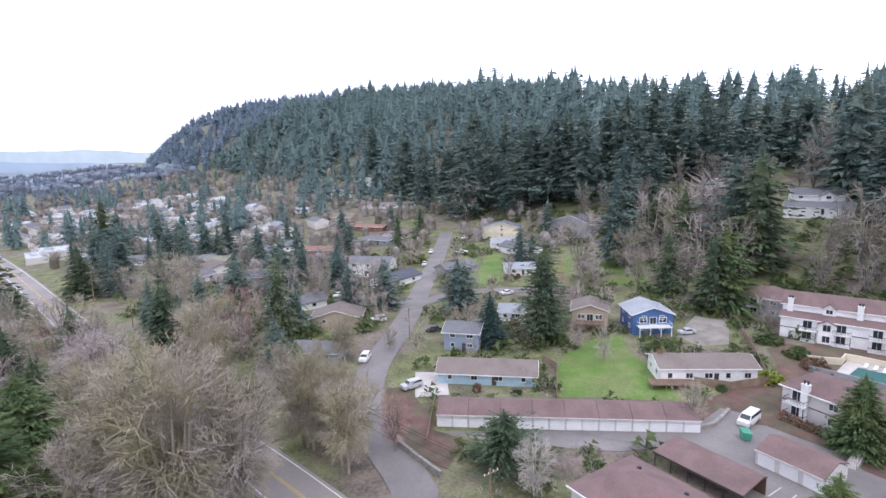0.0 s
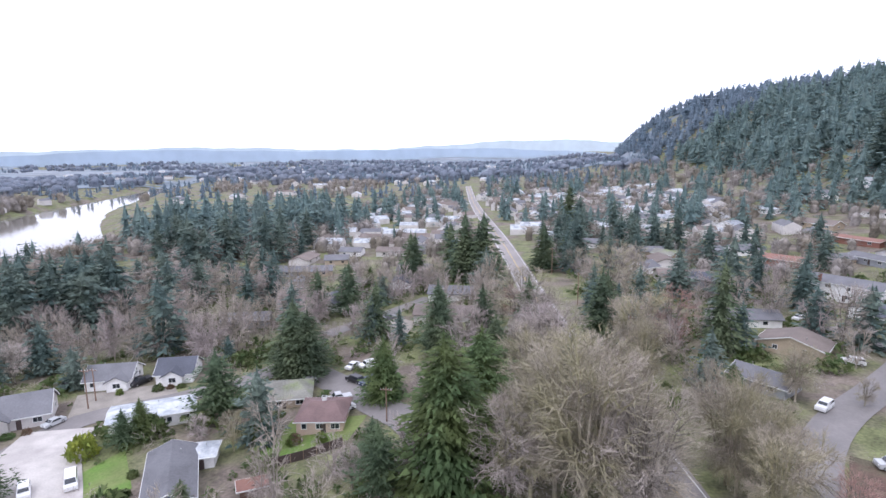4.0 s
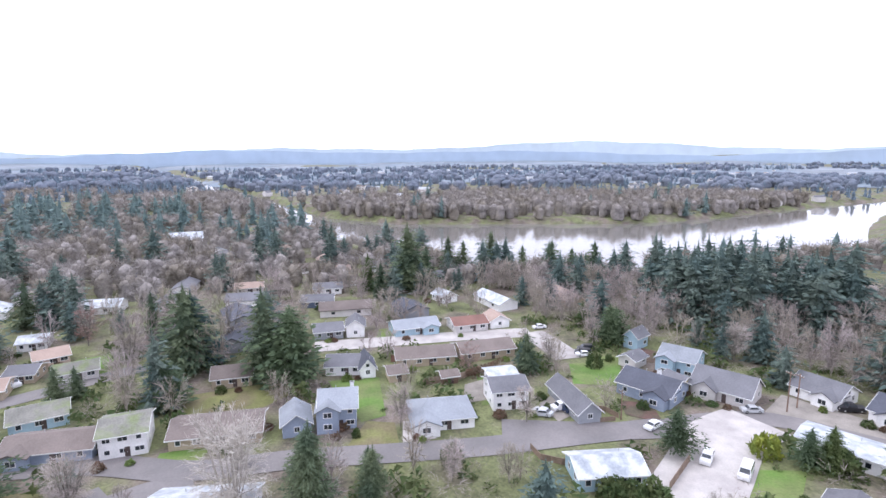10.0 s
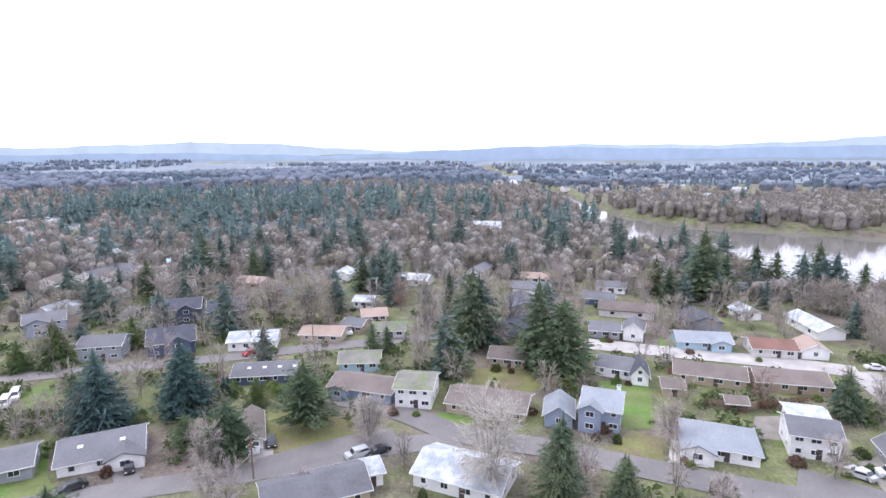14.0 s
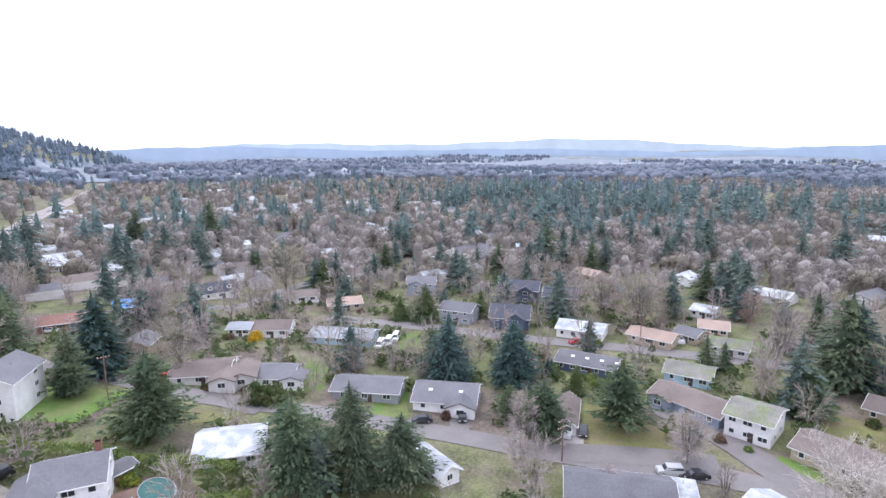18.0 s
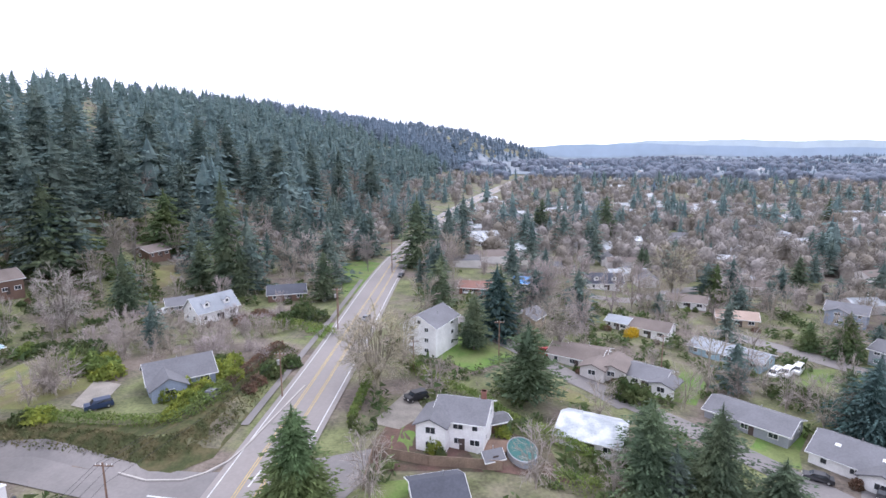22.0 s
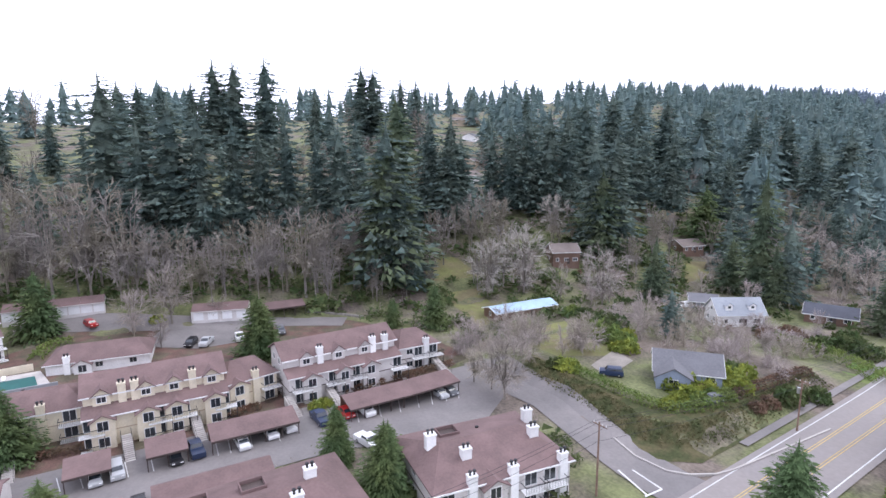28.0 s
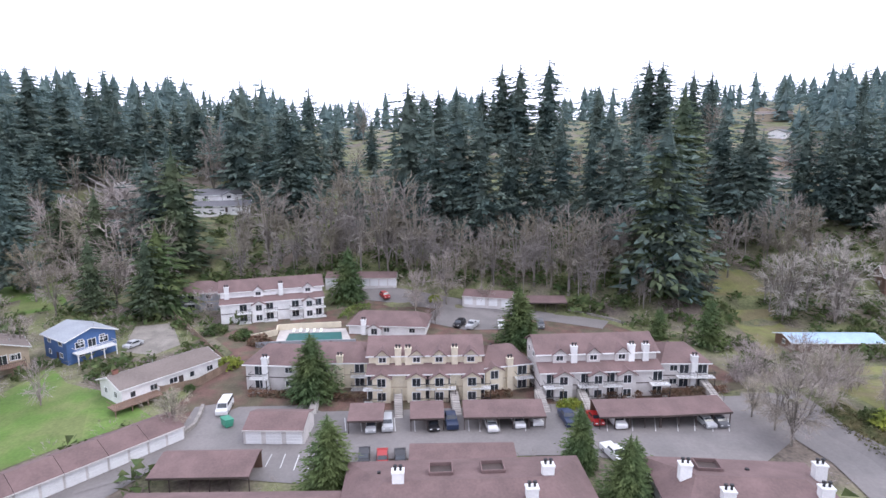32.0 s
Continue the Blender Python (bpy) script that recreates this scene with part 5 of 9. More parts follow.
def lounger(x, y, turn):
    ob = thing("sun_lounger", "white plastic sun lounger beside the pool", "lounger", pose(x, y, hgt(x, y) + 0.1, 0, 0, turn), "pool loungers")
    part("seat", cached("lseat", lambda: Shape().box(-0.32, 0.32, -0.9, 0.35, 0.3, 0.36).mesh("seat", M["trim"])), None, ob)
    part("backrest", cached("lback", lambda: Shape().slab([(-0.32, 0.35, 0.36), (0.32, 0.35, 0.36), (0.32, 0.95, 0.75), (-0.32, 0.95, 0.75)], 0.06).mesh("backrest", M["trim"])), None, ob)
    for sx in (-0.28, 0.28):
        for sy in (-0.8, 0.3):
            part("leg", cached("lleg", lambda: Shape().box(-0.03, 0.03, -0.03, 0.03, 0, 0.3).mesh("leg", M["trim"])), None, ob, at=pose(sx, sy, 0))
    return ob


def garden_wall(pts, height, thick, key, label):
    """A plain wall along a line, stepping with the ground."""
    s = Shape()
    line = smooth_line(pts, 3.0)
    for a, b in zip(line, line[1:]):
        d = (b - a).normalized()
        n = Vector((-d.y, d.x)) * thick / 2
        za, zb = hgt(*a), hgt(*b)
        c = [a - n, b - n, b + n, a + n]
        zz = [za, zb, zb, za]
        s.add([(p.x, p.y, z - 1) for p, z in zip(c, zz)] + [(p.x, p.y, z + height) for p, z in zip(c, zz)], [(0, 3, 2, 1), (4, 5, 6, 7), (0, 1, 5, 4), (1, 2, 6, 5), (2, 3, 7, 6), (3, 0, 4, 7)])
    return tagged(new("garden_wall", s.mesh("garden_wall", M[key])), label, "wall", kind="structure")

# ---------------------------------------------------------------- roads, lawns, buildings and trees
HIGHWAY = [(-75, 900), (-40, 560), (-4, 285), (10, 165), (26, 60), (30.5, 0), (31, -78), (31, -122), (32, -230), (22, -370), (1, -520), (-45, -800), (-110, -1200)]
NORTH, SOUTH = HIGHWAY[:5] + [(28.5, 24)], [(28.5, 24)] + HIGHWAY[5:]
lane("highway", NORTH, 9.0, "highway", "worn grey two-lane highway with a yellow centre line", lift=0.16)
lane("highway", SOUTH, 12.5, "highway", "worn grey highway with a yellow centre line and turning lane", lift=0.17)
surface("highway_taper", [(22.2, 24.2), (34.8, 23.8), (32.0, 46.0), (23.2, 46.0)], "highway", "worn asphalt where the highway widens", "road", lift=0.165)
for line, reach in ((NORTH, 3.8), (SOUTH, 5.2)):
    for off in (-reach, reach):
        setting("white_line", ribbon(line, 0.2, 0.21, off), M["white_line"], "white edge line painted on the highway", "road marking")
for off in (-1.75, -1.35, 1.35, 1.75):
    setting("yellow_line", ribbon(SOUTH[:5], 0.12, 0.21, off), M["yellow_line"], "yellow turning lane line painted on the highway", "road marking")
for line in (NORTH, SOUTH[4:]):
    for off in (-0.16, 0.16):
        setting("yellow_line", ribbon(line, 0.14, 0.21, off), M["yellow_line"], "double yellow centre line painted on the highway", "road marking")
lane("hill_road", [(33.0, 42.0), (39.8, 47.8), (42.6, 59.1), (46.2, 71.7), (52.7, 84.0), (62.6, 96.2), (77.0, 109.8), (92.7, 125.7), (116.4, 151.1), (140.9, 176.5), (164.9, 202.6), (181.6, 221.1)], 7.0, "asphalt", "narrow grey road climbing past houses")
lane("side_street", [(89.8, 152.1), (93.2, 139.0), (95.5, 129.9), (110.8, 131.0), (124.0, 125.5), (135.6, 115.1)], 6.0, "asphalt", "grey side street at the junction", lift=0.16)
lane("access_road", [(27.2, -70.9), (35.6, -69.1), (45.2, -69.1), (57.1, -71.6), (69.0, -74.2), (75.5, -73.7), (92.7, -75.5)], 9.0, "asphalt", "grey access road into the apartments", lift=0.15)
lane("parking_lane", [(75.7, 46.4), (80.0, 38.6), (83.8, 28.5), (84.5, 17.3), (82.8, 0.9), (81.2, -15.5), (79.8, -31.9), (76.1, -45.5), (73.4, -59.7)], 9.5, "asphalt", "asphalt parking lane between carports", lift=0.12)
surface("parking_lot", [(76.0, 27.4), (85.9, 31.8), (99.0, 32.1), (100.1, 27.4), (86.2, 19.5), (77.6, 15.0)], "asphalt", "asphalt turning area by the garages", "pavement", lift=0.1)
lane("upper_lane", [(173.7, 13.1), (169.0, -2.8), (160.0, -20.6), (151.6, -36.4), (145.3, -50.2), (137.3, -62.1)], 7.5, "asphalt", "upper parking lane below the forest")
surface("upper_lot", [(146.4, -12.4), (163.5, -21.2), (156.2, -37.6), (137.1, -34.2), (137.8, -23.7)], "asphalt", "asphalt parking bays by the pool house", "pavement", lift=0.1)
lane("river_street", [(-100.5, 31.9), (-95.8, 47.7), (-92.8, 61.7), (-93.6, 76.1), (-91.0, 90.2), (-76.9, 102.1), (-64.8, 113.1), (-59.5, 122.7)], 7.0, "asphalt", "grey neighbourhood street")
lane("west_street", [(-93.6, 65.2), (-93.9, 45.9), (-94.1, 26.5), (-96.0, 6.2), (-97.9, -10.2), (-98.2, -28.6), (-103.9, -45.1), (-105.8, -61.5)], 7.0, "asphalt", "grey neighbourhood street", lift=0.15)
lane("bend_street", [(-93.7, -41.0), (-88.3, -47.7), (-80.5, -55.4), (-75.1, -60.1)], 6.5, "asphalt", "grey street past a dry lawn", lift=0.17)
lane("south_street", [(-24.2, -118.3), (-31.7, -111.4), (-45.1, -98.6), (-59.9, -80.2), (-75.1, -58.7), (-89.9, -39.8), (-95.3, -27.5)], 6.5, "asphalt", "grey neighbourhood street", lift=0.13)
lane("oak_street", [(6.4, -158.4), (-8.8, -138.5), (-19.9, -124.1), (-29.0, -113.1), (-33.5, -106.8)], 6.0, "asphalt", "grey street between lawns")
lane("far_street", [(-45.1, -198.5), (-57.3, -195.9), (-76.1, -211.2), (-93.6, -219.7)], 6.5, "asphalt", "grey street")
lane("far_street", [(-76.3, -166.6), (-96.8, -138.0), (-115.4, -107.9), (-133.6, -83.2), (-153.9, -52.3)], 6.5, "asphalt", "grey street", lift=0.15)
lane("white_street", [(-159.9, -7.1), (-160.1, 15.5), (-160.2, 40.3), (-158.4, 60.3)], 9.0, "concrete", "pale concrete street", lift=0.15)
lane("white_street", [(-158.4, 60.3), (-147.1, 62.0), (-133.8, 62.9)], 9.0, "concrete", "pale concrete street", lift=0.17)
lane("court", [(-91.1, 86.3), (-87.0, 74.9), (-77.7, 63.6), (-69.2, 53.5)], 15.0, "concrete", "pale concrete court with parked vehicles", lift=0.17)
lane("pine_street", [(-49.4, 118.1), (-38.2, 107.8), (-27.2, 97.0), (-20.0, 90.5), (-14.5, 83.5)], 8.0, "asphalt", "grey street under firs")
lane("pine_street", [(-56.4, 148.7), (-49.0, 159.7), (-38.1, 173.8), (-29.5, 185.7)], 7.0, "asphalt", "grey street towards the highway")
lane("pine_street", [(-76.2, 103.6), (-64.8, 113.1), (-55.3, 120.8), (-49.4, 118.1)], 6.0, "asphalt", "grey street under firs", lift=0.17)
surface("driveway", [(-107.7, 12.0), (-107.0, 18.7), (-99.0, 17.6), (-99.1, 10.8)], "concrete", "pale concrete driveway", "driveway", lift=0.18)
surface("driveway", [(-76.8, -66.3), (-83.3, -70.2), (-87.3, -68.2), (-83.1, -63.2)], "concrete", "pale concrete driveway", "driveway", lift=0.12)
surface("gravel_yard", [(-45.1, 152.7), (-40.0, 166.6), (-28.9, 155.1), (-30.6, 141.2), (-39.9, 140.9)], "gravel", "pale gravel yard", "yard", lift=0.1)
surface("terrace", [(65.6, 84.7), (70.8, 80.0), (64.2, 70.6), (58.1, 74.0)], "concrete", "pale patio beside the house", "patio", lift=0.1)
surface("parking_pad", [(128.5, 58.1), (146.8, 62.6), (148.5, 54.0), (131.9, 46.1), (125.7, 49.9)], "gravel", "gravel drive behind the houses", "driveway", lift=0.08)
surface("lawn", [(90.6, 64.8), (99.7, 70.0), (115.7, 65.2), (97.4, 48.4), (92.6, 44.1), (79.8, 55.5)], "lawn", "bright green wet lawn", "lawn")
surface("lawn", [(103.7, 52.6), (95.3, 43.3), (89.3, 47.0)], "lawn", "bright green wet lawn", "lawn")
surface("lawn", [(148.2, 167.5), (168.5, 163.3), (136.3, 128.9), (120.2, 135.7)], "lawn", "bright green wet lawn", "lawn")
surface("lawn", [(191.1, 150.0), (197.6, 121.9), (181.4, 100.8), (156.4, 117.6)], "lawn", "bright green wet lawn", "lawn")
surface("lawn", [(149.7, 125.5), (184.1, 140.8), (146.5, 106.8), (137.5, 111.6)], "dull_lawn", "dull mossy winter lawn", "lawn")
surface("lawn", [(-75.5, 72.4), (-73.3, 80.7), (-63.1, 68.8), (-68.6, 63.8)], "lawn", "bright green wet lawn", "lawn")
surface("lawn", [(-45.4, 77.7), (-43.8, 92.1), (-28.2, 92.7), (-29.3, 82.9), (-40.8, 75.8)], "lawn", "bright green wet lawn", "lawn")
surface("lawn", [(-130.5, 60.9), (-129.4, 73.2), (-114.5, 66.3), (-117.8, 56.2)], "lawn", "bright green wet lawn", "lawn")
surface("lawn", [(-25.2, 207.0), (-12.1, 209.2), (-12.0, 186.5), (-24.0, 185.7)], "lawn", "bright green wet lawn", "lawn")
surface("lawn", [(-132.4, -37.7), (-136.4, -17.2), (-131.7, -7.8), (-122.2, -18.2), (-120.8, -34.6)], "dull_lawn", "dull mossy winter lawn", "lawn")
surface("lawn", [(-133.7, -3.5), (-133.0, 9.4), (-111.4, 8.8), (-109.7, 3.3)], "lawn", "bright green wet lawn", "lawn")
surface("lawn", [(-109.9, 4.5), (-107.8, 10.3), (-98.8, 10.1), (-97.7, -1.3)], "dull_lawn", "dull mossy winter lawn", "lawn")
surface("lawn", [(-130.1, 34.5), (-127.1, 37.0), (-111.3, 35.2), (-111.0, 30.6)], "lawn", "bright green wet lawn", "lawn")
surface("lawn", [(-94.6, -72.0), (-98.3, -60.0), (-93.7, -41.0), (-81.4, -56.0), (-80.7, -62.0)], "dull_lawn", "dull mossy winter lawn", "lawn")
surface("lawn", [(-106.1, -35.7), (-107.2, -26.0), (-100.6, -28.0), (-102.2, -35.7)], "lawn", "bright green wet lawn", "lawn")
surface("lawn", [(-134.3, 69.5), (-131.8, 77.3), (-116.4, 68.0), (-118.3, 62.0)], "lawn", "bright green wet lawn", "lawn")
surface("lawn", [(-164.1, -72.8), (-167.9, -62.6), (-149.6, -57.0), (-146.3, -65.3)], "lawn", "bright green wet lawn", "lawn")
surface("lawn", [(-173.1, 13.6), (-173.9, 20.9), (-162.6, 18.0), (-161.8, 11.1)], "lawn", "bright green wet lawn", "lawn")
surface("lawn", [(-49.7, -129.6), (-57.8, -126.2), (-49.4, -111.8), (-44.1, -115.2)], "lawn", "bright green wet lawn", "lawn")
surface("lawn", [(-67.9, -109.2), (-70.3, -106.0), (-59.3, -92.1), (-52.1, -94.6), (-60.2, -103.9)], "lawn", "bright green wet lawn", "lawn")
surface("lawn", [(-85.5, -135.7), (-93.6, -136.3), (-87.4, -125.1), (-76.1, -124.1)], "lawn", "bright green wet lawn", "lawn")
surface("lawn", [(6.8, -140.2), (0.1, -137.7), (-12.6, -126.4), (0.7, -116.8), (7.0, -122.2)], "lawn", "bright green wet lawn", "lawn")
surface("lawn", [(-18.2, -114.8), (-24.5, -110.3), (-28.0, -104.9), (-16.6, -106.0)], "dull_lawn", "dull mossy winter lawn", "lawn")
surface("lawn", [(-49.5, -127.5), (-56.8, -125.5), (-49.2, -111.8), (-41.2, -113.6)], "lawn", "bright green wet lawn", "lawn")
surface("lawn", [(-57.0, -100.8), (-63.9, -99.8), (-58.8, -89.3), (-50.8, -92.0)], "lawn", "bright green wet lawn", "lawn")
surface("lawn", [(11.0, -89.6), (7.1, -89.7), (6.2, -81.3), (11.3, -83.6)], "lawn", "bright green wet lawn", "lawn")
surface("lawn", [(55.3, -227.5), (47.4, -236.3), (30.8, -227.3), (31.5, -193.6), (41.7, -175.5)], "lawn", "bright green wet lawn", "lawn")
surface("lawn", [(93.8, -87.2), (96.2, -102.3), (81.1, -106.1), (73.7, -97.9), (80.5, -87.5)], "dull_lawn", "dull mossy winter lawn", "lawn")
surface("lawn", [(134.2, -102.8), (123.0, -111.4), (112.1, -95.0), (121.9, -92.6)], "dull_lawn", "dull mossy winter lawn", "lawn")
surface("lawn", [(44.3, -143.6), (32.8, -151.4), (32.8, -131.1), (42.9, -133.8)], "lawn", "bright green wet lawn", "lawn")
surface("lawn", [(112.0, -263.7), (102.0, -278.5), (88.3, -233.3), (101.0, -237.1)], "lawn", "bright green wet lawn", "lawn")
surface("lawn", [(46.2, -222.1), (33.8, -236.5), (33.1, -190.1), (42.0, -192.3)], "lawn", "bright green wet lawn", "lawn")
surface("lawn", [(5.6, -137.3), (-3.0, -132.1), (-9.4, -123.8), (-1.8, -115.5), (6.0, -121.1)], "lawn", "bright green wet lawn", "lawn")
surface("lawn", [(120.6, -196.9), (115.6, -210.8), (101.7, -189.1), (111.1, -180.6)], "dull_lawn", "dull mossy winter lawn", "lawn")
surface("lawn", [(12.6, -85.3), (8.6, -88.3), (6.3, -80.7), (11.5, -78.5)], "lawn", "bright green wet lawn", "lawn")
surface("lawn", [(14.6, -71.8), (7.7, -73.4), (7.9, -69.1), (13.3, -67.7)], "lawn", "bright green wet lawn", "lawn")
surface("lawn", [(-53.8, -131.5), (-59.2, -130.6), (-51.9, -117.3), (-43.3, -113.8)], "lawn", "bright green wet lawn", "lawn")
surface("lawn", [(160.4, -101.7), (155.6, -114.2), (142.8, -114.5), (147.1, -96.7)], "dull_lawn", "dull mossy winter lawn", "lawn")
surface("lawn", [(139.7, -98.3), (137.5, -110.4), (115.0, -103.2), (111.6, -90.2)], "dull_lawn", "dull mossy winter lawn", "lawn")
surface("lawn", [(104.0, -101.8), (101.5, -123.7), (80.9, -106.1), (82.7, -90.7), (96.6, -96.9)], "dull_lawn", "dull mossy winter lawn", "lawn")
surface("lawn", [(159.5, -101.5), (157.3, -113.3), (150.0, -113.9), (144.3, -101.6)], "dull_lawn", "dull mossy winter lawn", "lawn")
surface("lawn", [(179.7, 110.1), (192.5, 105.2), (165.2, 89.2), (158.2, 98.8)], "lawn", "bright green wet lawn", "lawn")
surface("lawn", [(107.9, 71.3), (121.3, 69.5), (112.0, 61.1), (105.8, 48.6), (95.8, 38.3), (87.6, 48.2), (81.9, 54.8)], "lawn", "bright green wet lawn", "lawn")
surface("yard", [(88.0, 34.0), (98.0, 36.0), (128.0, 32.0), (152.0, 22.0), (166.0, 0.0), (156.0, -38.0), (138.0, -64.0), (116.0, -74.0), (96.0, -76.0), (90.0, -50.0), (92.0, -10.0)], "bark_dust", "dark bark mulch between the apartment buildings", "yard", lift=0.03)
surface("parking_lot", [(69.0, -58.0), (75.0, -40.0), (77.0, -15.0), (79.0, 10.0), (80.0, 32.0), (91.0, 32.0), (95.0, 12.0), (93.5, -10.0), (92.5, -40.0), (92.5, -72.0), (78.0, -72.0)], "asphalt", "asphalt parking court under the carports", "pavement", lift=0.07)
surface("parking_lot", [(91.7, 32.0), (98.3, 23.9), (97.6, 11.4), (84.4, -1.5), (73.2, -4.6), (70.1, -1.5), (76.0, 22.9), (83.7, 29.0)], "asphalt", "asphalt forecourt between garages and carports", "pavement", lift=0.09)
surface("parking_lot", [(53.3, 60.2), (71.6, 45.4), (89.2, 31.4), (99.0, 29.5), (90.6, 24.7), (72.2, 35.6), (65.8, 42.6), (58.0, 51.9)], "asphalt", "asphalt forecourt in front of the long garage row", "pavement", lift=0.08)
surface("planting_bed", [(55.9, 81.8), (60.6, 79.3), (53.1, 60.8), (55.4, 54.5), (47.1, 49.6), (45.5, 56.5), (47.8, 67.0)], "bark_dust", "bare brown slope above the road", "planting bed", lift=0.05)
surface("planting_bed", [(54.2, 72.3), (59.7, 70.3), (50.0, 56.6), (50.0, 61.4)], "bark_dust", "brown bark mulch bed", "planting bed")
surface("planting_bed", [(95.4, 33.8), (120.8, 32.5), (117.2, 26.7), (103.5, 25.7), (99.5, 31.8)], "bark_dust", "brown bark mulch bed", "planting bed")
surface("planting_bed", [(120.5, 28.7), (135.6, 39.2), (153.2, 29.0), (152.3, 10.1), (130.5, 24.6)], "bark_dust", "brown bark mulch bed", "planting bed")
surface("planting_bed", [(16.1, -80.9), (13.1, -91.5), (6.8, -95.2), (0.6, -85.0), (-3.1, -76.7), (14.0, -74.9)], "bark_dust", "brown bark mulch bed", "planting bed")
surface("planting_bed", [(-2.3, -82.7), (-6.3, -90.3), (-14.3, -87.6), (-16.4, -76.3), (-4.9, -77.1)], "bark_dust", "brown bark mulch bed", "planting bed")
house(76.4, 72.2, -46.8, 20.9, 9.0, 2.6, wall="lightblue", roof="brown_roof", label="pale blue single-storey house with a long brown roof", win=4, rise=1.7)
house(85.3, 90.7, -52.5, 8.8, 8.5, 4.8, wall="bluegrey", roof="grey_roof", label="blue-grey two-storey house on the hill road", storeys=2, win=2, rise=1.6)
house(110.6, 98.8, -51.9, 7.1, 8.0, 2.7, wall="white", roof="bluegrey_roof", label="small white house with a pale roof behind firs", win=2)
gable_front(house(121.6, 79.7, -141.7, 9.5, 9.2, 3.6, wall="tan", roof="brown_roof", label="tan house with a tall wooden deck over the lawn", deck=None, win=2, rise=1.6, lift=1.6), 9.5, 9.2, 0.4, 3.0)
gable_front(house(128.9, 66.9, -128.3, 10.5, 10.4, 5.4, wall="blue", roof="bluegrey_roof", label="bright blue two-storey house with white-framed windows", storeys=2, win=2, rise=1.8), 10.5, 10.4, 2.4, 2.4, "trim", "trim")
house(110.5, 42.1, -40.9, 19.6, 8.5, 3.4, wall="white", roof="brown_roof", label="long white house with a wide dark deck", win=5, rise=1.4, deck=(-8, 9, 3, 0.9), stack=(-8.5, 0.5))
house(194.3, 190.1, -141.7, 10.0, 19.6, 5.2, wall="cream", roof="grey_roof", label="cream two-storey house with a broad front gable", storeys=2, win=2, rise=2.6)
house(178.5, 171.8, -31.4, 14.0, 7.0, 2.7, wall="white", roof="bluegrey_roof", label="low white garage in front of the yellow house", garage=2)
house(211.0, 156.0, -180.1, 10.0, 25.1, 5.2, wall="grey", roof="dark_roof", label="grey two-storey house with a steep gable below the forest", storeys=2, rise=3.4)
house(149.1, 134.1, -37.2, 11.2, 8.0, 2.8, wall="white", roof="bluegrey_roof", label="small white house with a pale roof on the green slope", win=2)
house(108.6, 181.8, -48.6, 23.2, 11.0, 5.6, wall="white", roof="grey_roof", label="large white modern house with tall chimneys", storeys=2, win=4, stack=(-5.5, -5.4), rise=1.6)
house(113.6, 232.2, -42.3, 21.2, 9.0, 3.2, wall="brick", roof="red_roof", label="brown brick house with a red-brown roof", rise=1.3)
house(70.5, 132.0, -126.4, 10.0, 14.5, 2.7, wall="tan", roof="brown_roof", label="tan house with a brown gable roof by the hill road", rise=2.2)
house(53.8, 108.7, -46.8, 11.4, 8.0, 2.6, wall="grey", roof="grey_roof", label="low grey-roofed house behind bare trees", win=2)
house(159.9, 268.7, -63.7, 25.8, 8.0, 2.7, wall="brick", roof="red_roof", label="low brown house on the upper slope", rise=0.9)
house(212.4, 325.3, -51.9, 34.2, 8.0, 2.8, wall="white", roof="brown_roof", label="long white house on the upper slope", rise=1.2, win=4)
house(258.2, 425.4, -90.2, 34.5, 9.0, 5.4, wall="white", roof="pale_roof", label="tall white house high on the slope", storeys=2, rise=0.8, win=2)
house(122.0, 317.3, -152.5, 8.0, 16.8, 4.2, wall="white", roof="bluegrey_roof", label="white cottage with steep blue-grey gables", rise=3)
house(212.1, 405.8, -157.0, 9.0, 19.5, 5.0, wall="white", roof="grey_roof", label="white house at the forest edge", rise=2.5, storeys=2)
house(165.6, 311.4, -61.4, 19.5, 9.0, 3.0, wall="tan", roof="brown_roof", label="brown house on the slope", rise=2)
house(165.2, 375.4, -69.7, 17.9, 8.0, 3.0, wall="white", roof="pale_roof", label="white house with a pale roof", rise=1)
house(155.9, 451.8, -76.2, 47.5, 9.0, 3.5, wall="white", roof="grey_roof", label="white house on the slope", rise=1.8, win=4)
house(97.6, 342.7, -139.0, 9.0, 16.2, 3.2, wall="cream", roof="tan_roof", label="cream house with a tan roof", rise=2.4)
house(115.3, 436.9, -68.0, 22.7, 8.0, 3.0, wall="white", roof="grey_roof", label="white house among trees", rise=1.8)
house(112.9, 491.2, -75.8, 41.3, 9.0, 2.8, wall="white", roof="grey_roof", label="low white house among trees", rise=1.4)
house(55.2, 345.6, -133.8, 9.0, 12.9, 3.0, wall="white", roof="pale_roof", label="white house with pale gable", rise=2)
house(40.2, 344.0, -44.3, 12.0, 8.0, 2.8, wall="white", roof="brown_roof", label="white house among firs", rise=1.5)
house(81.9, 394.4, -66.5, 34.9, 9.0, 2.8, wall="tan", roof="brown_roof", label="long brown-roofed house among bare trees", rise=1.3)
house(70.5, 251.9, -46.5, 10.3, 8.0, 2.8, wall="tan", roof="mossy_roof", label="mossy-roofed house behind bare trees", rise=1.5)
house(54.6, 224.0, -144.4, 8.0, 9.5, 2.8, wall="white", roof="grey_roof", label="white house half hidden by trees", rise=2)
house(71.4, 194.5, -37.4, 12.9, 9.0, 4.8, wall="grey", roof="dark_roof", label="dark grey house behind a fir", storeys=2)
house(145.0, 229.1, -71.0, 17.7, 9.0, 2.7, wall="grey", roof="grey_roof", label="long grey-roofed house among bare trees", rise=1.2)
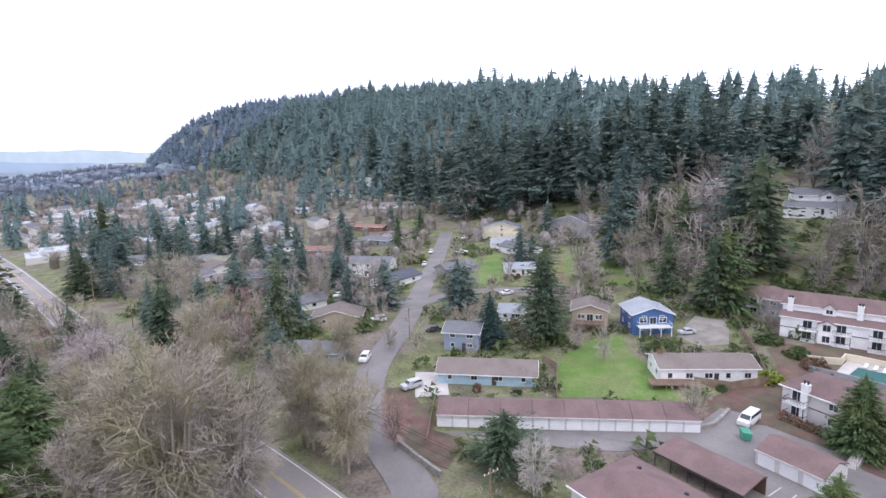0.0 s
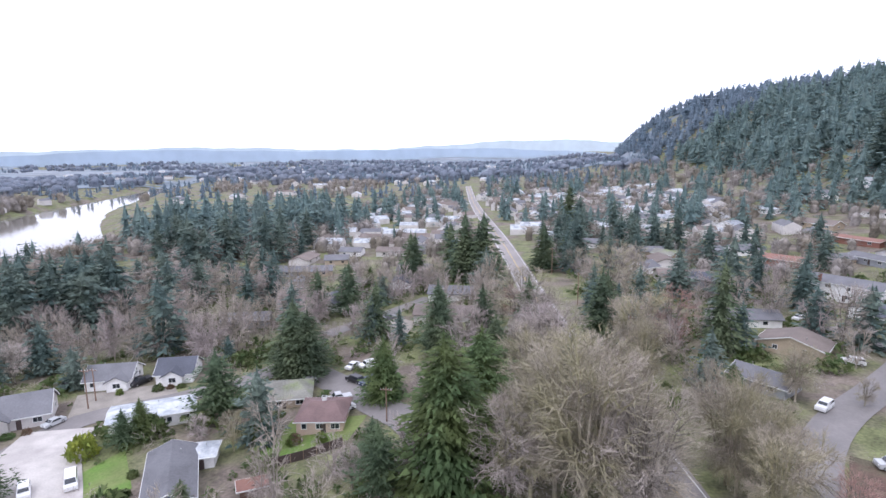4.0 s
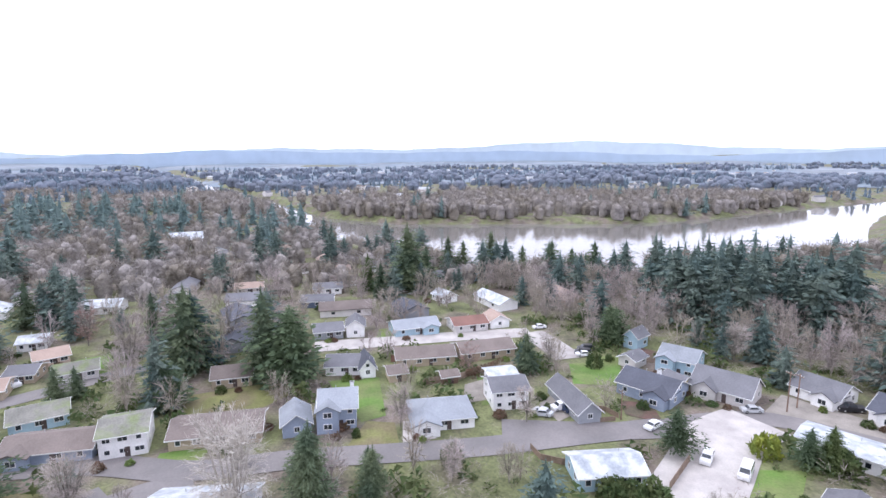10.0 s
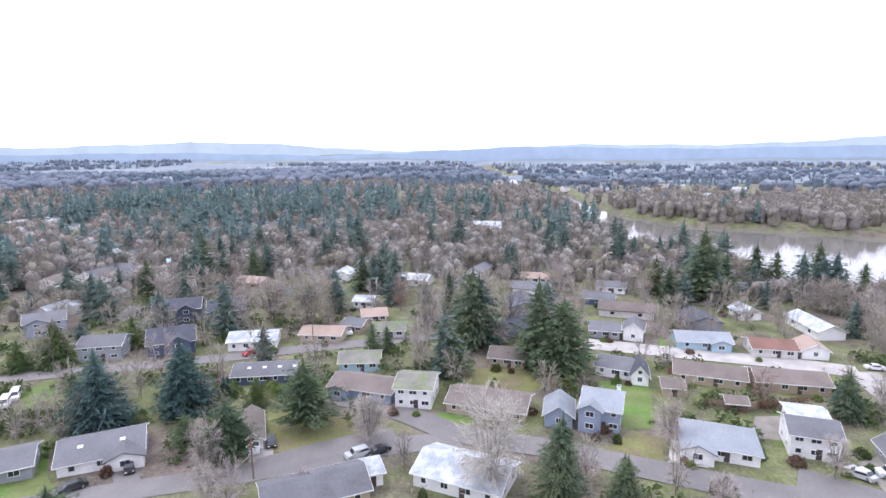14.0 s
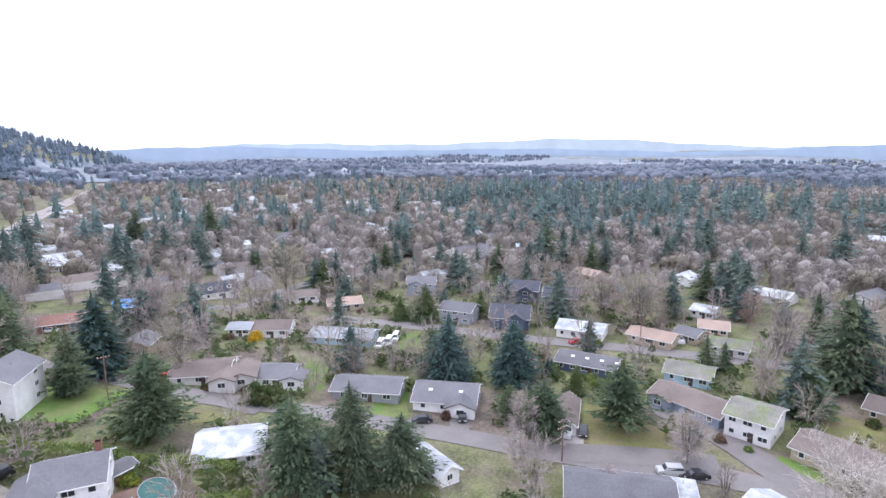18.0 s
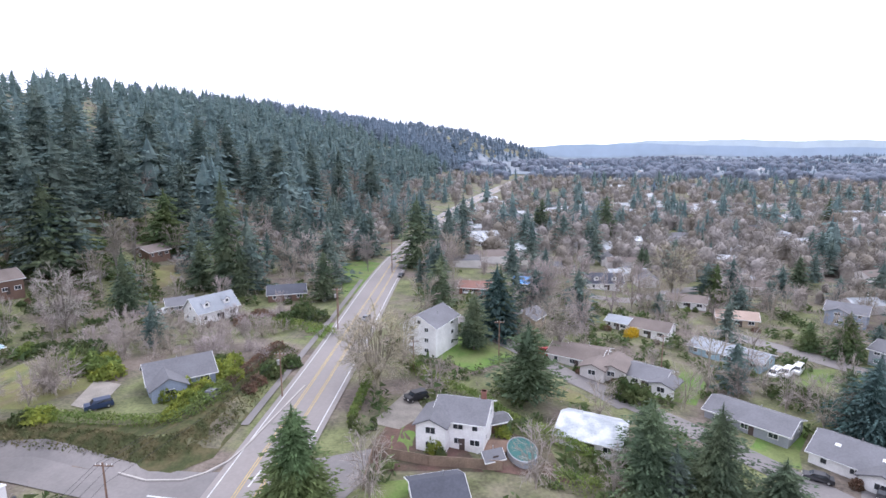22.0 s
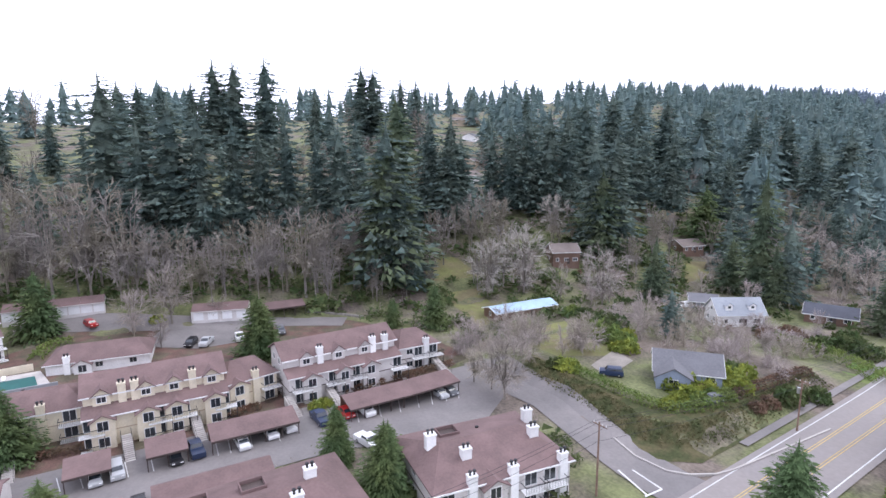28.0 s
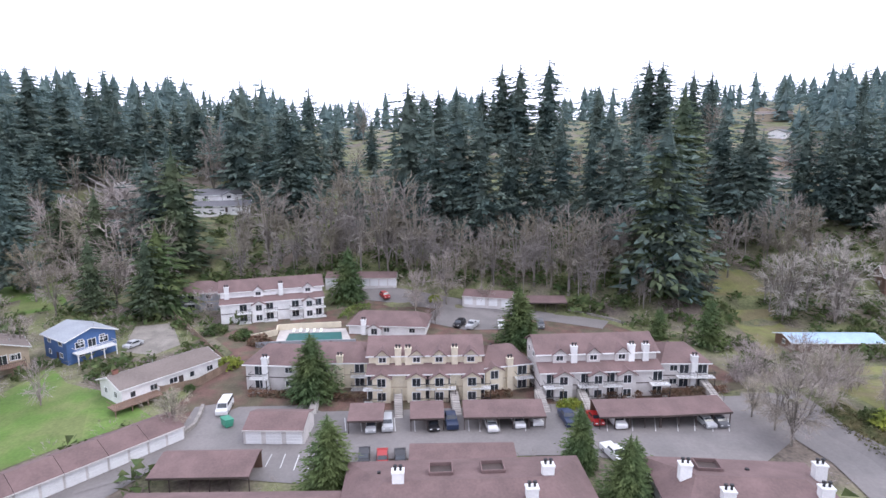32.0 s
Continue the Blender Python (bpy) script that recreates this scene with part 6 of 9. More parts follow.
house(14.3, 362.2, -52.2, 15.8, 9.0, 2.7, wall="tan", roof="grey_roof", label="low house by the highway", rise=1.3)
house(-55.7, 68.9, -59.5, 17.0, 7.4, 3.0, wall="bluegrey", roof="grey_roof", label="long grey-roofed house with a blue gable end", rise=1.5)
house(-54.9, 76.8, 18.6, 5.1, 5.0, 2.6, wall="white", roof="pale_roof", label="small outbuilding with a flat white patio roof", rise=0.25, win=0, name='outbuilding')
house(-36.6, 90.8, 8.5, 9.0, 10.0, 2.9, wall="pink", roof="mauve_roof", label="pale pink house with a mauve-brown hip roof on a lawn", rise=1.6, hip=2.5, stack=(0, 0.6))
house(-50.6, 101.8, 17.3, 13.3, 10.0, 2.7, wall="tan", roof="mossy_roof", label="house with a large mossy grey roof", rise=1.8, hip=3)
house(-74.9, 92.0, 29.9, 16.0, 8.0, 3.0, wall="white", roof="pale_roof", label="white house with a pale flat roof behind trees", rise=0.6, win=5)
house(-97.9, 109.8, 18.2, 10.3, 9.0, 2.8, wall="white", roof="grey_roof", label="white cottage with grey gables", rise=2.4, wing=(2.5, 4.5, 1.6))
house(-83.7, 115.0, 16.1, 8.6, 9.0, 2.8, wall="white", roof="dark_roof", label="white cottage with a dark gabled roof", rise=2.6, wing=(0, 4.5, 1.5))
house(-120.0, 87.8, 38.4, 9.1, 9.0, 4.6, wall="lightblue", roof="bluegrey_roof", label="light blue two-storey house with a gabled roof", storeys=2, rise=2.2, wing=(-2.5, 4.5, 1.5))
house(-139.2, 86.2, -60.4, 6.0, 4.4, 4.0, wall="lightblue", roof="grey_roof", label="small light blue house", rise=2)
house(-126.5, 77.6, -60.4, 6.0, 4.9, 2.6, wall="pale", roof="grey_roof", label="small white garage with a grey roof", rise=1.2, garage=1)
house(-108.2, 71.8, 31.8, 12.9, 10.0, 3.2, wall="bluegrey", roof="dark_roof", label="slate blue house with dark gabled roof and white trim", rise=2.4, wing=(3.5, 5, 2), stack=(1, 1))
house(-104.4, 88.8, 33.9, 12.9, 9.5, 3.0, wall="pale", roof="grey_roof", label="pale house with a steep grey gabled roof", rise=3.2, wing=(-3, 5, 1.5))
house(-110.4, 80.0, 16.1, 5.5, 6.0, 2.5, wall="yellow", roof="grey_roof", label="small yellow garage among bare trees", garage=1)
house(-106.2, 50.6, 1.0, 16.0, 5.2, 2.7, wall="grey", roof="grey_roof", label="grey craftsman cottage with a white-trimmed porch gable", rise=2.2)
house(-112.3, 36.6, 87.9, 8.1, 9.0, 4.6, wall="white", roof="grey_roof", label="white two-storey house with a stepped pale roof", storeys=2, rise=1.6)
house(-116.0, 36.5, 90.1, 6.4, 5.0, 6.0, wall="white", roof="pale_roof", label="white upper block with a flat pale roof", storeys=2, rise=0.5)
house(-79.8, 44.2, 82.9, 11.8, 8.0, 2.9, wall="lightblue", roof="pale_roof", label="light blue long house with a pale metal roof", rise=1.5, win=4)
house(-107.2, 20.2, 87.2, 12.9, 10.0, 2.7, wall="white", roof="bluegrey_roof", label="low white house with a blue-grey hip roof", rise=2.2, hip=4, wing=(-4, 5.5, 2.5))
house(-112.2, -1.3, 86.4, 7.6, 9.0, 5.0, wall="bluegrey", roof="bluegrey_roof", label="lavender-blue two-storey house with a front gable", storeys=2, rise=2.4, wing=(-2, 4.5, 1.5), stack=(3, 1))
house(-110.6, -10.2, 4.8, 8.0, 5.7, 3.0, wall="bluegrey", roof="bluegrey_roof", label="small lavender-blue garage with a gable", rise=2)
house(-111.3, -25.5, 89.4, 17.3, 10.0, 2.7, wall="tan", roof="brown_roof", label="long low house with a brown roof", rise=1.7, win=5)
house(-111.2, -42.8, 98.7, 8.3, 10.0, 4.8, wall="white", roof="mossy_roof", label="white two-storey house with a grey-green roof", storeys=2, rise=1.5)
house(-111.0, -55.5, 89.6, 15.8, 9.0, 2.7, wall="bluegrey", roof="brown_roof", label="low slate blue house with a brown roof", rise=1.6, wing=(-5, 5, 1.5), win=4)
house(-125.6, -64.6, 111.0, 10.4, 9.0, 2.7, wall="lightblue", roof="mossy_roof", label="pale blue house with a mossy grey roof", rise=1.6)
house(-110.9, -83.9, 114.4, 14.9, 9.0, 2.6, wall="navy", roof="grey_roof", label="long navy house with skylights in a grey roof", rise=1.5, win=5, sky=4)
house(-142.2, -85.2, 101.4, 12.5, 9.0, 2.7, wall="tan", roof="tan_roof", label="low house with a tan-pink roof", rise=1.2)
house(-130.5, -102.0, 116.3, 13.4, 10.0, 3.0, wall="white", roof="pale_roof", label="white house with a bright pale roof", rise=1.5, win=4)
house(-140.8, 1.4, 80.6, 9.4, 9.0, 2.7, wall="white", roof="grey_roof", label="white house with a grey roof by the pale street", rise=1.5)
house(-137.2, 6.5, 2.1, 8.0, 4.0, 2.8, wall="white", roof="dark_roof", label="white house with dark gable", rise=2.4)
house(-142.2, 22.9, 87.9, 15.8, 9.0, 2.7, wall="tan", roof="brown_roof", label="long brown-roofed house by the pale street", rise=1.6, win=4)
house(-143.3, 40.4, 95.0, 15.5, 9.0, 2.7, wall="tan", roof="brown_roof", label="brown house by the pale street", rise=1.6, win=4)
house(-169.1, 24.3, 98.4, 14.5, 9.0, 2.7, wall="lightblue", roof="bluegrey_roof", label="blue house with a grey-blue roof", rise=1.7, wing=(4, 5, 1.5))
house(-170.7, -3.0, 93.6, 8.7, 9.0, 2.7, wall="grey", roof="grey_roof", label="grey house among bare trees", rise=1.5)
house(-170.5, 5.7, -3.9, 8.0, 5.6, 3.8, wall="white", roof="grey_roof", label="white gabled house among bare trees", rise=2)
house(-168.3, 42.1, 95.7, 11.2, 9.0, 2.7, wall="pale", roof="red_roof", label="pale house with a brown-red roof", rise=1.5)
house(-169.4, 52.3, 3.9, 8.0, 6.6, 2.8, wall="white", roof="tan_roof", label="white house with a tan roof", rise=1.8)
house(-139.8, -27.0, 93.3, 9.3, 9.0, 2.7, wall="tan", roof="brown_roof", label="brown house behind tall firs", rise=1.6)
house(-131.9, 13.7, 94.0, 4.5, 6.0, 2.4, wall="tan", roof="brown_roof", label="small garden shed with a brown roof", rise=1, name='shed', win=1)
house(-126.4, 26.2, 95.6, 4.0, 4.0, 2.3, wall="brown", roof="brown_roof", label="small brown garden shed", rise=0.9, name='shed', win=1)
house(-153.0, -79.7, 91.9, 6.6, 8.0, 2.6, wall="tan", roof="grey_roof", label="grey-roofed house among bare trees", rise=1.3)
house(-165.0, -79.2, 118.5, 8.0, 9.0, 2.6, wall="pink", roof="tan_roof", label="house with a tan roof", rise=1.4)
house(-180.4, -89.7, 100.4, 7.3, 9.0, 2.7, wall="white", roof="pale_roof", label="white house with a bright roof", rise=1.2)
house(-151.5, -67.4, 108.8, 9.6, 8.0, 2.7, wall="pale", roof="mossy_roof", label="pale house with a grey-green roof", rise=1.5)
house(-208.1, -6.3, 85.0, 11.6, 9.0, 2.7, wall="navy", roof="grey_roof", label="long dark house among bare trees", rise=1.5)
house(-240.0, 4.4, 82.6, 11.0, 9.0, 2.7, wall="white", roof="brown_roof", label="white house with a brown roof", rise=1.5)
house(-236.9, -34.8, 94.7, 11.0, 9.0, 2.7, wall="pale", roof="tan_roof", label="pale house among trees", rise=1.5)
house(-227.6, -2.5, 88.6, 11.3, 9.0, 2.7, wall="white", roof="grey_roof", label="white house among trees", rise=1.5)
house(-271.0, -17.2, 94.6, 12.9, 9.0, 2.7, wall="white", roof="brown_roof", label="white house among trees", rise=1.5)
house(-287.3, -82.0, 83.8, 11.4, 9.0, 2.7, wall="white", roof="grey_roof", label="white house among trees", rise=1.5)
house(-239.5, 49.2, 107.9, 12.0, 9.0, 2.7, wall="pale", roof="grey_roof", label="pale house near the river", rise=1.5)
house(-203.4, 42.1, 20.0, 8.0, 6.6, 2.7, wall="white", roof="pale_roof", label="small white house among bare trees", rise=1.8)
house(-297.0, -145.0, 119.3, 11.0, 9.0, 3.0, wall="tan", roof="brown_roof", label="brown-roofed house in the woods", rise=1.8)
house(-367.4, -88.1, 102.0, 18.4, 14.0, 5.0, wall="white", roof="pale_roof", label="large white hall with a pale roof above the trees", rise=4, win=4)
house(-70.1, -90.9, 132.7, 13.6, 11.0, 2.7, wall="white", roof="grey_roof", label="grey-roofed house with a dark double garage", rise=2.2, wing=(4, 6, 2), win=3, sky=2)
house(-42.2, -121.9, 141.4, 9.5, 9.0, 2.7, wall="white", roof="grey_roof", label="white house with a slate grey roof", rise=1.5, wing=(5, 5, 1), win=4)
house(-30.3, -130.4, 155.7, 9.1, 10.0, 2.7, wall="pale", roof="brown_roof", label="brown-roofed house with a white garage wing", rise=1.8, wing=(7, 6, 4))
house(-57.8, -104.8, 135.4, 15.3, 9.0, 2.7, wall="grey", roof="grey_roof", label="low grey house with a dark roof", rise=1.5, win=3)
house(-70.4, -142.5, 132.6, 18.5, 9.0, 2.7, wall="lightblue", roof="bluegrey_roof", label="long blue-grey house among bare trees", rise=1.4, win=5)
house(-54.6, -159.5, 145.6, 11.9, 9.0, 2.8, wall="white", roof="brown_roof", label="white house with a brown roof", rise=1.7)
house(-46.6, -163.2, 144.1, 6.4, 7.0, 2.6, wall="white", roof="bluegrey_roof", label="white annexe with a pale roof", rise=1)
house(-119.7, -122.3, 130.3, 12.0, 10.0, 4.2, wall="navy", roof="dark_roof", label="new navy craftsman house with white trim", rise=3, wing=(2, 6, 2), storeys=2)
house(-148.9, -126.9, 125.7, 11.4, 10.0, 5.2, wall="navy", roof="dark_roof", label="new navy two-storey house with white trim", rise=2.6, wing=(-2, 5, 1.5), storeys=2, garage=2, garage_x=-2)
house(-144.6, -143.4, 125.1, 14.7, 9.0, 5.2, wall="navy", roof="dark_roof", label="new navy two-storey house with white gables", rise=2.6, wing=(3, 5, 1.5), storeys=2)
house(-122.0, -176.2, 140.5, 11.0, 9.0, 4.8, wall="bluegrey", roof="grey_roof", label="blue-grey two-storey house among bare trees", storeys=2, rise=2, wing=(-2, 5, 1))
house(-110.7, -137.4, 118.4, 10.9, 9.0, 4.5, wall="grey", roof="grey_roof", label="grey two-storey house behind conifers", storeys=2, rise=1.8)
house(-69.8, -45.3, 131.7, 16.3, 9.0, 2.8, wall="tan", roof="grey_roof", label="house with a long grey roof and side porch", rise=1.9, win=4)
house(-78.0, -39.4, 126.9, 4.0, 5.0, 2.6, wall="white", roof="pale_roof", label="white-roofed side porch among bare trees", rise=0.2, win=0, name='outbuilding')
house(-82.7, -23.0, 83.5, 15.5, 10.0, 2.8, wall="white", roof="pale_roof", label="white house with a pale mottled roof behind a birch", rise=1.8, win=4)
house(-84.6, -68.5, 36.9, 12.0, 4.0, 2.6, wall="pale", roof="brown_roof", label="narrow pale garage house with a brown roof", rise=1.5, garage=1)
house(-22.9, -90.7, 155.2, 10.7, 10.0, 2.7, wall="white", roof="pale_roof", label="white house with a pale mottled roof", rise=1.8, win=3)
house(-50.0, -68.9, 89.8, 10.0, 4.0, 2.6, wall="white", roof="pale_roof", label="white shed with a pale roof beside a big fir", rise=1.2)
house(-0.0, -87.0, 167.0, 8.5, 9.0, 5.2, wall="white", roof="grey_roof", label="white two-storey house with a slate grey roof above the pool", storeys=2, rise=2, wing=(-4, 5, 2.5), stack=(3, 2))
house(8.9, -129.0, 66.0, 12.0, 9.0, 7.6, wall="white", roof="grey_roof", label="tall white three-storey house beside the highway", storeys=3, rise=2.4, win=3)
house(-27.6, -129.6, 150.5, 12.5, 9.0, 2.7, wall="pale", roof="brown_roof", label="long house with a mauve-brown roof and white garage", rise=1.6, wing=(6, 5.5, 4))
house(-53.3, -215.7, -179.3, 13.7, 9.0, 3.0, wall="white", roof="dark_roof", label="white cottage with dark steep roof and dormers", rise=3, dormers=2)
house(-8.3, -284.6, 139.3, 20.1, 10.0, 3.0, wall="white", roof="pale_roof", label="white house with a pale roof", rise=1.8)
house(-34.4, -292.6, -170.2, 14.9, 9.0, 3.5, wall="navy", roof="dark_roof", label="dark blue house among bare trees", rise=1.5, storeys=1)
house(-18.1, -155.8, 59.4, 8.0, 7.2, 3.0, wall="tan", roof="grey_roof", label="grey-roofed house among trees", rise=1.6)
house(-2.5, -187.4, 171.5, 10.3, 9.0, 2.7, wall="brick", roof="red_roof", label="low house with a red-brown roof", rise=1.4)
house(-19.9, -200.1, 175.1, 5.6, 8.0, 2.7, wall="pale", roof="tarp", label="house with a blue tarpaulin over its roof", rise=1.5)
house(-78.0, -194.2, 156.7, 13.3, 9.0, 2.7, wall="white", roof="brown_roof", label="white house with a brown roof", rise=1.5)
house(-86.5, -174.8, 160.6, 11.8, 9.0, 2.7, wall="tan", roof="tan_roof", label="tan house among bare trees", rise=1.5)
house(-125.1, -271.0, 152.6, 10.7, 9.0, 2.7, wall="pale", roof="pale_roof", label="pale-roofed house in the woods", rise=1.4)
house(-168.5, -248.3, 168.3, 12.2, 9.0, 2.7, wall="pale", roof="dark_roof", label="dark-roofed house in the woods", rise=1.6)
house(-216.4, -218.3, 167.3, 13.1, 9.0, 2.7, wall="teal", roof="blue_roof", label="blue-roofed house in the woods", rise=1.6)
house(-183.7, -179.2, 153.8, 14.1, 9.0, 2.7, wall="white", roof="tan_roof", label="pale house with a tan roof", rise=1.5)
house(-308.2, -156.7, 163.4, 17.2, 9.0, 3, wall="tan", roof="brown_roof", label="brown-roofed house in the woods", rise=1.8)
house(-158.6, -211.4, 161.2, 12.9, 9.0, 2.7, wall="white", roof="brown_roof", label="white house in the woods", rise=1.5)
house(57.8, -100.5, -143.0, 12.0, 9.0, 2.8, wall="bluegrey", roof="grey_roof", label="blue-grey house with a slate grey gabled roof in shrubs", rise=2.6, wing=(-2.8, 6.0, 3.5))
house(75.3, -151.0, -123.8, 12.6, 8.0, 3.6, wall="white", roof="bluegrey_roof", label="white cottage with steep blue-grey roof and dormers", rise=3.6, dormers=2)
house(89.0, -158.3, -144.5, 7.4, 7.0, 2.6, wall="grey", roof="grey_roof", label="grey garage with a gable roof", rise=1.6)
house(60.3, -173.3, -160.8, 11.8, 9.0, 2.7, wall="brown", roof="dark_roof", label="dark brown house with a flat white carport roof", rise=2, win=3)
house(114.7, -107.5, -97.1, 20.6, 7.0, 2.6, wall="brown", roof="blue_roof", label="long low barn with a pale blue metal roof", rise=1.0, win=0, name='barn')
house(138.3, -149.0, -117.9, 9.8, 9.0, 4.5, wall="brown", roof="brown_roof", label="dark brown wooden house under the firs", rise=2.4)
house(126.2, -207.2, -107.4, 10.0, 9.0, 3, wall="brown", roof="brown_roof", label="brown house under the firs", rise=2)
house(3.6, -68.4, -163.3, 7.0, 7.0, 2.4, wall="white", roof="dark_roof", label="dark-roofed garage among bare trees", rise=1.6, win=1, name='outbuilding')
house(248.0, 68.8, -62.0, 17.5, 10.0, 5.0, wall="white", roof="grey_roof", label="white two-storey house high in the woods", storeys=2, rise=2.4, wing=(3, 5, 1.5))
house(383.3, -284.4, -109.6, 23.7, 10.0, 5, wall="tan", roof="brown_roof", label="brown house on the ridge", storeys=2, rise=2)
house(472.2, -46.4, -53.6, 28.8, 10.0, 5, wall="white", roof="grey_roof", label="pale house on the ridge", storeys=2, rise=2)
apartment(155.5, 28.8, -77.4, 27.1, 12.0, 3, "white", (-11.9, 2.2, ), (-3.8, 9.5, ), (-7.6, -0.8, 6.0, 12.2, ), label="white three-storey apartment block with brown roof and balconies", lift=0.0, hip=3.0, balconies=True)
apartment(164.2, 50.9, -80.0, 10.2, 11.0, 2, "grey", (), (), (-2.0, ), label="grey two-storey end of the apartment block with brown roof", lift=0.0, hip=3.0, balconies=True)
apartment(110.1, 17.6, -100.9, 11.6, 11.0, 2, "pale", (-1.7, ), (), (-2.9, ), label="pale two-storey apartment house with brown hip roof", lift=0.0, hip=3.0, balconies=True)
apartment(110.2, 6.0, -95.9, 13.3, 11.0, 2, "cream", (0.7, ), (), (-2.7, 4.7, ), label="cream two-storey apartment wing with brown roof", lift=0.0, hip=3.0, balconies=True)
apartment(103.3, -11.0, -94.4, 21.7, 12.0, 3, "cream", (-5.2, -3.3, 5.6, ), (-8.2, -1.7, 2.6, 8.7, ), (-9.8, 0.0, 3.9, 10.4, ), label="cream three-storey apartment block with chimneys and gabled windows", lift=0.0, hip=3.0, balconies=True)
apartment(105.2, -25.9, -82.0, 9.6, 11.0, 2, "cream", (0.5, ), (-2.9, ), (3.4, ), label="cream apartment end wing with brown hip roof", lift=0.0, hip=3.0, balconies=True)
apartment(100.7, -44.0, -92.1, 23.4, 12.0, 3, "pale", (-4.7, 6.6, 9.4, ), (-7.5, -0.9, 4.7, ), (-9.4, -2.8, 1.9, 11.2, ), label="pale grey three-storey apartment block with gabled windows", lift=0.0, hip=3.0, balconies=True)
apartment(102.5, -62.4, -95.9, 9.1, 11.0, 2, "pale", (1.6, ), (), (0.0, 3.6, ), label="pale apartment end wing with brown roof", lift=0.0, hip=3.0, balconies=True)
apartment(140.6, -4.4, -101.9, 19.7, 11.0, 1, "white", (-5.9, ), (-3.0, ), (), label="white pool house with a brown hip roof", lift=0.0, hip=3.0, balconies=True)
garage_row(73.2, 48.2, -43.5, 8, 2, 2.88, 6.2)
garage_row(87.4, 14.6, -97.2, 1, 3, 3.31, 6.2)
garage_row(176.3, 4.4, -96.8, 4, 2, 2.86, 6.2)
garage_row(157.9, -33.9, -110.9, 2, 2, 3.72, 6.2)
carport(88.5, 0.2, -93.3, 6.0, 5.8)
carport(88.0, -10.1, -93.2, 5.8, 5.8)
carport(86.9, -23.2, -94.7, 13.9, 5.8)
carport(84.7, -44.1, -93.2, 10.6, 5.8)
carport(84.4, -55.5, -90.1, 12.6, 5.8)
carport(152.0, -49.3, -98.1, 12.3, 5.8)
carport(75.3, 22.6, -94.7, 14.1, 6.5)
carport(72.9, -14.2, -94.8, 15.6, 6.0)
apartment(59.0, -13.1, -93.3, 30.0, 16.0, 2, "pale", (-9.0, 9.0, ), (), (-12.0, 0.0, 12.0, ), label="apartment block by the drive with a broad brown roof", lift=0.0, hip=5.0, balconies=True, tops=[(-8.5, 0.1), (9.7, 0.9), (7.0, -2.8)], wells=[(-3.3, 2.9), (3.2, 3.1)])
apartment(55.6, -46.6, -101.0, 20.1, 15.0, 2, "pale", (-5.0, 1.0, 8.7, ), (-2.0, ), (-8.1, 4.0, 7.0, ), label="pale apartment block near the access road with white chimneys", lift=0.0, hip=4.0, balconies=True, tops=[(-7.5, 0.4), (-3.9, -3.4), (9.3, 2.7), (7.2, -2.4)], wells=[(-3.9, 3.0)])
apartment(57.1, 16.0, -95.3, 25.5, 12.0, 2, "pale", (7.7, ), (), (-5.1, 5.1, ), label="apartment block with a broad brown roof", lift=0.0, hip=5.0, balconies=True)
tree("cedar", -4.6, 84.5, 21.0, 1.15)
tree("fir", -7.3, 135.5, 16.3)
tree("bare", 3.5, 104, 14.5, 1.25)
tree("bare", 7.0, 128, 17.0, 1.5)
tree("mossy_bare", 4.0, 148, 17.0, 1.5)
tree("bare", 10.0, 109, 17.0, 1.5)
tree("mossy_bare", 13.0, 92, 16.0, 1.4)
tree("bare", 7.0, 116, 15.5, 1.2)
tree("mossy_bare", 5.0, 95, 16.0, 1.2)
tree("bare", 9.0, 132, 13.5, 1.2)
tree("red_bare", 1.5, 146, 12.0, 1.2)
tree("bare", 12.5, 103, 13.0, 1.1)
tree("cedar", 0.1, 79.7, 10.0, 1.2)
tree("fir", -1.3, 208.1, 11.2)
tree("mossy_bare", 17.8, 64.7, 16.4, 1.2)
tree("mossy_bare", 22.1, 64.9, 17.8, 1.1)
tree("mossy_bare", 30.0, 60.1, 15.5)
tree("mossy_bare", 36.5, 65.4, 13.9)
tree("bare", 4.8, 76.2, 13.1, 1.2)
tree("mossy_bare", 18.5, 91.2, 15.1, 1.2)
tree("mossy_bare", 26.9, 103.1, 15.9)
tree("bare", 29.3, 126.5, 14.2)
tree("red_bare", 39.4, 128.0, 12.0)
tree("fir", 23.9, 131.3, 11.4, 0.8)
tree("spruce", 37.2, 130.0, 9.0)
tree("cedar", 41.7, 93.7, 11.3)
tree("mossy_bare", 56.7, 101.7, 11.3)
tree("mossy_bare", 32.8, 174.4, 19.9)
tree("bare", 101.5, 197.0, 12.1)
tree("bare", 74.1, 154.8, 13.5)
tree("bare", 128.7, 350.4, 11.4)
tree("bare", 154.6, 108.4, 12.3)
tree("mossy_bare", 170.8, 100.9, 18.6)
tree("fir", 208.4, 132.4, 22.6)
tree("fir", 201.6, 108.8, 25.1)
tree("pale_bare", 211.6, 240.0, 26.0)
tree("mossy_bare", 68.9, 100.7, 5.9)
tree("red_bare", 43.7, 59.2, 10.0)
tree("bare", 2.8, 121.1, 11.4)
tree("mossy_bare", 20.0, 107.8, 16.1)
tree("cedar", -53.2, 190.9, 13.7)
tree("mossy_bare", -0.9, 73.5, 12.5)
tree("mossy_bare", 14.8, 60.2, 10.6)
tree("mossy_bare", 8.4, 75.3, 19.9, 1.2)
tree("bare", 17.3, 80.8, 18.2, 1.2)
tree("mossy_bare", 57.4, 102.9, 11.2)
tree("mossy_bare", 42.3, 194.6, 17.8)
tree("mossy_bare", 7.1, 64.1, 22.0)
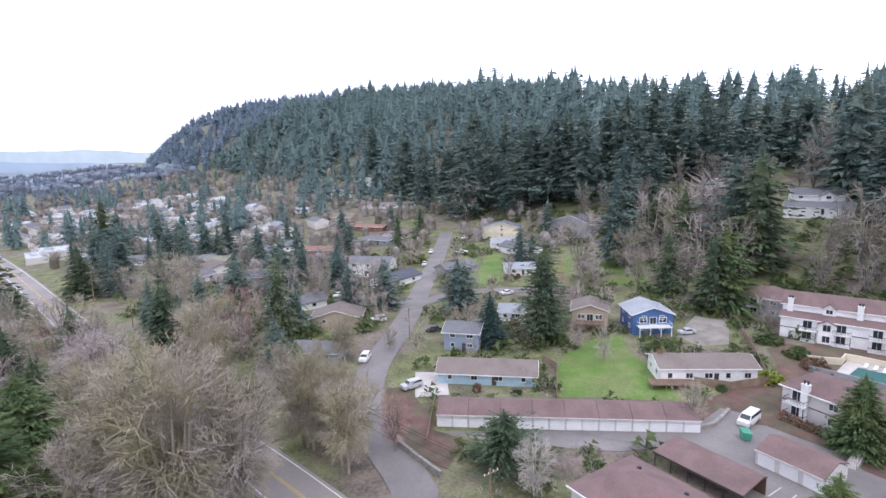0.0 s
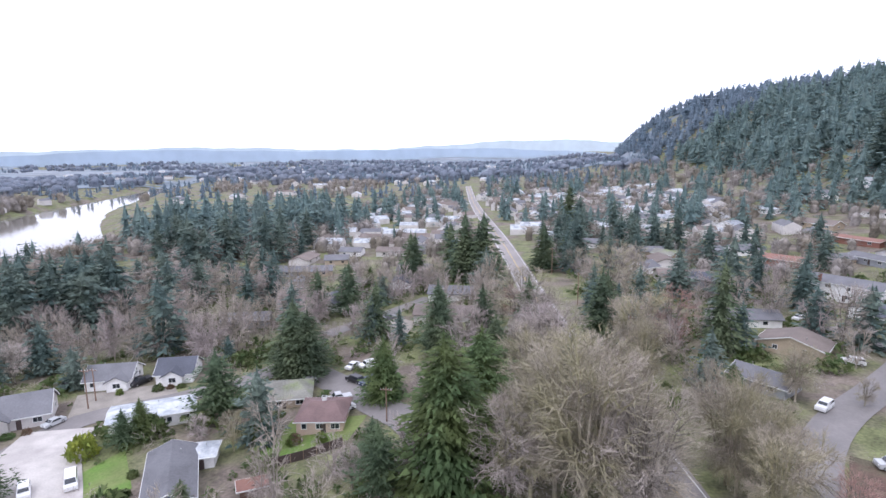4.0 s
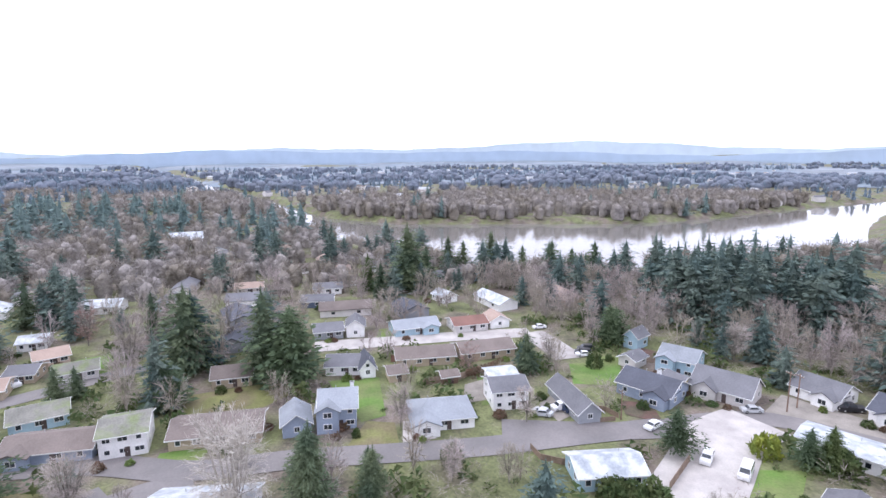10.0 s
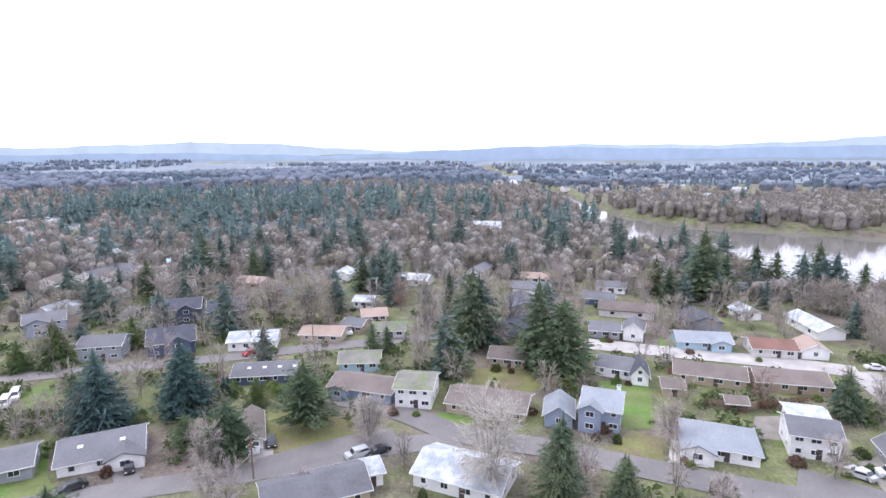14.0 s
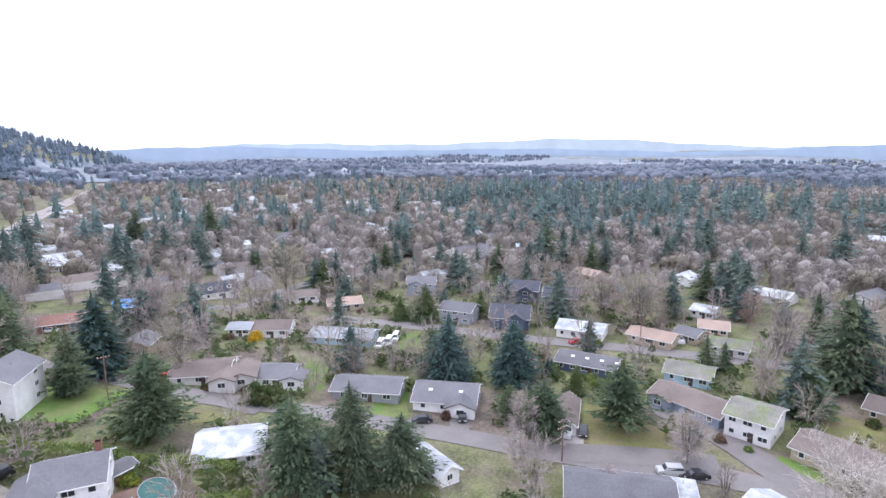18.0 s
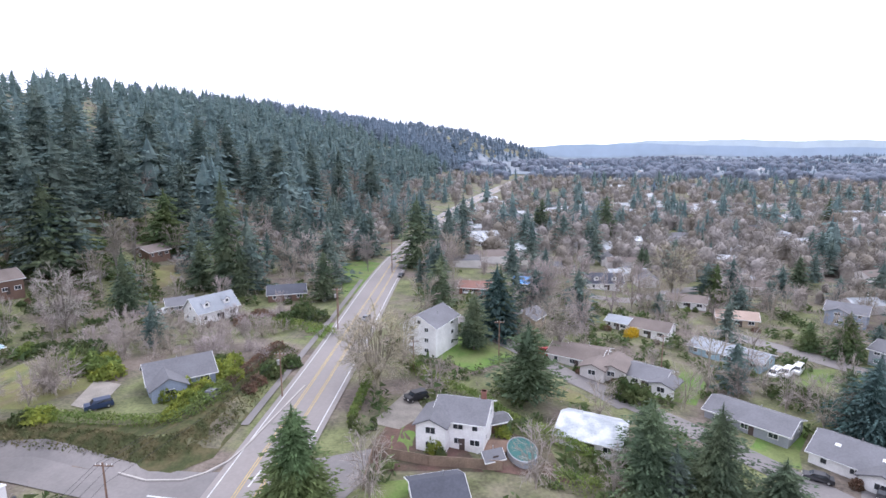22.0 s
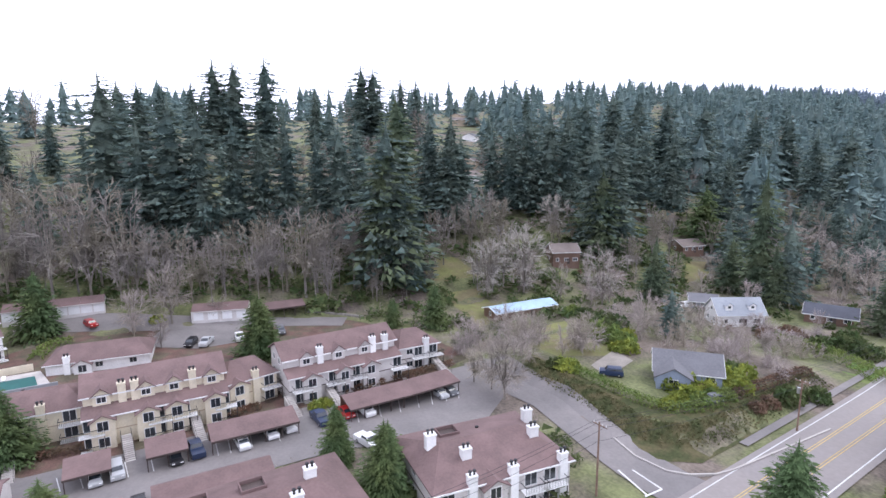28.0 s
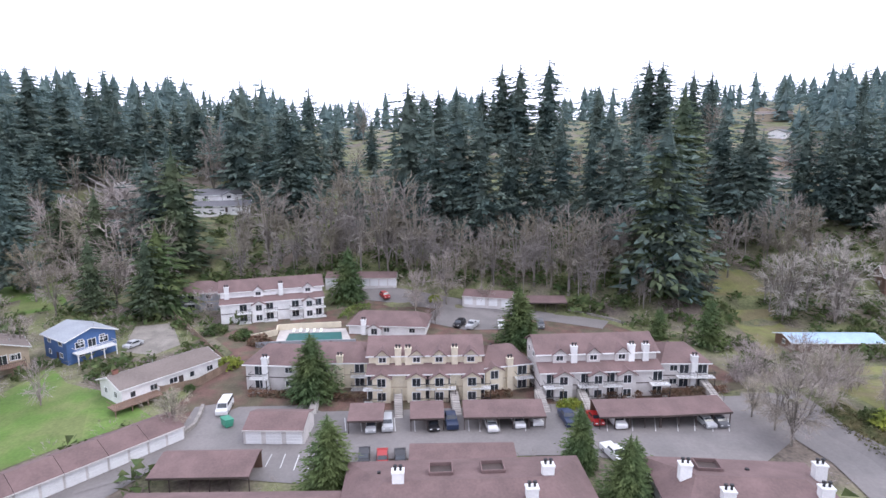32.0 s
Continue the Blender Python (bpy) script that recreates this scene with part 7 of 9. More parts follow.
tree("mossy_bare", 13.8, 63.4, 23.1)
tree("bare", 21.1, 58.3, 16.5)
tree("mossy_bare", 26.4, 58.4, 15.1)
tree("mossy_bare", 29.1, 71.1, 17.2)
tree("mossy_bare", 38.7, 79.0, 14.5)
tree("bare", 0.5, 63.7, 16.5)
tree("fir", 14.4, 88.6, 16.0, 0.8)
tree("mossy_bare", 41.1, 65.5, 12.0, 0.9)
tree("mossy_bare", 30.6, 70.2, 15.9, 0.9)
tree("mossy_bare", 10.5, 87.8, 15.9, 1.1)
tree("fir", 100.9, 78.1, 25.8)
tree("fir", 51.2, 127.7, 24.8, 0.75)
tree("spruce", 89.8, 85.9, 14.8)
tree("cedar", 158.1, 60.1, 25.9, 1.3)
tree("pine", 54.0, 43.9, 10.4, 1.5)
tree("pale_bare", 52.3, 36.0, 9.6)
tree("fir", 8.8, 220.5, 20.8)
tree("fir", 23.3, 243.0, 12.6)
tree("fir", 17.3, 136.9, 19.9)
tree("fir", 142.3, 208.8, 20.3, 0.6)
tree("fir", 162.2, 217.8, 18.5)
tree("bare", 81.8, 132.6, 17.0)
tree("mossy_bare", 103.1, 119.6, 14.6)
tree("fir", 192.9, 66.8, 43.2)
tree("fir", 161.8, 80.1, 22.1, 0.8)
tree("bare", 208.9, 91.8, 24.0)
tree("bare", 165.9, 75.7, 16.6)
tree("mossy_bare", 10.6, 60.0, 26.0, 1.2)
tree("mossy_bare", 3.7, 63.9, 19.2, 1.2)
tree("bare", 18.4, 57.7, 21.2, 1.1)
tree("mossy_bare", 32.1, 68.2, 15.9)
tree("mossy_bare", 37.4, 68.6, 14.2)
tree("mossy_bare", 44.6, 81.9, 9.3)
tree("bare", 35.8, 90.0, 12.2)
tree("mossy_bare", 30.9, 119.7, 17.8, 1.2)
tree("red_bare", 38.8, 126.2, 17.2)
tree("cedar", -9.3, 68.5, 25.3, 1.2)
tree("fir", -17.8, 123.9, 20.2)
tree("fir", -2.7, 103.3, 16.7)
tree("fir", 16.8, 133.1, 20.4)
tree("fir", -41.6, 213.3, 23.0)
tree("fir", -18.4, 208.9, 30.0, 0.9)
tree("fir", -26.2, 224.7, 24.5, 0.9)
tree("fir", -12.9, 204.4, 24.9, 0.8)
tree("fir", 8.0, 222.9, 20.9)
tree("fir", 35.3, 348.8, 30.1)
tree("fir", -52.9, 116.1, 20.2, 1.2)
tree("fir", -48.4, 113.9, 17.6, 1.1)
tree("cedar", -26.6, 101.1, 13.9, 1.1)
tree("pine", -22.0, 73.7, 9.4)
tree("fir", -60.3, 182.2, 16.7)
tree("bare", 150.4, 105.5, 25.9)
tree("fir", 13.9, 132.9, 18.7)
tree("fir", -53.9, 118.4, 20.2, 1.2)
tree("pine", -18.7, 64.6, 13.2, 0.8)
tree("pine", -61.3, 94.4, 16.0)
tree("cedar", -72.6, 84.9, 9.0)
tree("pine", -74.1, 81.7, 8.2)
tree("pine", -84.5, 61.8, 9.5, 1.1)
shrub(-79.4, 77.2, 5, 4, "yellow_shrub")
tree("mossy_bare", -50.7, 80.4, 8.4)
tree("bare", -59.8, 83.9, 5.8)
tree("spruce", -45.4, 82.4, 5.4)
tree("fir", -47.2, 59.0, 8.7)
tree("fir", -18.2, 132.2, 17.3)
tree("fir", -11.0, 207.2, 28.9)
tree("fir", -19.4, 206.9, 22.9)
tree("fir", -40.2, 216.5, 21.7)
tree("fir", -38.7, 142.2, 18.1)
tree("fir", -55.6, 171.3, 19.8)
tree("fir", -65.7, 168.1, 18.1)
tree("fir", -93.3, 169.6, 10.9)
tree("pine", -142.6, 79.4, 12.9)
tree("cedar", -160.7, 79.6, 9.4)
tree("spruce", -130.2, 48.0, 10.2)
tree("bare", -135.0, 56.9, 9.0)
tree("bare", -122.6, 106.3, 10.6)
tree("pale_bare", -62.0, 53.0, 7.3)
tree("bare", -23.9, 67.4, 7.7)
tree("bare", -2.2, 149.8, 7.6)
tree("bare", 5.5, 179.8, 10.4)
tree("fir", -138.8, -19.0, 25.3, 0.9)
tree("pine", -135.9, -12.2, 20.7, 1.1)
tree("spruce", -152.4, -38.6, 21.9, 1.2)
tree("fir", -177.7, -50.0, 16.1)
tree("fir", -127.5, 47.5, 11.7)
tree("bare", -130.7, 55.5, 8.2)
tree("fir", -218.7, 31.7, 25.4)
tree("cedar", -226.7, 14.3, 16.3)
tree("fir", -211.5, 18.1, 15.4)
tree("fir", -91.8, -7.8, 9.8)
tree("fir", -86.9, 3.1, 7.2)
tree("pale_bare", -96.9, -19.2, 8.3, 1.3)
tree("bare", -81.9, 27.1, 7.0)
tree("bare", -84.3, 17.5, 6.4)
tree("pine", -145.3, 82.9, 11.2)
shrub(-70.7, 42.3, 5, 4)
tree("pale_bare", -123.8, 106.6, 10.5)
tree("fir", -148.9, -39.6, 24.6, 1.1)
tree("fir", -181.1, -56.9, 15.8, 0.8)
tree("pine", -127.6, -39.4, 11.5, 1.2)
tree("fir", -133.3, -64.7, 10.3)
tree("fir", -137.7, -62.2, 8.2)
tree("pine", -91.4, -60.3, 15.6, 1.1)
tree("spruce", -88.3, -88.8, 17.7, 1.1)
tree("pine", -77.2, -67.9, 11.2, 1.1)
tree("cedar", -96.4, -76.2, 7.4)
tree("spruce", -98.9, -86.0, 5.1)
tree("fir", -80.2, -6.5, 16.0)
tree("fir", -81.4, 3.5, 10.1)
tree("fir", -201.1, -101.2, 17.1)
tree("bare", -167.5, -32.1, 15.1, 1.2)
tree("bare", -154.7, -55.3, 12.5)
tree("mossy_bare", -146.2, -91.8, 19.0, 1.1)
tree("bare", -155.0, -112.4, 14.7, 1.2)
tree("pale_bare", -91.0, -46.2, 9.2, 1.2)
tree("pale_bare", -79.1, -17.7, 19.4, 1.2)
tree("red_bare", -176.7, -74.0, 12.2)
tree("bare", -116.3, -72.8, 10.0, 1.2)
tree("bare", -105.6, 11.3, 9.9)
tree("red_bare", -129.9, 32.4, 8.7)
tree("bare", -101.6, 37.8, 8.1, 1.2)
tree("bare", -86.7, 18.2, 6.3, 1.3)
tree("bare", -82.7, -34.6, 7.5)
tree("fir", -189.4, -171.5, 23.4)
tree("fir", -200.2, -154.2, 16.3)
tree("fir", -221.4, 30.5, 30.1)
tree("fir", -226.8, 39.2, 19.0)
tree("fir", -249.1, 53.9, 19.3)
tree("fir", -354.0, 107.4, 25.9)
tree("fir", -250.0, 61.5, 16.8)
tree("fir", -323.2, 118.8, 19.7)
tree("fir", -212.5, 110.2, 20.7)
tree("fir", -228.9, 97.7, 19.7)
tree("fir", -225.3, 105.9, 15.9)
tree("spruce", -77.8, -100.8, 16.9, 1.3)
tree("fir", -77.5, -107.0, 13.1)
tree("spruce", -92.5, -92.6, 16.0, 1.1)
tree("spruce", -99.4, -87.6, 4.6)
tree("cedar", -101.2, -144.0, 13.6, 1.3)
tree("cedar", -95.0, -150.1, 8.9, 1.4)
tree("cedar", -118.0, -135.3, 10.7)
tree("pine", -37.6, -75.9, 14.9)
tree("fir", -43.5, -68.3, 12.3, 1.6)
tree("pine", -30.3, -83.8, 12.8, 1.1)
tree("pine", -75.7, -67.2, 12.3, 1.1)
tree("pine", -75.9, -77.0, 8.3)
tree("cedar", -90.0, -198.7, 15.6)
tree("mossy_bare", -76.4, -204.9, 20.0, 1.3)
tree("fir", -129.6, -217.3, 15.1)
tree("fir", -167.6, -180.8, 15.6)
tree("fir", -198.5, -181.2, 17.1)
tree("fir", -77.9, -241.8, 13.4)
tree("bare", -153.3, -98.0, 18.0, 1.2)
tree("bare", -151.9, -111.6, 14.5, 1.2)
tree("bare", -69.9, -67.3, 10.5)
tree("bare", -60.9, -117.8, 8.3)
tree("bare", -70.4, -47.6, 5.3)
tree("spruce", -7.8, -141.9, 20.4, 1.2)
tree("pine", -12.3, -103.1, 17.1)
tree("pine", -27.2, -72.8, 17.1, 0.9)
tree("fir", -35.4, -70.2, 17.0, 0.9)
tree("fir", -0.9, -131.3, 13.4, 0.8)
tree("fir", 8.5, -159.4, 18.4)
tree("fir", -45.3, -350.8, 24.4)
tree("fir", -84.0, -343.6, 28.8)
tree("fir", -257.5, -407.7, 22.2)
tree("bare", -23.7, -174.8, 14.7)
tree("bare", -23.4, -132.2, 16.0)
tree("mossy_bare", -83.7, -214.9, 17.3, 1.3)
tree("fir", -76.7, -244.4, 13.6)
tree("bare", -80.1, -177.1, 10.7)
tree("mossy_bare", 22.3, -106.5, 14.0, 1.2)
tree("fir", 24.7, -238.2, 17.3)
tree("bare", 44.7, -230.2, 12.0)
tree("bare", -89.5, -44.7, 9.8, 1.2)
tree("bare", -61.8, -59.3, 8.1)
tree("fir", 82.9, -178.7, 42.8, 0.6)
tree("fir", 75.3, -172.3, 20.4, 0.7)
tree("fir", 93.1, -181.4, 19.4)
tree("cedar", 126.3, -219.9, 26.4, 1.4)
tree("fir", 102.0, -152.6, 21.2, 0.8)
tree("fir", 135.4, -166.2, 33.9, 1.1)
tree("cedar", 22.8, -64.6, 16.5, 1.05)
tree("fir", 46.9, -170.9, 17.8)
tree("pine", -12.7, -103.6, 16.5, 0.8)
tree("fir", -8.9, -143.4, 19.9)
tree("fir", 9.3, -183.5, 14.7)
tree("fir", 25.1, -225.9, 30.9)
tree("fir", -1.7, -129.5, 13.5)
tree("mossy_bare", 17.3, -99.9, 18.6, 1.3)
tree("mossy_bare", 13.9, -112.1, 12.9, 1.1)
tree("pale_bare", 129.1, -121.9, 20.7, 1.2)
tree("pale_bare", 108.0, -135.4, 18.6, 1.2)
tree("pale_bare", 152.4, -158.5, 17.7)
tree("pale_bare", 131.6, -108.7, 19.1)
shrub(86.9, -137.1, 5, 4)
tree("bare", -25.8, -147.3, 9.3)
tree("bare", 90.8, -225.8, 20.3)
tree("bare", 63.9, -207.0, 18.4)
tree("bare", 53.2, -220.8, 12.1)
tree("cedar", 167.9, 7.8, 17.1)
tree("cedar", 124.0, -35.0, 15.5, 1.1)
tree("cedar", 71.6, -31.4, 10.5, 0.8)
tree("cedar", 59.1, -33.1, 12.4)
tree("cedar", 119.1, -79.6, 12.9, 0.8)
tree("cedar", 126.2, -70.9, 8.4, 0.8)
tree("bare", 154.8, -18.5, 5.3)
tree("bare", 79.3, -68.0, 10.7)
tree("bare", 94.1, -73.4, 6.7)
tree("cedar", 166.9, 8.2, 18.2, 1.1)
tree("cedar", 100.7, 11.0, 13.5, 1.2)
tree("cedar", 127.7, -36.4, 13.0, 1.1)
tree("cedar", 71.4, -31.8, 9.7, 0.8)
tree("cedar", 68.1, 4.4, 13.0, 1.1)
tree("cedar", 63.3, -35.9, 9.7)
tree("cedar", 118.2, -80.0, 12.8)
tree("cedar", 125.3, -71.2, 8.7)
tree("fir", 153.0, 61.1, 24.5, 0.9)
tree("fir", 195.8, 93.9, 28.9, 0.8)
tree("bare", 159.4, -11.9, 11.3, 1.3)
tree("bare", 143.1, -16.4, 7.1)
tree("bare", 159.8, -21.3, 17.3)
tree("bare", 156.1, -32.7, 7.8)
tree("bare", 74.4, -67.2, 13.0, 1.1)
tree("bare", 84.1, -67.2, 7.3, 1.2)
tree("pale_bare", 138.0, -129.5, 17.6, 1.1)
tree("fir", 211.0, -121.1, 46.4)
tree("bare", 125.2, 77.6, 10.2)
tree("bare", 157.6, 88.1, 15.8)
tree("bare", 89.3, 32.2, 7.9)
tree("fir", 151.4, -82.9, 48.0)
hedge([(74.0, -84.5), (65.0, -83.6), (56.0, -83.2), (50.0, -84.6), (47.6, -90.5), (47.0, -98.0)], 2.6, 1.5, "laurel")
hedge([(47.0, -98.0), (46.4, -106.0), (46.0, -114.0), (45.0, -124.0)], 2.2, 1.4, "rust_shrub", "rough brown hedge on top of the bank")
surface("ivy_bank", [(84.0, -77.0), (62.0, -75.2), (50.0, -72.6), (44.5, -72.4), (40.2, -77.5), (40.0, -92.0), (40.3, -126.0), (45.5, -126.0), (47.0, -94.0), (49.5, -85.0), (58.0, -82.6), (84.0, -83.5)], "ivy", "steep bank grown over with dull green ivy", "bank", lift=0.09)
hedge([(82.0, -80.2), (62.0, -78.6), (51.0, -77.4), (44.6, -80.4), (43.2, -90.0), (43.0, -108.0), (42.8, -125.0)], 4.6, 0.5, "ivy", "low ivy covering the bank above the road")
shrub(52.0, -102.2, 4.5, 2.8, "yellow_shrub", "yellow-green rhododendron on the corner lot")
shrub(47.6, -102.2, 4.2, 2.4, "yellow_shrub", "yellow-green rhododendron on the corner lot")
shrub(49.4, -91.2, 3.6, 2.0, "laurel", "bright green rhododendron on the corner lot")
shrub(51.2, -88.1, 3.6, 2.0, "yellow_shrub", "yellow-green rhododendron on the corner lot")
shrub(49.0, -94.9, 3.4, 1.9, "laurel", "bright green rhododendron on the corner lot")
shrub(51.5, -85.3, 3.2, 1.7, "yellow_shrub", "yellow-green rhododendron on the corner lot")
shrub(51.4, -91.9, 3.0, 1.8, "laurel", "bright green rhododendron on the corner lot")
shrub(47.7, -97.3, 3.2, 1.9, "laurel", "bright green rhododendron on the corner lot")
shrub(84.2, -105.9, 6.5, 3.4, "laurel", "bright green rhododendron on the corner lot")
shrub(79.6, -104.8, 6.0, 3.6, "laurel", "bright green rhododendron on the corner lot")
shrub(75.9, -104.8, 5.5, 3.2, "laurel", "bright green rhododendron on the corner lot")
shrub(73.6, -102.7, 5.0, 2.6, "yellow_shrub", "yellow-green rhododendron on the corner lot")
shrub(75.4, -101.4, 3.5, 2.0, "yellow_shrub", "yellow-green rhododendron on the corner lot")
shrub(73.8, -83.6, 5.0, 2.4, "yellow_shrub", "yellow-green rhododendron on the corner lot")
shrub(76.0, -82.6, 4.0, 2.0, "shrub", "dark evergreen shrub on the corner lot")
shrub(104.8, -119.1, 6.0, 3.0, "laurel", "bright green rhododendron on the corner lot")
shrub(100.9, -119.5, 5.5, 3.2, "shrub", "dark evergreen shrub on the corner lot")
shrub(42.2, -108.9, 5.0, 3.0, "shrub", "dark evergreen shrub on the corner lot")
shrub(40.0, -115.3, 4.5, 2.6, "shrub", "dark evergreen shrub on the corner lot")
shrub(63.6, -145.2, 5.0, 2.2, "rust_shrub", "rusty brown winter shrub on the corner lot")
shrub(58.2, -148.1, 5.5, 2.6, "rust_shrub", "rusty brown winter shrub on the corner lot")
shrub(52.4, -148.1, 4.5, 2.0, "rust_shrub", "rusty brown winter shrub on the corner lot")
shrub(50.1, -156.7, 6.5, 3.0, "shrub", "dark evergreen shrub on the corner lot")
shrub(43.1, -103.5, 3.5, 1.8, "rust_shrub", "rusty brown winter shrub on the corner lot")
shrub(43.3, -99.5, 3.0, 1.6, "rust_shrub", "rusty brown winter shrub on the corner lot")
hedge([(14.8, -118.7), (4.9, -105.7), (-3.0, -99.6), (-8.9, -92.2), (-15.1, -88.7), (-21.2, -83.2)], 2.6, 2.2, "laurel")
hedge([(148.8, 8.7), (157.9, 5.9), (159.4, 1.3)], 3.0, 1.5, "laurel")
hedge([(124.3, 182.3), (135.3, 177.2)], 4, 3.2, "laurel")
hedge([(-105.7, -80.0), (-104.4, -73.9), (-106.2, -69.0)], 2.5, 1.6, "laurel")
hedge([(20.4, -88.8), (20.6, -102.1), (20.6, -110.9)], 1.4, 2.0, "laurel")
hedge([(-13.8, -76.2), (-19.6, -75.0), (-26.0, -74.8)], 4, 2.0, "laurel")
hedge([(62.3, -145.4), (47.5, -142.9), (35.4, -135.2)], 4.5, 2.2, "laurel")
hedge([(99.5, 6.9), (98.4, -3.8)], 1.8, 1.1, "rust_shrub")
hedge([(96.7, -20.9), (97.6, -27.1)], 1.8, 1.1, "rust_shrub")
hedge([(94.2, -42.8), (93.8, -51.5)], 1.8, 1.1, "rust_shrub")
hedge([(94.1, -53.4), (94.6, -69.2)], 1.8, 1.1, "rust_shrub")
hedge([(103.3, 23.5), (101.2, 13.5)], 1.8, 1.1, "rust_shrub")
shrub(55.9, -92.7, 4, 2.5, "yellow_shrub")
shrub(54.5, -95.8, 4, 2.6, "yellow_shrub")
shrub(53.9, -102.2, 5, 3, "yellow_shrub")
shrub(52.7, -106.6, 5, 3.2)
shrub(50.3, -108.8, 4, 3, "yellow_shrub")
shrub(92.4, -117.2, 6, 3.5)
shrub(86.3, -114.4, 6, 3.5)
shrub(78.3, -108.6, 4, 3, "yellow_shrub")
shrub(65.1, -147.7, 4, 2, "rust_shrub")
shrub(61.1, -151.4, 5, 2.5, "rust_shrub")
shrub(52.4, -147.3, 5, 3)
shrub(48.4, -151.1, 6, 3)
shrub(42.7, -149.5, 5, 3)
shrub(4.9, -82.0, 2.4, 1.8, "yellow_shrub")
shrub(-6.8, -88.6, 3, 1.6, "yellow_shrub")
shrub(19.9, -87.9, 1.4, 2.4)
shrub(16.0, -87.7, 1.2, 2.2)
shrub(4.7, -81.4, 3, 2.5, "yellow_shrub")
shrub(-46.6, -153.9, 2.6, 2.6, "forsythia")
shrub(-48.5, -155.4, 2.6, 2.6, "forsythia")
shrub(87.9, -110.2, 6, 3.5)
shrub(82.2, -107.7, 6, 3.5)
shrub(77.8, -107.4, 4, 3, "yellow_shrub")
shrub(51.0, -104.6, 5, 3, "yellow_shrub")
shrub(51.3, -91.8, 4, 2.4, "yellow_shrub")
shrub(50.7, -96.4, 4, 2.4, "yellow_shrub")
shrub(91.2, -37.4, 3, 1.5, "yellow_shrub")
shrub(90.9, -35.6, 3, 1.5, "yellow_shrub")
shrub(117.6, 31.0, 5, 2, "yellow_shrub")
shrub(135.2, 32.3, 5, 2.2)
shrub(130.8, 27.3, 5, 2.2, "rust_shrub")
shrub(139.9, 40.5, 6, 2)
shrub(162.0, -18.1, 4, 2, "yellow_shrub")
shrub(-47.1, 84.3, 4, 4)
shrub(-71.1, 124.7, 6, 3.5)
shrub(-66.9, 128.9, 6, 3.5)
shrub(-127.2, 66.6, 4, 4)
shrub(-71.3, 86.3, 5, 4)
shrub(43.3, 107.4, 5, 3, "yellow_shrub")
shrub(43.3, 115.6, 5, 3, "yellow_shrub")
shrub(-112.8, -22.0, 5, 3)
shrub(-108.1, -1.5, 4, 2, "rust_shrub")
shrub(-105.8, 26.0, 4, 2)
shrub(-90.1, 18.8, 4, 3)
shrub(-72.1, 45.4, 5, 3)
shrub(-70.9, 48.1, 6, 3.5)
shrub(-73.9, 42.5, 5, 3.5)
shrub(-75.2, -118.0, 5, 2.5)
shrub(-76.8, -114.9, 5, 2.5)
shrub(-33.7, -111.5, 6, 4)
shrub(-36.3, -109.4, 6, 4)
car(97.1, 26.2, 1.5, "white", "van")
car(131.6, 56.7, 332.8, "silver", "car")
car(60.6, 98.7, 44.9, "white", "suv")
car(79.2, 123.2, 340.1, "white", "suv")
car(131.7, 172.3, 42.3, "white", "car")
car(147.5, 189.1, 45.6, "white", "car")
car(155.5, 176.9, 344.6, "white", "pickup")
car(177.2, 200.5, 29.8, "white", "car")
car(84.2, 159.0, 38.8, "white", "car")
car(86.9, 156.0, 41.7, "grey", "car")
car(85.7, 104.8, 331.1, "black", "car")
car(60.2, 78.3, 356.6, "silver", "suv")
car(126.2, 117.4, 351.7, "white", "car")
car(-74.5, 68.8, 130.5, "white", "van")
car(-80.1, 65.2, 132.7, "white", "suv")
car(-95.2, 88.0, 75.9, "silver", "car")
car(-135.0, 67.5, 81.4, "white", "car")
car(-139.1, 70.1, 81.3, "black", "suv")
car(-105.4, 47.3, 99.5, "white", "suv")
car(-103.6, 42.0, 67.9, "silver", "car")
car(-107.3, 106.0, 81.8, "black", "suv")
car(-90.8, 109.7, 73.1, "black", "pickup")
car(-47.6, 110.5, 60.1, "silver", "car")
car(-36.6, 100.0, 30.5, "silver", "pickup")
car(-33.7, 95.1, 47.6, "white", "car")
car(-35.9, 110.0, 329.9, "black", "suv")
car(-32.1, 108.2, 56.1, "darkblue", "suv")
car(-39.1, 119.1, 69.2, "white", "car")
car(-35.0, 119.0, 42.6, "white", "suv")
car(-39.5, 161.2, 41.8, "grey", "pickup")
car(-161.4, 64.7, 92.1, "white", "car")
car(-93.4, 62.6, 114.2, "white", "car")
car(-80.7, -64.9, 209.8, "white", "pickup")
car(-83.1, -63.0, 218.0, "black", "car")
car(-83.9, -44.6, 139.0, "silver", "suv")
car(-86.4, -41.3, 145.8, "black", "car")
car(-105.0, 47.8, 18.5, "darkblue", "car")
car(-104.0, 42.5, 37.6, "silver", "car")
car(-136.4, 67.9, 62.6, "black", "suv")
car(-143.4, -82.3, 226.4, "white", "car")
car(-148.1, -80.6, 225.6, "white", "pickup")
car(-109.9, -23.0, 126.3, "grey", "car")
car(-67.6, -82.4, 230.3, "black", "car")
car(-76.1, -131.3, 223.5, "white", "van")
car(-79.3, -131.8, 224.0, "white", "van")
car(-82.9, -133.7, 227.9, "white", "van")
car(9.6, -99.6, 206.5, "black", "suv")
car(-19.7, -131.2, 139.9, "red", "pickup")
car(-59.5, -86.0, 153.1, "black", "car")
car(-122.8, -98.1, 166.0, "red", "car")
car(-145.4, -81.6, 169.1, "white", "van")
car(-151.0, -81.2, 171.8, "white", "van")
car(-155.8, -80.5, 178.6, "silver", "car")
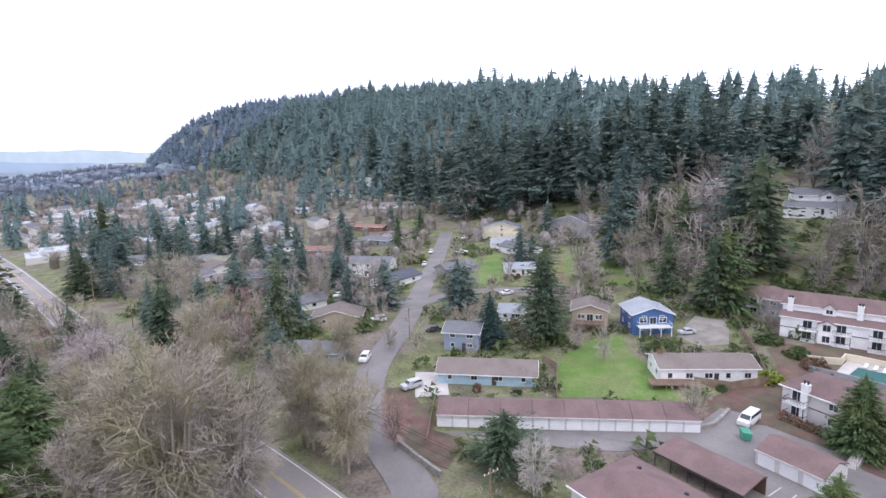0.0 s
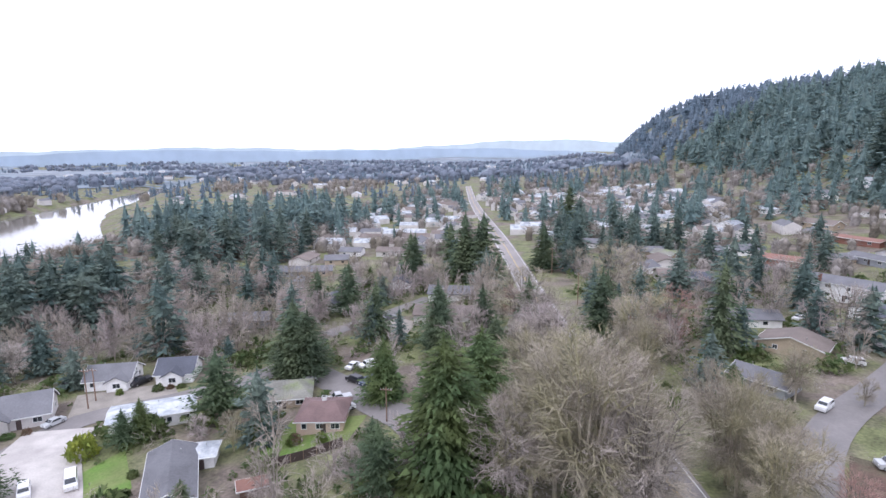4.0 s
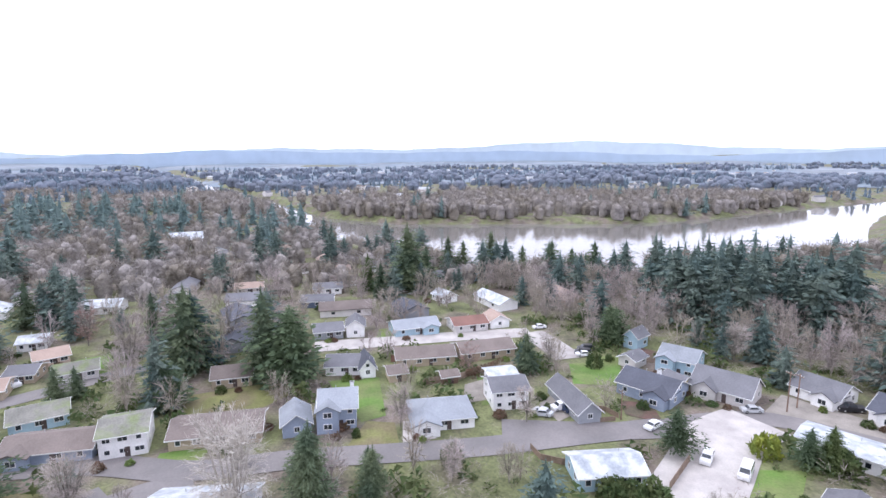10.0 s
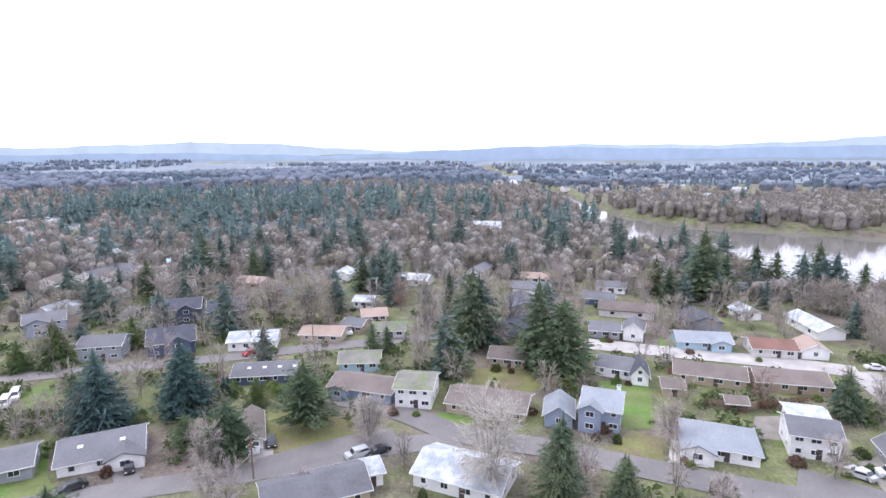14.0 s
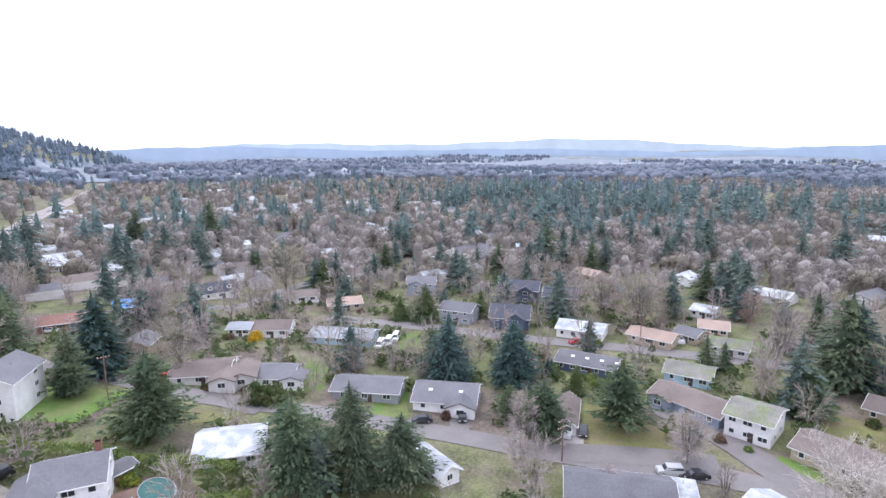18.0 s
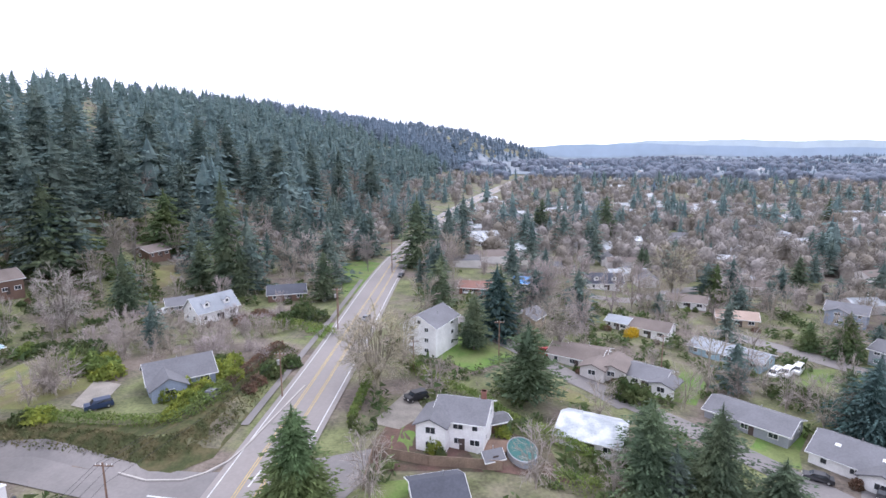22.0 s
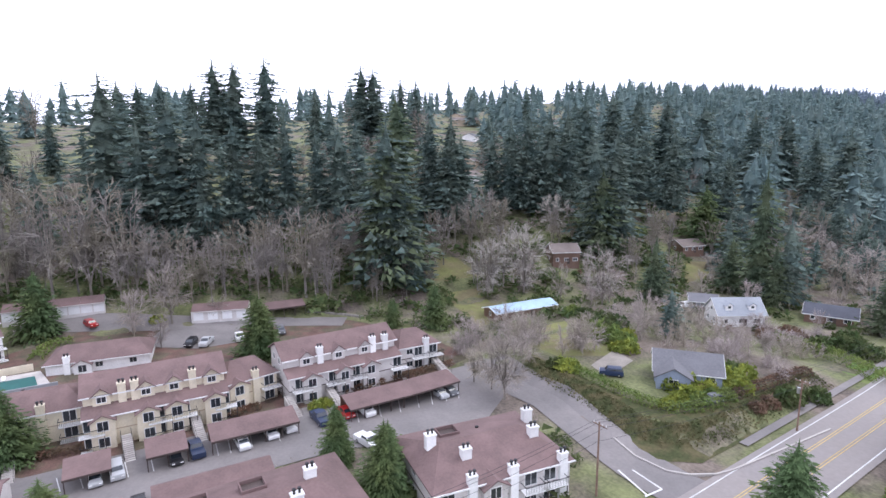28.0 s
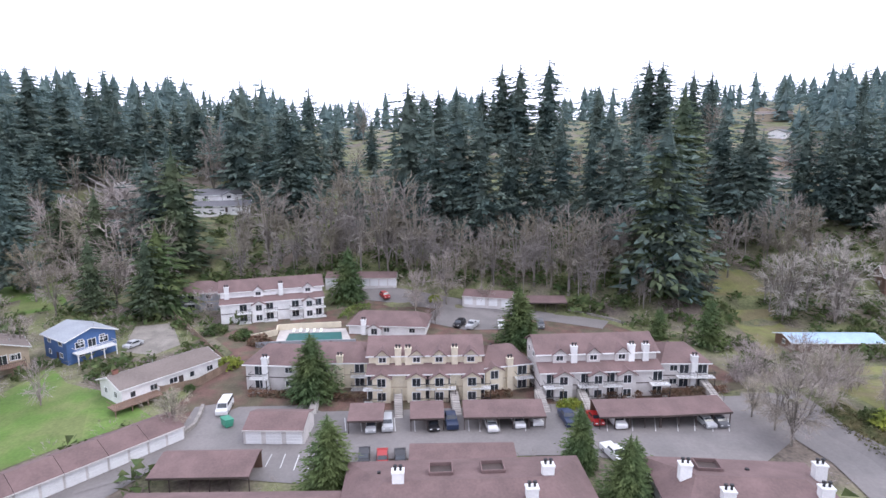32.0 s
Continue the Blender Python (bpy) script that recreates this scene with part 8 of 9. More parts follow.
car(29.3, -150.2, 265.5, "grey", "car")
car(26.4, -206.1, 263.3, "black", "car")
car(18.5, -274.2, 263.8, "black", "car")
car(12.6, -341.7, 260.6, "white", "car")
car(1.3, -416.9, 262.2, "white", "car")
car(6.2, -382.5, 261.2, "black", "car")
car(0.4, -183.7, 153.3, "white", "car")
car(66.5, -88.6, 219.8, "darkblue", "suv")
car(91.4, -152.9, 261.1, "white", "suv")
car(9.7, -99.4, 221.7, "black", "suv")
car(18.9, -332.8, 265.6, "white", "car")
car(12.2, -376.7, 264.1, "silver", "car")
car(23.7, -312.0, 267.5, "black", "car")
car(83.9, -244.5, 223.5, "white", "car")
car(48.0, -93.7, 259.7, "grey", "car")
car(87.5, -0.5, 0, "silver", "car")
car(87.7, -3.3, 0, "silver", "suv")
car(86.7, -11.1, 0, "black", "car")
car(87.4, -14.2, 180, "darkblue", "pickup")
car(85.2, -20.8, 0, "white", "car")
car(86.0, -25.6, 0, "white", "car")
car(86.4, -28.8, 0, "white", "car")
car(85.9, -34.4, 180, "darkblue", "pickup")
car(85.4, -39.1, 0, "red", "car")
car(84.0, -42.4, 0, "white", "suv")
car(82.5, -57.5, 0, "silver", "car")
car(82.5, -59.8, 0, "grey", "car")
car(77.9, 0.3, 180, "black", "car")
car(77.1, -2.5, 180, "red", "car")
car(76.8, -5.2, 180, "black", "car")
car(73.8, -37.8, 10, "white", "pickup")
car(167.2, -2.8, 20, "red", "suv")
car(141.1, -22.8, -30, "black", "suv")
car(139.8, -26.1, -30, "silver", "pickup")
car(137.9, -44.2, -10, "grey", "suv")
car(139.0, -33.9, -10, "white", "pickup")
pole(35.5, -141.7, 11.7, turn=0, lamp=True)
pole(36.6, -99.8, 9.4, turn=0, lamp=True)
pole(32.2, -222.5, 14.3, turn=0)
pole(44.0, -58.0, 11.0, lamp=False)
pole(43.2, -14.0, 11.0, lamp=True)
pole(40.3, 32.0, 11.0, lamp=False)
pole(35.3, 78.0, 11.0, lamp=True)
pole(28.6, 122.0, 11.0, lamp=False)
pole(21.6, 168.0, 11.0, lamp=False)
pole(16.3, 214.0, 11.0, lamp=False)
wire((32.2, -222.5), (35.5, -141.7), 10.7, 10.7, 0.9, -1.05)
wire((32.2, -222.5), (35.5, -141.7), 10.7, 10.7, 0.9, 0.4)
wire((32.2, -222.5), (35.5, -141.7), 10.7, 10.7, 0.9, 1.05)
wire((32.2, -222.5), (35.5, -141.7), 8.2, 8.2, 0.7)
wire((35.5, -141.7), (36.6, -99.8), 10.7, 10.7, 0.9, -1.05)
wire((35.5, -141.7), (36.6, -99.8), 10.7, 10.7, 0.9, 0.4)
wire((35.5, -141.7), (36.6, -99.8), 10.7, 10.7, 0.9, 1.05)
wire((35.5, -141.7), (36.6, -99.8), 8.2, 8.2, 0.7)
wire((36.6, -99.8), (44.0, -58.0), 10.7, 10.7, 0.9, -1.05)
wire((36.6, -99.8), (44.0, -58.0), 10.7, 10.7, 0.9, 0.4)
wire((36.6, -99.8), (44.0, -58.0), 10.7, 10.7, 0.9, 1.05)
wire((36.6, -99.8), (44.0, -58.0), 8.2, 8.2, 0.7)
wire((44.0, -58.0), (43.2, -14.0), 10.7, 10.7, 0.9, -1.05)
wire((44.0, -58.0), (43.2, -14.0), 10.7, 10.7, 0.9, 0.4)
wire((44.0, -58.0), (43.2, -14.0), 10.7, 10.7, 0.9, 1.05)
wire((44.0, -58.0), (43.2, -14.0), 8.2, 8.2, 0.7)
wire((43.2, -14.0), (40.3, 32.0), 10.7, 10.7, 0.9, -1.05)
wire((43.2, -14.0), (40.3, 32.0), 10.7, 10.7, 0.9, 0.4)
wire((43.2, -14.0), (40.3, 32.0), 10.7, 10.7, 0.9, 1.05)
wire((43.2, -14.0), (40.3, 32.0), 8.2, 8.2, 0.7)
wire((40.3, 32.0), (35.3, 78.0), 10.7, 10.7, 0.9, -1.05)
wire((40.3, 32.0), (35.3, 78.0), 10.7, 10.7, 0.9, 0.4)
wire((40.3, 32.0), (35.3, 78.0), 10.7, 10.7, 0.9, 1.05)
wire((40.3, 32.0), (35.3, 78.0), 8.2, 8.2, 0.7)
wire((35.3, 78.0), (28.6, 122.0), 10.7, 10.7, 0.9, -1.05)
wire((35.3, 78.0), (28.6, 122.0), 10.7, 10.7, 0.9, 0.4)
wire((35.3, 78.0), (28.6, 122.0), 10.7, 10.7, 0.9, 1.05)
wire((35.3, 78.0), (28.6, 122.0), 8.2, 8.2, 0.7)
wire((28.6, 122.0), (21.6, 168.0), 10.7, 10.7, 0.9, -1.05)
wire((28.6, 122.0), (21.6, 168.0), 10.7, 10.7, 0.9, 0.4)
wire((28.6, 122.0), (21.6, 168.0), 10.7, 10.7, 0.9, 1.05)
wire((28.6, 122.0), (21.6, 168.0), 8.2, 8.2, 0.7)
wire((21.6, 168.0), (16.3, 214.0), 10.7, 10.7, 0.9, -1.05)
wire((21.6, 168.0), (16.3, 214.0), 10.7, 10.7, 0.9, 0.4)
wire((21.6, 168.0), (16.3, 214.0), 10.7, 10.7, 0.9, 1.05)
wire((21.6, 168.0), (16.3, 214.0), 8.2, 8.2, 0.7)
pole(-93.8, 95.9, 9.5)
pole(-98.4, 58.1, 6.8)
pole(76.9, 103.5, 8.8)
pole(170.4, 191.1, 16.7)
pole(-7.8, -126.6, 9.0)
pole(38.3, -154.0, 8.8)
pole(30.9, -213.2, 15.3)
pole(-71.9, -58.8, 7.1)
pole(-47.3, -128.0, 10.1)
pole(-74.9, -61.3, 6.5)
pole(-99.7, -89.3, 7.6)
pole(-137.0, -86.2, 9.3)
pole(-23.4, 89.4, 7.3)
pole(11.7, -114.2, 7.2)
pole(-95.0, 99.7, 8.1)
round_pool(-9.6, -82.6, 96, 4.0, 2.5)
surface("pool_deck", [(129.9, 23.6), (141.2, 24.4), (141.3, 7.5), (130.2, 5.1)], "concrete", "pale concrete pool deck", "patio", lift=0.1)
surface("pool_water", [(131.5, 21.5), (137.6, 21.5), (138.3, 8.4), (131.5, 7.6)], "pool", "teal winter cover over the swimming pool", "pool", lift=0.2)
garden_wall([(133.4, 29.9), (136.9, 24.4), (140.5, 24.8), (142.4, 8.7)], 1.6, 0.25, "cream", "cream rendered wall round the pool")
garden_wall([(128.6, 27.8), (129.2, 19.0), (129.4, 4.2)], 1.3, 0.25, "grey", "grey timber wall in front of the pool")
lounger(138.8, 20.5, -90)
lounger(138.9, 18.8, -90)
lounger(138.7, 17.1, -90)
lounger(138.5, 15.3, -90)
lounger(138.6, 13.6, -90)
fence([(14.6, -79.2), (5.5, -77.2), (-6.0, -77.5)], 1.7, "cedar")
fence([(14.4, -70.1), (14.6, -79.2)], 1.7, "cedar")
fence([(154.0, 55.5), (131.9, 40.8), (116.0, 30.4), (108.0, 34.5), (105.0, 40.4)], 1.7, "cedar")
fence([(-41.7, 74.1), (-35.6, 76.8), (-29.7, 80.9)], 1.7, "dark_trim", label="dark wooden board fence round a lawn")
fence([(-101.4, 48.3), (-98.3, 51.0), (-98.2, 56.6)], 1.0, "cedar", label="low golden wooden picket fence")
fence([(-105.1, 52.2), (-102.6, 56.7), (-98.9, 57.8)], 1.1, "cedar", label="low golden wooden picket fence")
fence([(48.9, 57.4), (60.1, 69.9)], 1.4, "cedar")
fence([(78.4, 54.3), (90.6, 64.8), (91.9, 70.2)], 1.6, "cedar")
fence([(-143.2, 13.8), (-138.8, 30.1)], 1.8, "red_roof", label="red-brown board fence behind the houses")
fence([(-125.5, 19.7), (-126.4, 29.0), (-130.2, 35.2)], 1.7, "cedar")
fence([(-73.6, 53.0), (-80.6, 61.9)], 1.7, "cedar")
garden_wall([(50.6, 73.8), (46.1, 64.7), (45.2, 57.1), (45.1, 48.5)], 1.0, 0.5, "stone", "rough stone retaining wall along the road")
garden_wall([(87.2, 31.4), (91.9, 29.8), (98.9, 30.6)], 0.7, 0.6, "stone", "rough stone retaining wall by the parking lane")
garden_wall([(149.7, -55.7), (144.5, -63.0), (137.1, -68.0)], 0.6, 0.5, "stone", "low stone wall under the forest")
garden_wall([(52.6, -72.4), (47.2, -70.7), (41.9, -71.1), (37.2, -76.3), (35.4, -88.1), (33.5, -104.7)], 0.35, 0.3, "concrete", "pale concrete kerb beside the access road")
dumpster(91.3, 24.2, 40)
stairs(94.0, 10.1, -90, 14)
stairs(90.6, -5.3, -90, 14)
stairs(90.6, -15.8, -90, 14)
stairs(89.5, -31.8, -90, 14)
stairs(88.4, -39.7, -90, 14)
stairs(90.4, -65.3, -90, 14)
house(-4.4, -79.0, -155.9, 2.6, 2.2, 1.9, wall="grey", roof="grey_roof", label="small grey garden shed beside the pool", rise=0.8, win=0, name='shed')
house(-5.5, -90.6, -156.1, 4.0, 3.0, 2.2, wall="brown", roof="grey_roof", label="small dark garden shelter", rise=0.4, win=0, name='shed')
house(-40.6, 67.5, 30.4, 4.0, 2.5, 2.0, wall="brown", roof="red_roof", label="small red-brown garden shed", rise=0.7, win=0, name='shed')
surface("wood_deck", [(-3.1, -85.5), (-7.7, -86.2), (-7.5, -82.5), (-3.1, -81.1)], "wood", "red-brown timber deck beside the pool", "deck", lift=0.5)
stripe([(77.6, 15.0), (81.1, 14.7)])
stripe([(76.9, 12.7), (80.9, 12.6)])
stripe([(76.1, 10.6), (80.4, 10.4)])
stripe([(75.7, 8.5), (79.7, 8.3)])
stripe([(46.2, -65.4), (39.9, -63.7)], 0.3)
stripe([(45.0, -67.2), (39.6, -66.6)], 0.3)
stripe([(39.6, -66.6), (39.9, -63.2)], 0.3)
stripe([(31.4, -70.0), (31.1, -74.2)], 0.3)
stripe([(86.9, 3.7), (91.6, 4.2)])
stripe([(86.4, 1.0), (91.3, 1.5)])
stripe([(85.8, -4.6), (90.7, -4.5)])
stripe([(85.3, -7.9), (90.1, -8.0)])
stripe([(85.0, -10.3), (89.8, -10.5)])
stripe([(84.3, -16.9), (88.9, -17.4)])
stripe([(83.9, -18.7), (88.7, -19.3)])
stripe([(83.6, -22.0), (88.3, -22.8)])
stripe([(83.1, -26.3), (87.9, -27.3)])
stripe([(81.5, -39.8), (86.2, -41.5)])
stripe([(81.1, -44.0), (85.7, -45.9)])
stripe([(80.7, -47.8), (85.3, -49.9)])
stripe([(80.3, -51.5), (84.9, -53.8)])
stripe([(80.0, -54.3), (84.6, -56.8)])
stripe([(79.7, -57.3), (84.3, -59.9)])
stripe([(79.4, -60.0), (84.0, -62.7)])
surface("carport_pad", [(86.5, 4.8), (93.2, 4.8), (90.0, -33.7), (87.8, -67.6), (79.0, -61.7), (81.4, -31.0)], "asphalt", "asphalt parking bays under the carports", "pavement", lift=0.11)
lane("pavement_strip", [(40.6, -200.0), (39.9, -160.0), (39.6, -120.0), (39.4, -88.0)], 1.5, "asphalt", "worn grey pavement beside the highway", lift=0.22)
surface("corner", [(28.9, -66.1), (24.8, -77.4), (15.2, -81.1), (14.5, -73.2), (17.2, -66.9)], "asphalt", "asphalt corner where a drive meets the highway", "road", lift=0.13)
surface("drive", [(16.9, -89.6), (11.6, -103.8), (7.2, -94.1), (11.5, -87.7)], "gravel", "gravel drive beside the white house", "driveway", lift=0.1)
surface("drive", [(72.5, -89.4), (75.8, -100.8), (69.1, -99.0), (66.3, -87.3)], "gravel", "gravel drive behind the hedge", "driveway", lift=0.1)
surface("yard", [(-101.6, 101.9), (-83.3, 111.2), (-75.7, 102.8), (-93.4, 88.8)], "gravel", "bare brown yard by the street", "yard", lift=0.08)
surface("yard", [(-106.9, 62.4), (-103.9, 68.8), (-94.8, 66.1), (-100.0, 60.2)], "bark_dust", "dug brown garden bed", "yard", lift=0.1)
surface("drive", [(-108.7, 43.4), (-114.3, 50.0), (-102.8, 49.6), (-100.1, 44.5)], "gravel", "gravel drive beside the cottage", "driveway", lift=0.1)
surface("drive", [(-76.0, -63.0), (-82.9, -67.2), (-85.1, -64.4), (-78.3, -59.1)], "concrete", "pale concrete driveway", "driveway", lift=0.12)
surface("drive", [(-61.9, -79.3), (-67.5, -87.0), (-70.3, -83.2), (-64.4, -76.4)], "asphalt", "asphalt driveway in front of the garage", "driveway", lift=0.12)
hedge([(-126.7, 31.5), (-129.1, 36.9), (-133.1, 42.7)], 2.4, 2.2, "rust_shrub")
hedge([(-102.4, -77.7), (-102.0, -74.4), (-104.4, -73.3)], 2.4, 2.2, "laurel")
surface("yard", [(-113.1, 26.9), (-123.2, 29.7), (-127.6, 41.1), (-121.0, 41.9), (-114.3, 39.0)], "gravel", "grey gravel back yard", "yard", lift=0.08)
surface("yard", [(-129.0, 79.2), (-137.9, 87.0), (-133.4, 90.0), (-126.0, 83.7)], "bark_dust", "dug brown earth beside the street", "yard", lift=0.08)
fence([(-91.2, 34.7), (-87.4, 35.2), (-85.0, 38.5), (-84.4, 41.1)], 1.2, "cedar")

# shrubs along the house walls
garden = random.Random(21)
for ob in [o for o in scene.objects if o.parent is None and o.get("category") == "house"]:
    p = ob.matrix_basis.translation
    if p.length > 210:
        continue
    wall = next(c for c in ob.children if c.name.split(".")[0] == "wall").data
    half = max(v.co.x for v in wall.vertices), max(v.co.y for v in wall.vertices)
    for _ in range(garden.choice((1, 2, 2, 3))):
        q = ob.matrix_basis @ Vector((garden.uniform(-half[0], half[0]), -half[1] - garden.uniform(2.6, 4.0), 0))
        shrub(q.x, q.y, garden.uniform(1.4, 2.8), garden.uniform(0.9, 1.9), garden.choice(("shrub", "shrub", "laurel", "rust_shrub")), "rounded garden shrub by a house wall")

HOMES = [(round(o.matrix_basis.translation.x, 1), round(o.matrix_basis.translation.y, 1)) for o in scene.objects if o.parent is None and o.get("category") in ("house", "apartment building", "garage", "outbuilding", "carport")]


def clear(x, y):
    """Keeps scattered trees off the houses and streets."""
    return all((x - a) ** 2 + (y - b) ** 2 > 81 for a, b in HOMES) and all((x - a) ** 2 + (y - b) ** 2 > 49 for a, b in STREETS)


# ---------------------------------------------------------------- woods
def on_hill(x, y):
    return x > np.interp(y, BASE_Y, BASE_X) + 14


HY, HX = [p[1] for p in HIGHWAY[::-1]], [p[0] for p in HIGHWAY[::-1]]


def off_road(x, y):
    near, far = banks(y)
    return abs(x - np.interp(y, HY, HX)) > 13 and not far - 4 < x < near + 28


def rough(x, y):
    """Open rough ground: off houses, streets, lawns and yards."""
    return off_road(x, y) and clear(x, y) and not any(inside(x, y, p) for p in PLOTS)



# small houses between the trees of the lower town
lots = random.Random(3)
for i in range(75):
    x, y = (lots.uniform(-330, -175), lots.uniform(-150, 90)) if i % 3 else (lots.uniform(-190, 10), lots.uniform(-430, -240))
    x, y = round(x / 24) * 24 + lots.uniform(-4, 4), round(y / 30) * 30 + lots.uniform(-4, 4)
    if not rough(x, y):
        continue
    HOMES.append((x, y))
    wall, roof = lots.choice((("white", "grey_roof"), ("pale", "brown_roof"), ("tan", "tan_roof"), ("lightblue", "grey_roof"), ("white", "pale_roof"), ("grey", "dark_roof")))
    cottage(x, y, lots.choice((0, 0, 90, 15)) + 180 * (y < 0) * 0, lots.choice((12, 15, 18)), lots.choice((8, 10)), wall, roof, f"small {wall.replace('lightblue', 'light blue')} house with a {roof.replace('_', ' ')} among bare trees")


# clearings with houses on the ridge
GLADES = []


def open_slope(x, y):
    return any((x - a) ** 2 + (y - b) ** 2 < r * r for a, b, r in GLADES)


house(241, 65, -80, 22, 10, 2.8, 1.8, wall="white", roof="grey_roof", label="large white two-storey house on the wooded ridge", storeys=2, win=5)
house(221, -168, -60, 15, 9, 2.8, 1.8, wall="white", roof="brown_roof", label="white two-storey house in a gap of the fir forest", storeys=2)
house(246, -187, -50, 16, 9, 2.8, 1.8, wall="tan", roof="brown_roof", label="tan house high on the wooded ridge", storeys=2)
cottage(340, 132, -75, 16, 9, "grey", "dark_roof", "dark grey two-storey house on the ridge among firs")
cottage(445, -323, -55, 22, 10, "tan", "brown_roof", "long tan two-storey house on the crest")
cottage(313, -239, -55, 14, 9, "white", "grey_roof", "white house in a gap of the fir forest")
cottage(350, -405, -40, 14, 11, "white", "pale_roof", "white gabled house on the wooded crest")
GLADES += [(340, 132, 14), (313, -239, 14), (296, -226, 12), (335, -250, 12), (445, -323, 14), (400, -290, 12), (370, -270, 12), (350, -405, 12), (243, 69, 15), (228, 66, 12), (214, 62, 12), (200, 58, 9), (206, -157, 9), (221, -168, 12), (234, -178, 9), (246, -187, 12), (262, -197, 11), (280, -212, 12)]
for i in range(46):
    x, y = lots.uniform(-110, 20) if i < 26 else lots.uniform(45, 170), lots.uniform(150, 300)
    x, y = round(x / 22) * 22 + lots.uniform(-3, 3), round(y / 26) * 26 + lots.uniform(-3, 3)
    if not rough(x, y) or on_hill(x, y) or math.hypot(x, y) < 150:
        continue
    HOMES.append((x, y))
    wall, roof = lots.choice((("white", "grey_roof"), ("white", "dark_roof"), ("white", "pale_roof"), ("pale", "brown_roof"), ("grey", "grey_roof"), ("tan", "grey_roof")))
    cottage(x, y, lots.choice((0, 0, 90, 15)), lots.choice((12, 15, 18)), lots.choice((8, 10)), wall, roof, f"small {wall} house with a {roof.replace('_', ' ')} among bare trees")


g = np.random.default_rng(5)
PICKED = []


def slope_tree(kind, x, y, height):
    """A tree of the ridge at its own place and height."""
    PICKED.append((x, y))
    far_tree(kind, x, y, height, g, 1.0 if kind == "fir_big" else 1.1)


# tall firs and bare trees that stand out on the slope below the ridge
slope_tree("fir_big", 279, 129, 45)
slope_tree("fir_big", 275, 120, 43)
slope_tree("fir_big", 300, 120, 36)
slope_tree("fir_big", 300, 111, 37)
slope_tree("fir_big", 316, 108, 35)
slope_tree("fir_big", 348, 94, 33)
slope_tree("fir_big", 349, 88, 33)
slope_tree("fir_big", 204, 72, 46)
slope_tree("fir_big", 198, 77, 40)
slope_tree("fir_big", 236, 45, 38)
slope_tree("fir_big", 227, 35, 51)
slope_tree("fir_big", 246, 28, 52)
slope_tree("fir_big", 226, 31, 43)
slope_tree("fir_big", 268, 19, 34)
slope_tree("fir_big", 292, 3, 31)
slope_tree("fir_big", 216, -13, 56)
slope_tree("fir_big", 199, -21, 46)
slope_tree("fir_big", 196, -30, 52)
slope_tree("fir_big", 190, -37, 50)
slope_tree("fir_big", 296, -66, 54)
slope_tree("fir_big", 293, -75, 53)
slope_tree("fir_big", 287, -89, 55)
slope_tree("fir_big", 195, -49, 45)
slope_tree("fir_big", 193, -57, 42)
slope_tree("fir_big", 189, -65, 47)
slope_tree("fir_big", 184, -74, 44)
slope_tree("fir_big", 178, -80, 45)
slope_tree("fir_big", 174, -86, 42)
slope_tree("fir_big", 328, -131, 36)
slope_tree("fir_big", 305, -151, 51)
slope_tree("fir_big", 301, -157, 49)
slope_tree("fir_big", 281, -164, 45)
slope_tree("fir_big", 271, -168, 45)
slope_tree("fir_big", 151, -84, 54)
slope_tree("fir_big", 147, -88, 37)
slope_tree("fir_big", 181, -119, 45)
slope_tree("fir_big", 172, -123, 48)
slope_tree("fir_big", 177, -131, 37)
slope_tree("fir_big", 183, -152, 37)
slope_tree("fir_big", 178, -158, 42)
slope_tree("fir_big", 176, -166, 46)
slope_tree("fir_big", 169, -172, 47)
slope_tree("fir_big", 167, -180, 49)
slope_tree("fir_big", 170, -194, 54)
slope_tree("fir_big", 138, -165, 46)
slope_tree("fir_big", 136, -174, 49)
slope_tree("fir_big", 219, -275, 45)
slope_tree("fir_big", 309, -25, 42)
slope_tree("fir_big", 313, -34, 41)
slope_tree("fir_big", 319, -45, 41)
slope_tree("fir_big", 299, -56, 43)
slope_tree("fir_big", 372, 78, 34)
slope_tree("fir_big", 392, -298, 30)
slope_tree("fir_big", 289, -268, 40)
slope_tree("fir_big", 137, -167, 34)
slope_tree("fir_big", 198, -218, 46)
slope_tree("fir_big", 192, -239, 50)
slope_tree("fir_big", 187, -253, 50)
slope_tree("fir_big", 181, -270, 50)
slope_tree("fir_big", 157, -213, 42)
slope_tree("fir_big", 146, -225, 46)
slope_tree("fir_big", 174, -294, 50)
slope_tree("fir_big", 158, -316, 50)
slope_tree("fir_big", 151, -339, 50)
slope_tree("fir_big", 131, -244, 39)
slope_tree("fir_big", 124, -310, 50)
slope_tree("fir_big", 122, -344, 50)
slope_tree("fir_big", 111, -381, 50)
slope_tree("fir_big", 99, -411, 50)
slope_tree("fir_big", 79, -431, 50)
slope_tree("fir_big", 255, 160, 56)
slope_tree("fir_big", 260, 176, 53)
slope_tree("fir_big", 271, 154, 56)
slope_tree("fir_big", 289, 151, 49)
slope_tree("fir_big", 310, 147, 47)
slope_tree("fir_big", 332, 149, 45)
slope_tree("fir_big", 236, 173, 56)
slope_tree("fir_big", 234, 191, 56)
slope_tree("fir_big", 238, 185, 56)
slope_tree("fir_big", 181, 114, 38)
slope_tree("fir_big", 211, 131, 45)
slope_tree("fir_big", 234, 247, 56)
slope_tree("fir_big", 234, 229, 56)
slope_tree("fir_big", 233, 206, 56)
slope_tree("fir_big", 215, 245, 56)
slope_tree("fir_big", 216, 288, 56)
slope_tree("fir_big", 242, 349, 56)
slope_tree("fir_big", 271, 446, 56)
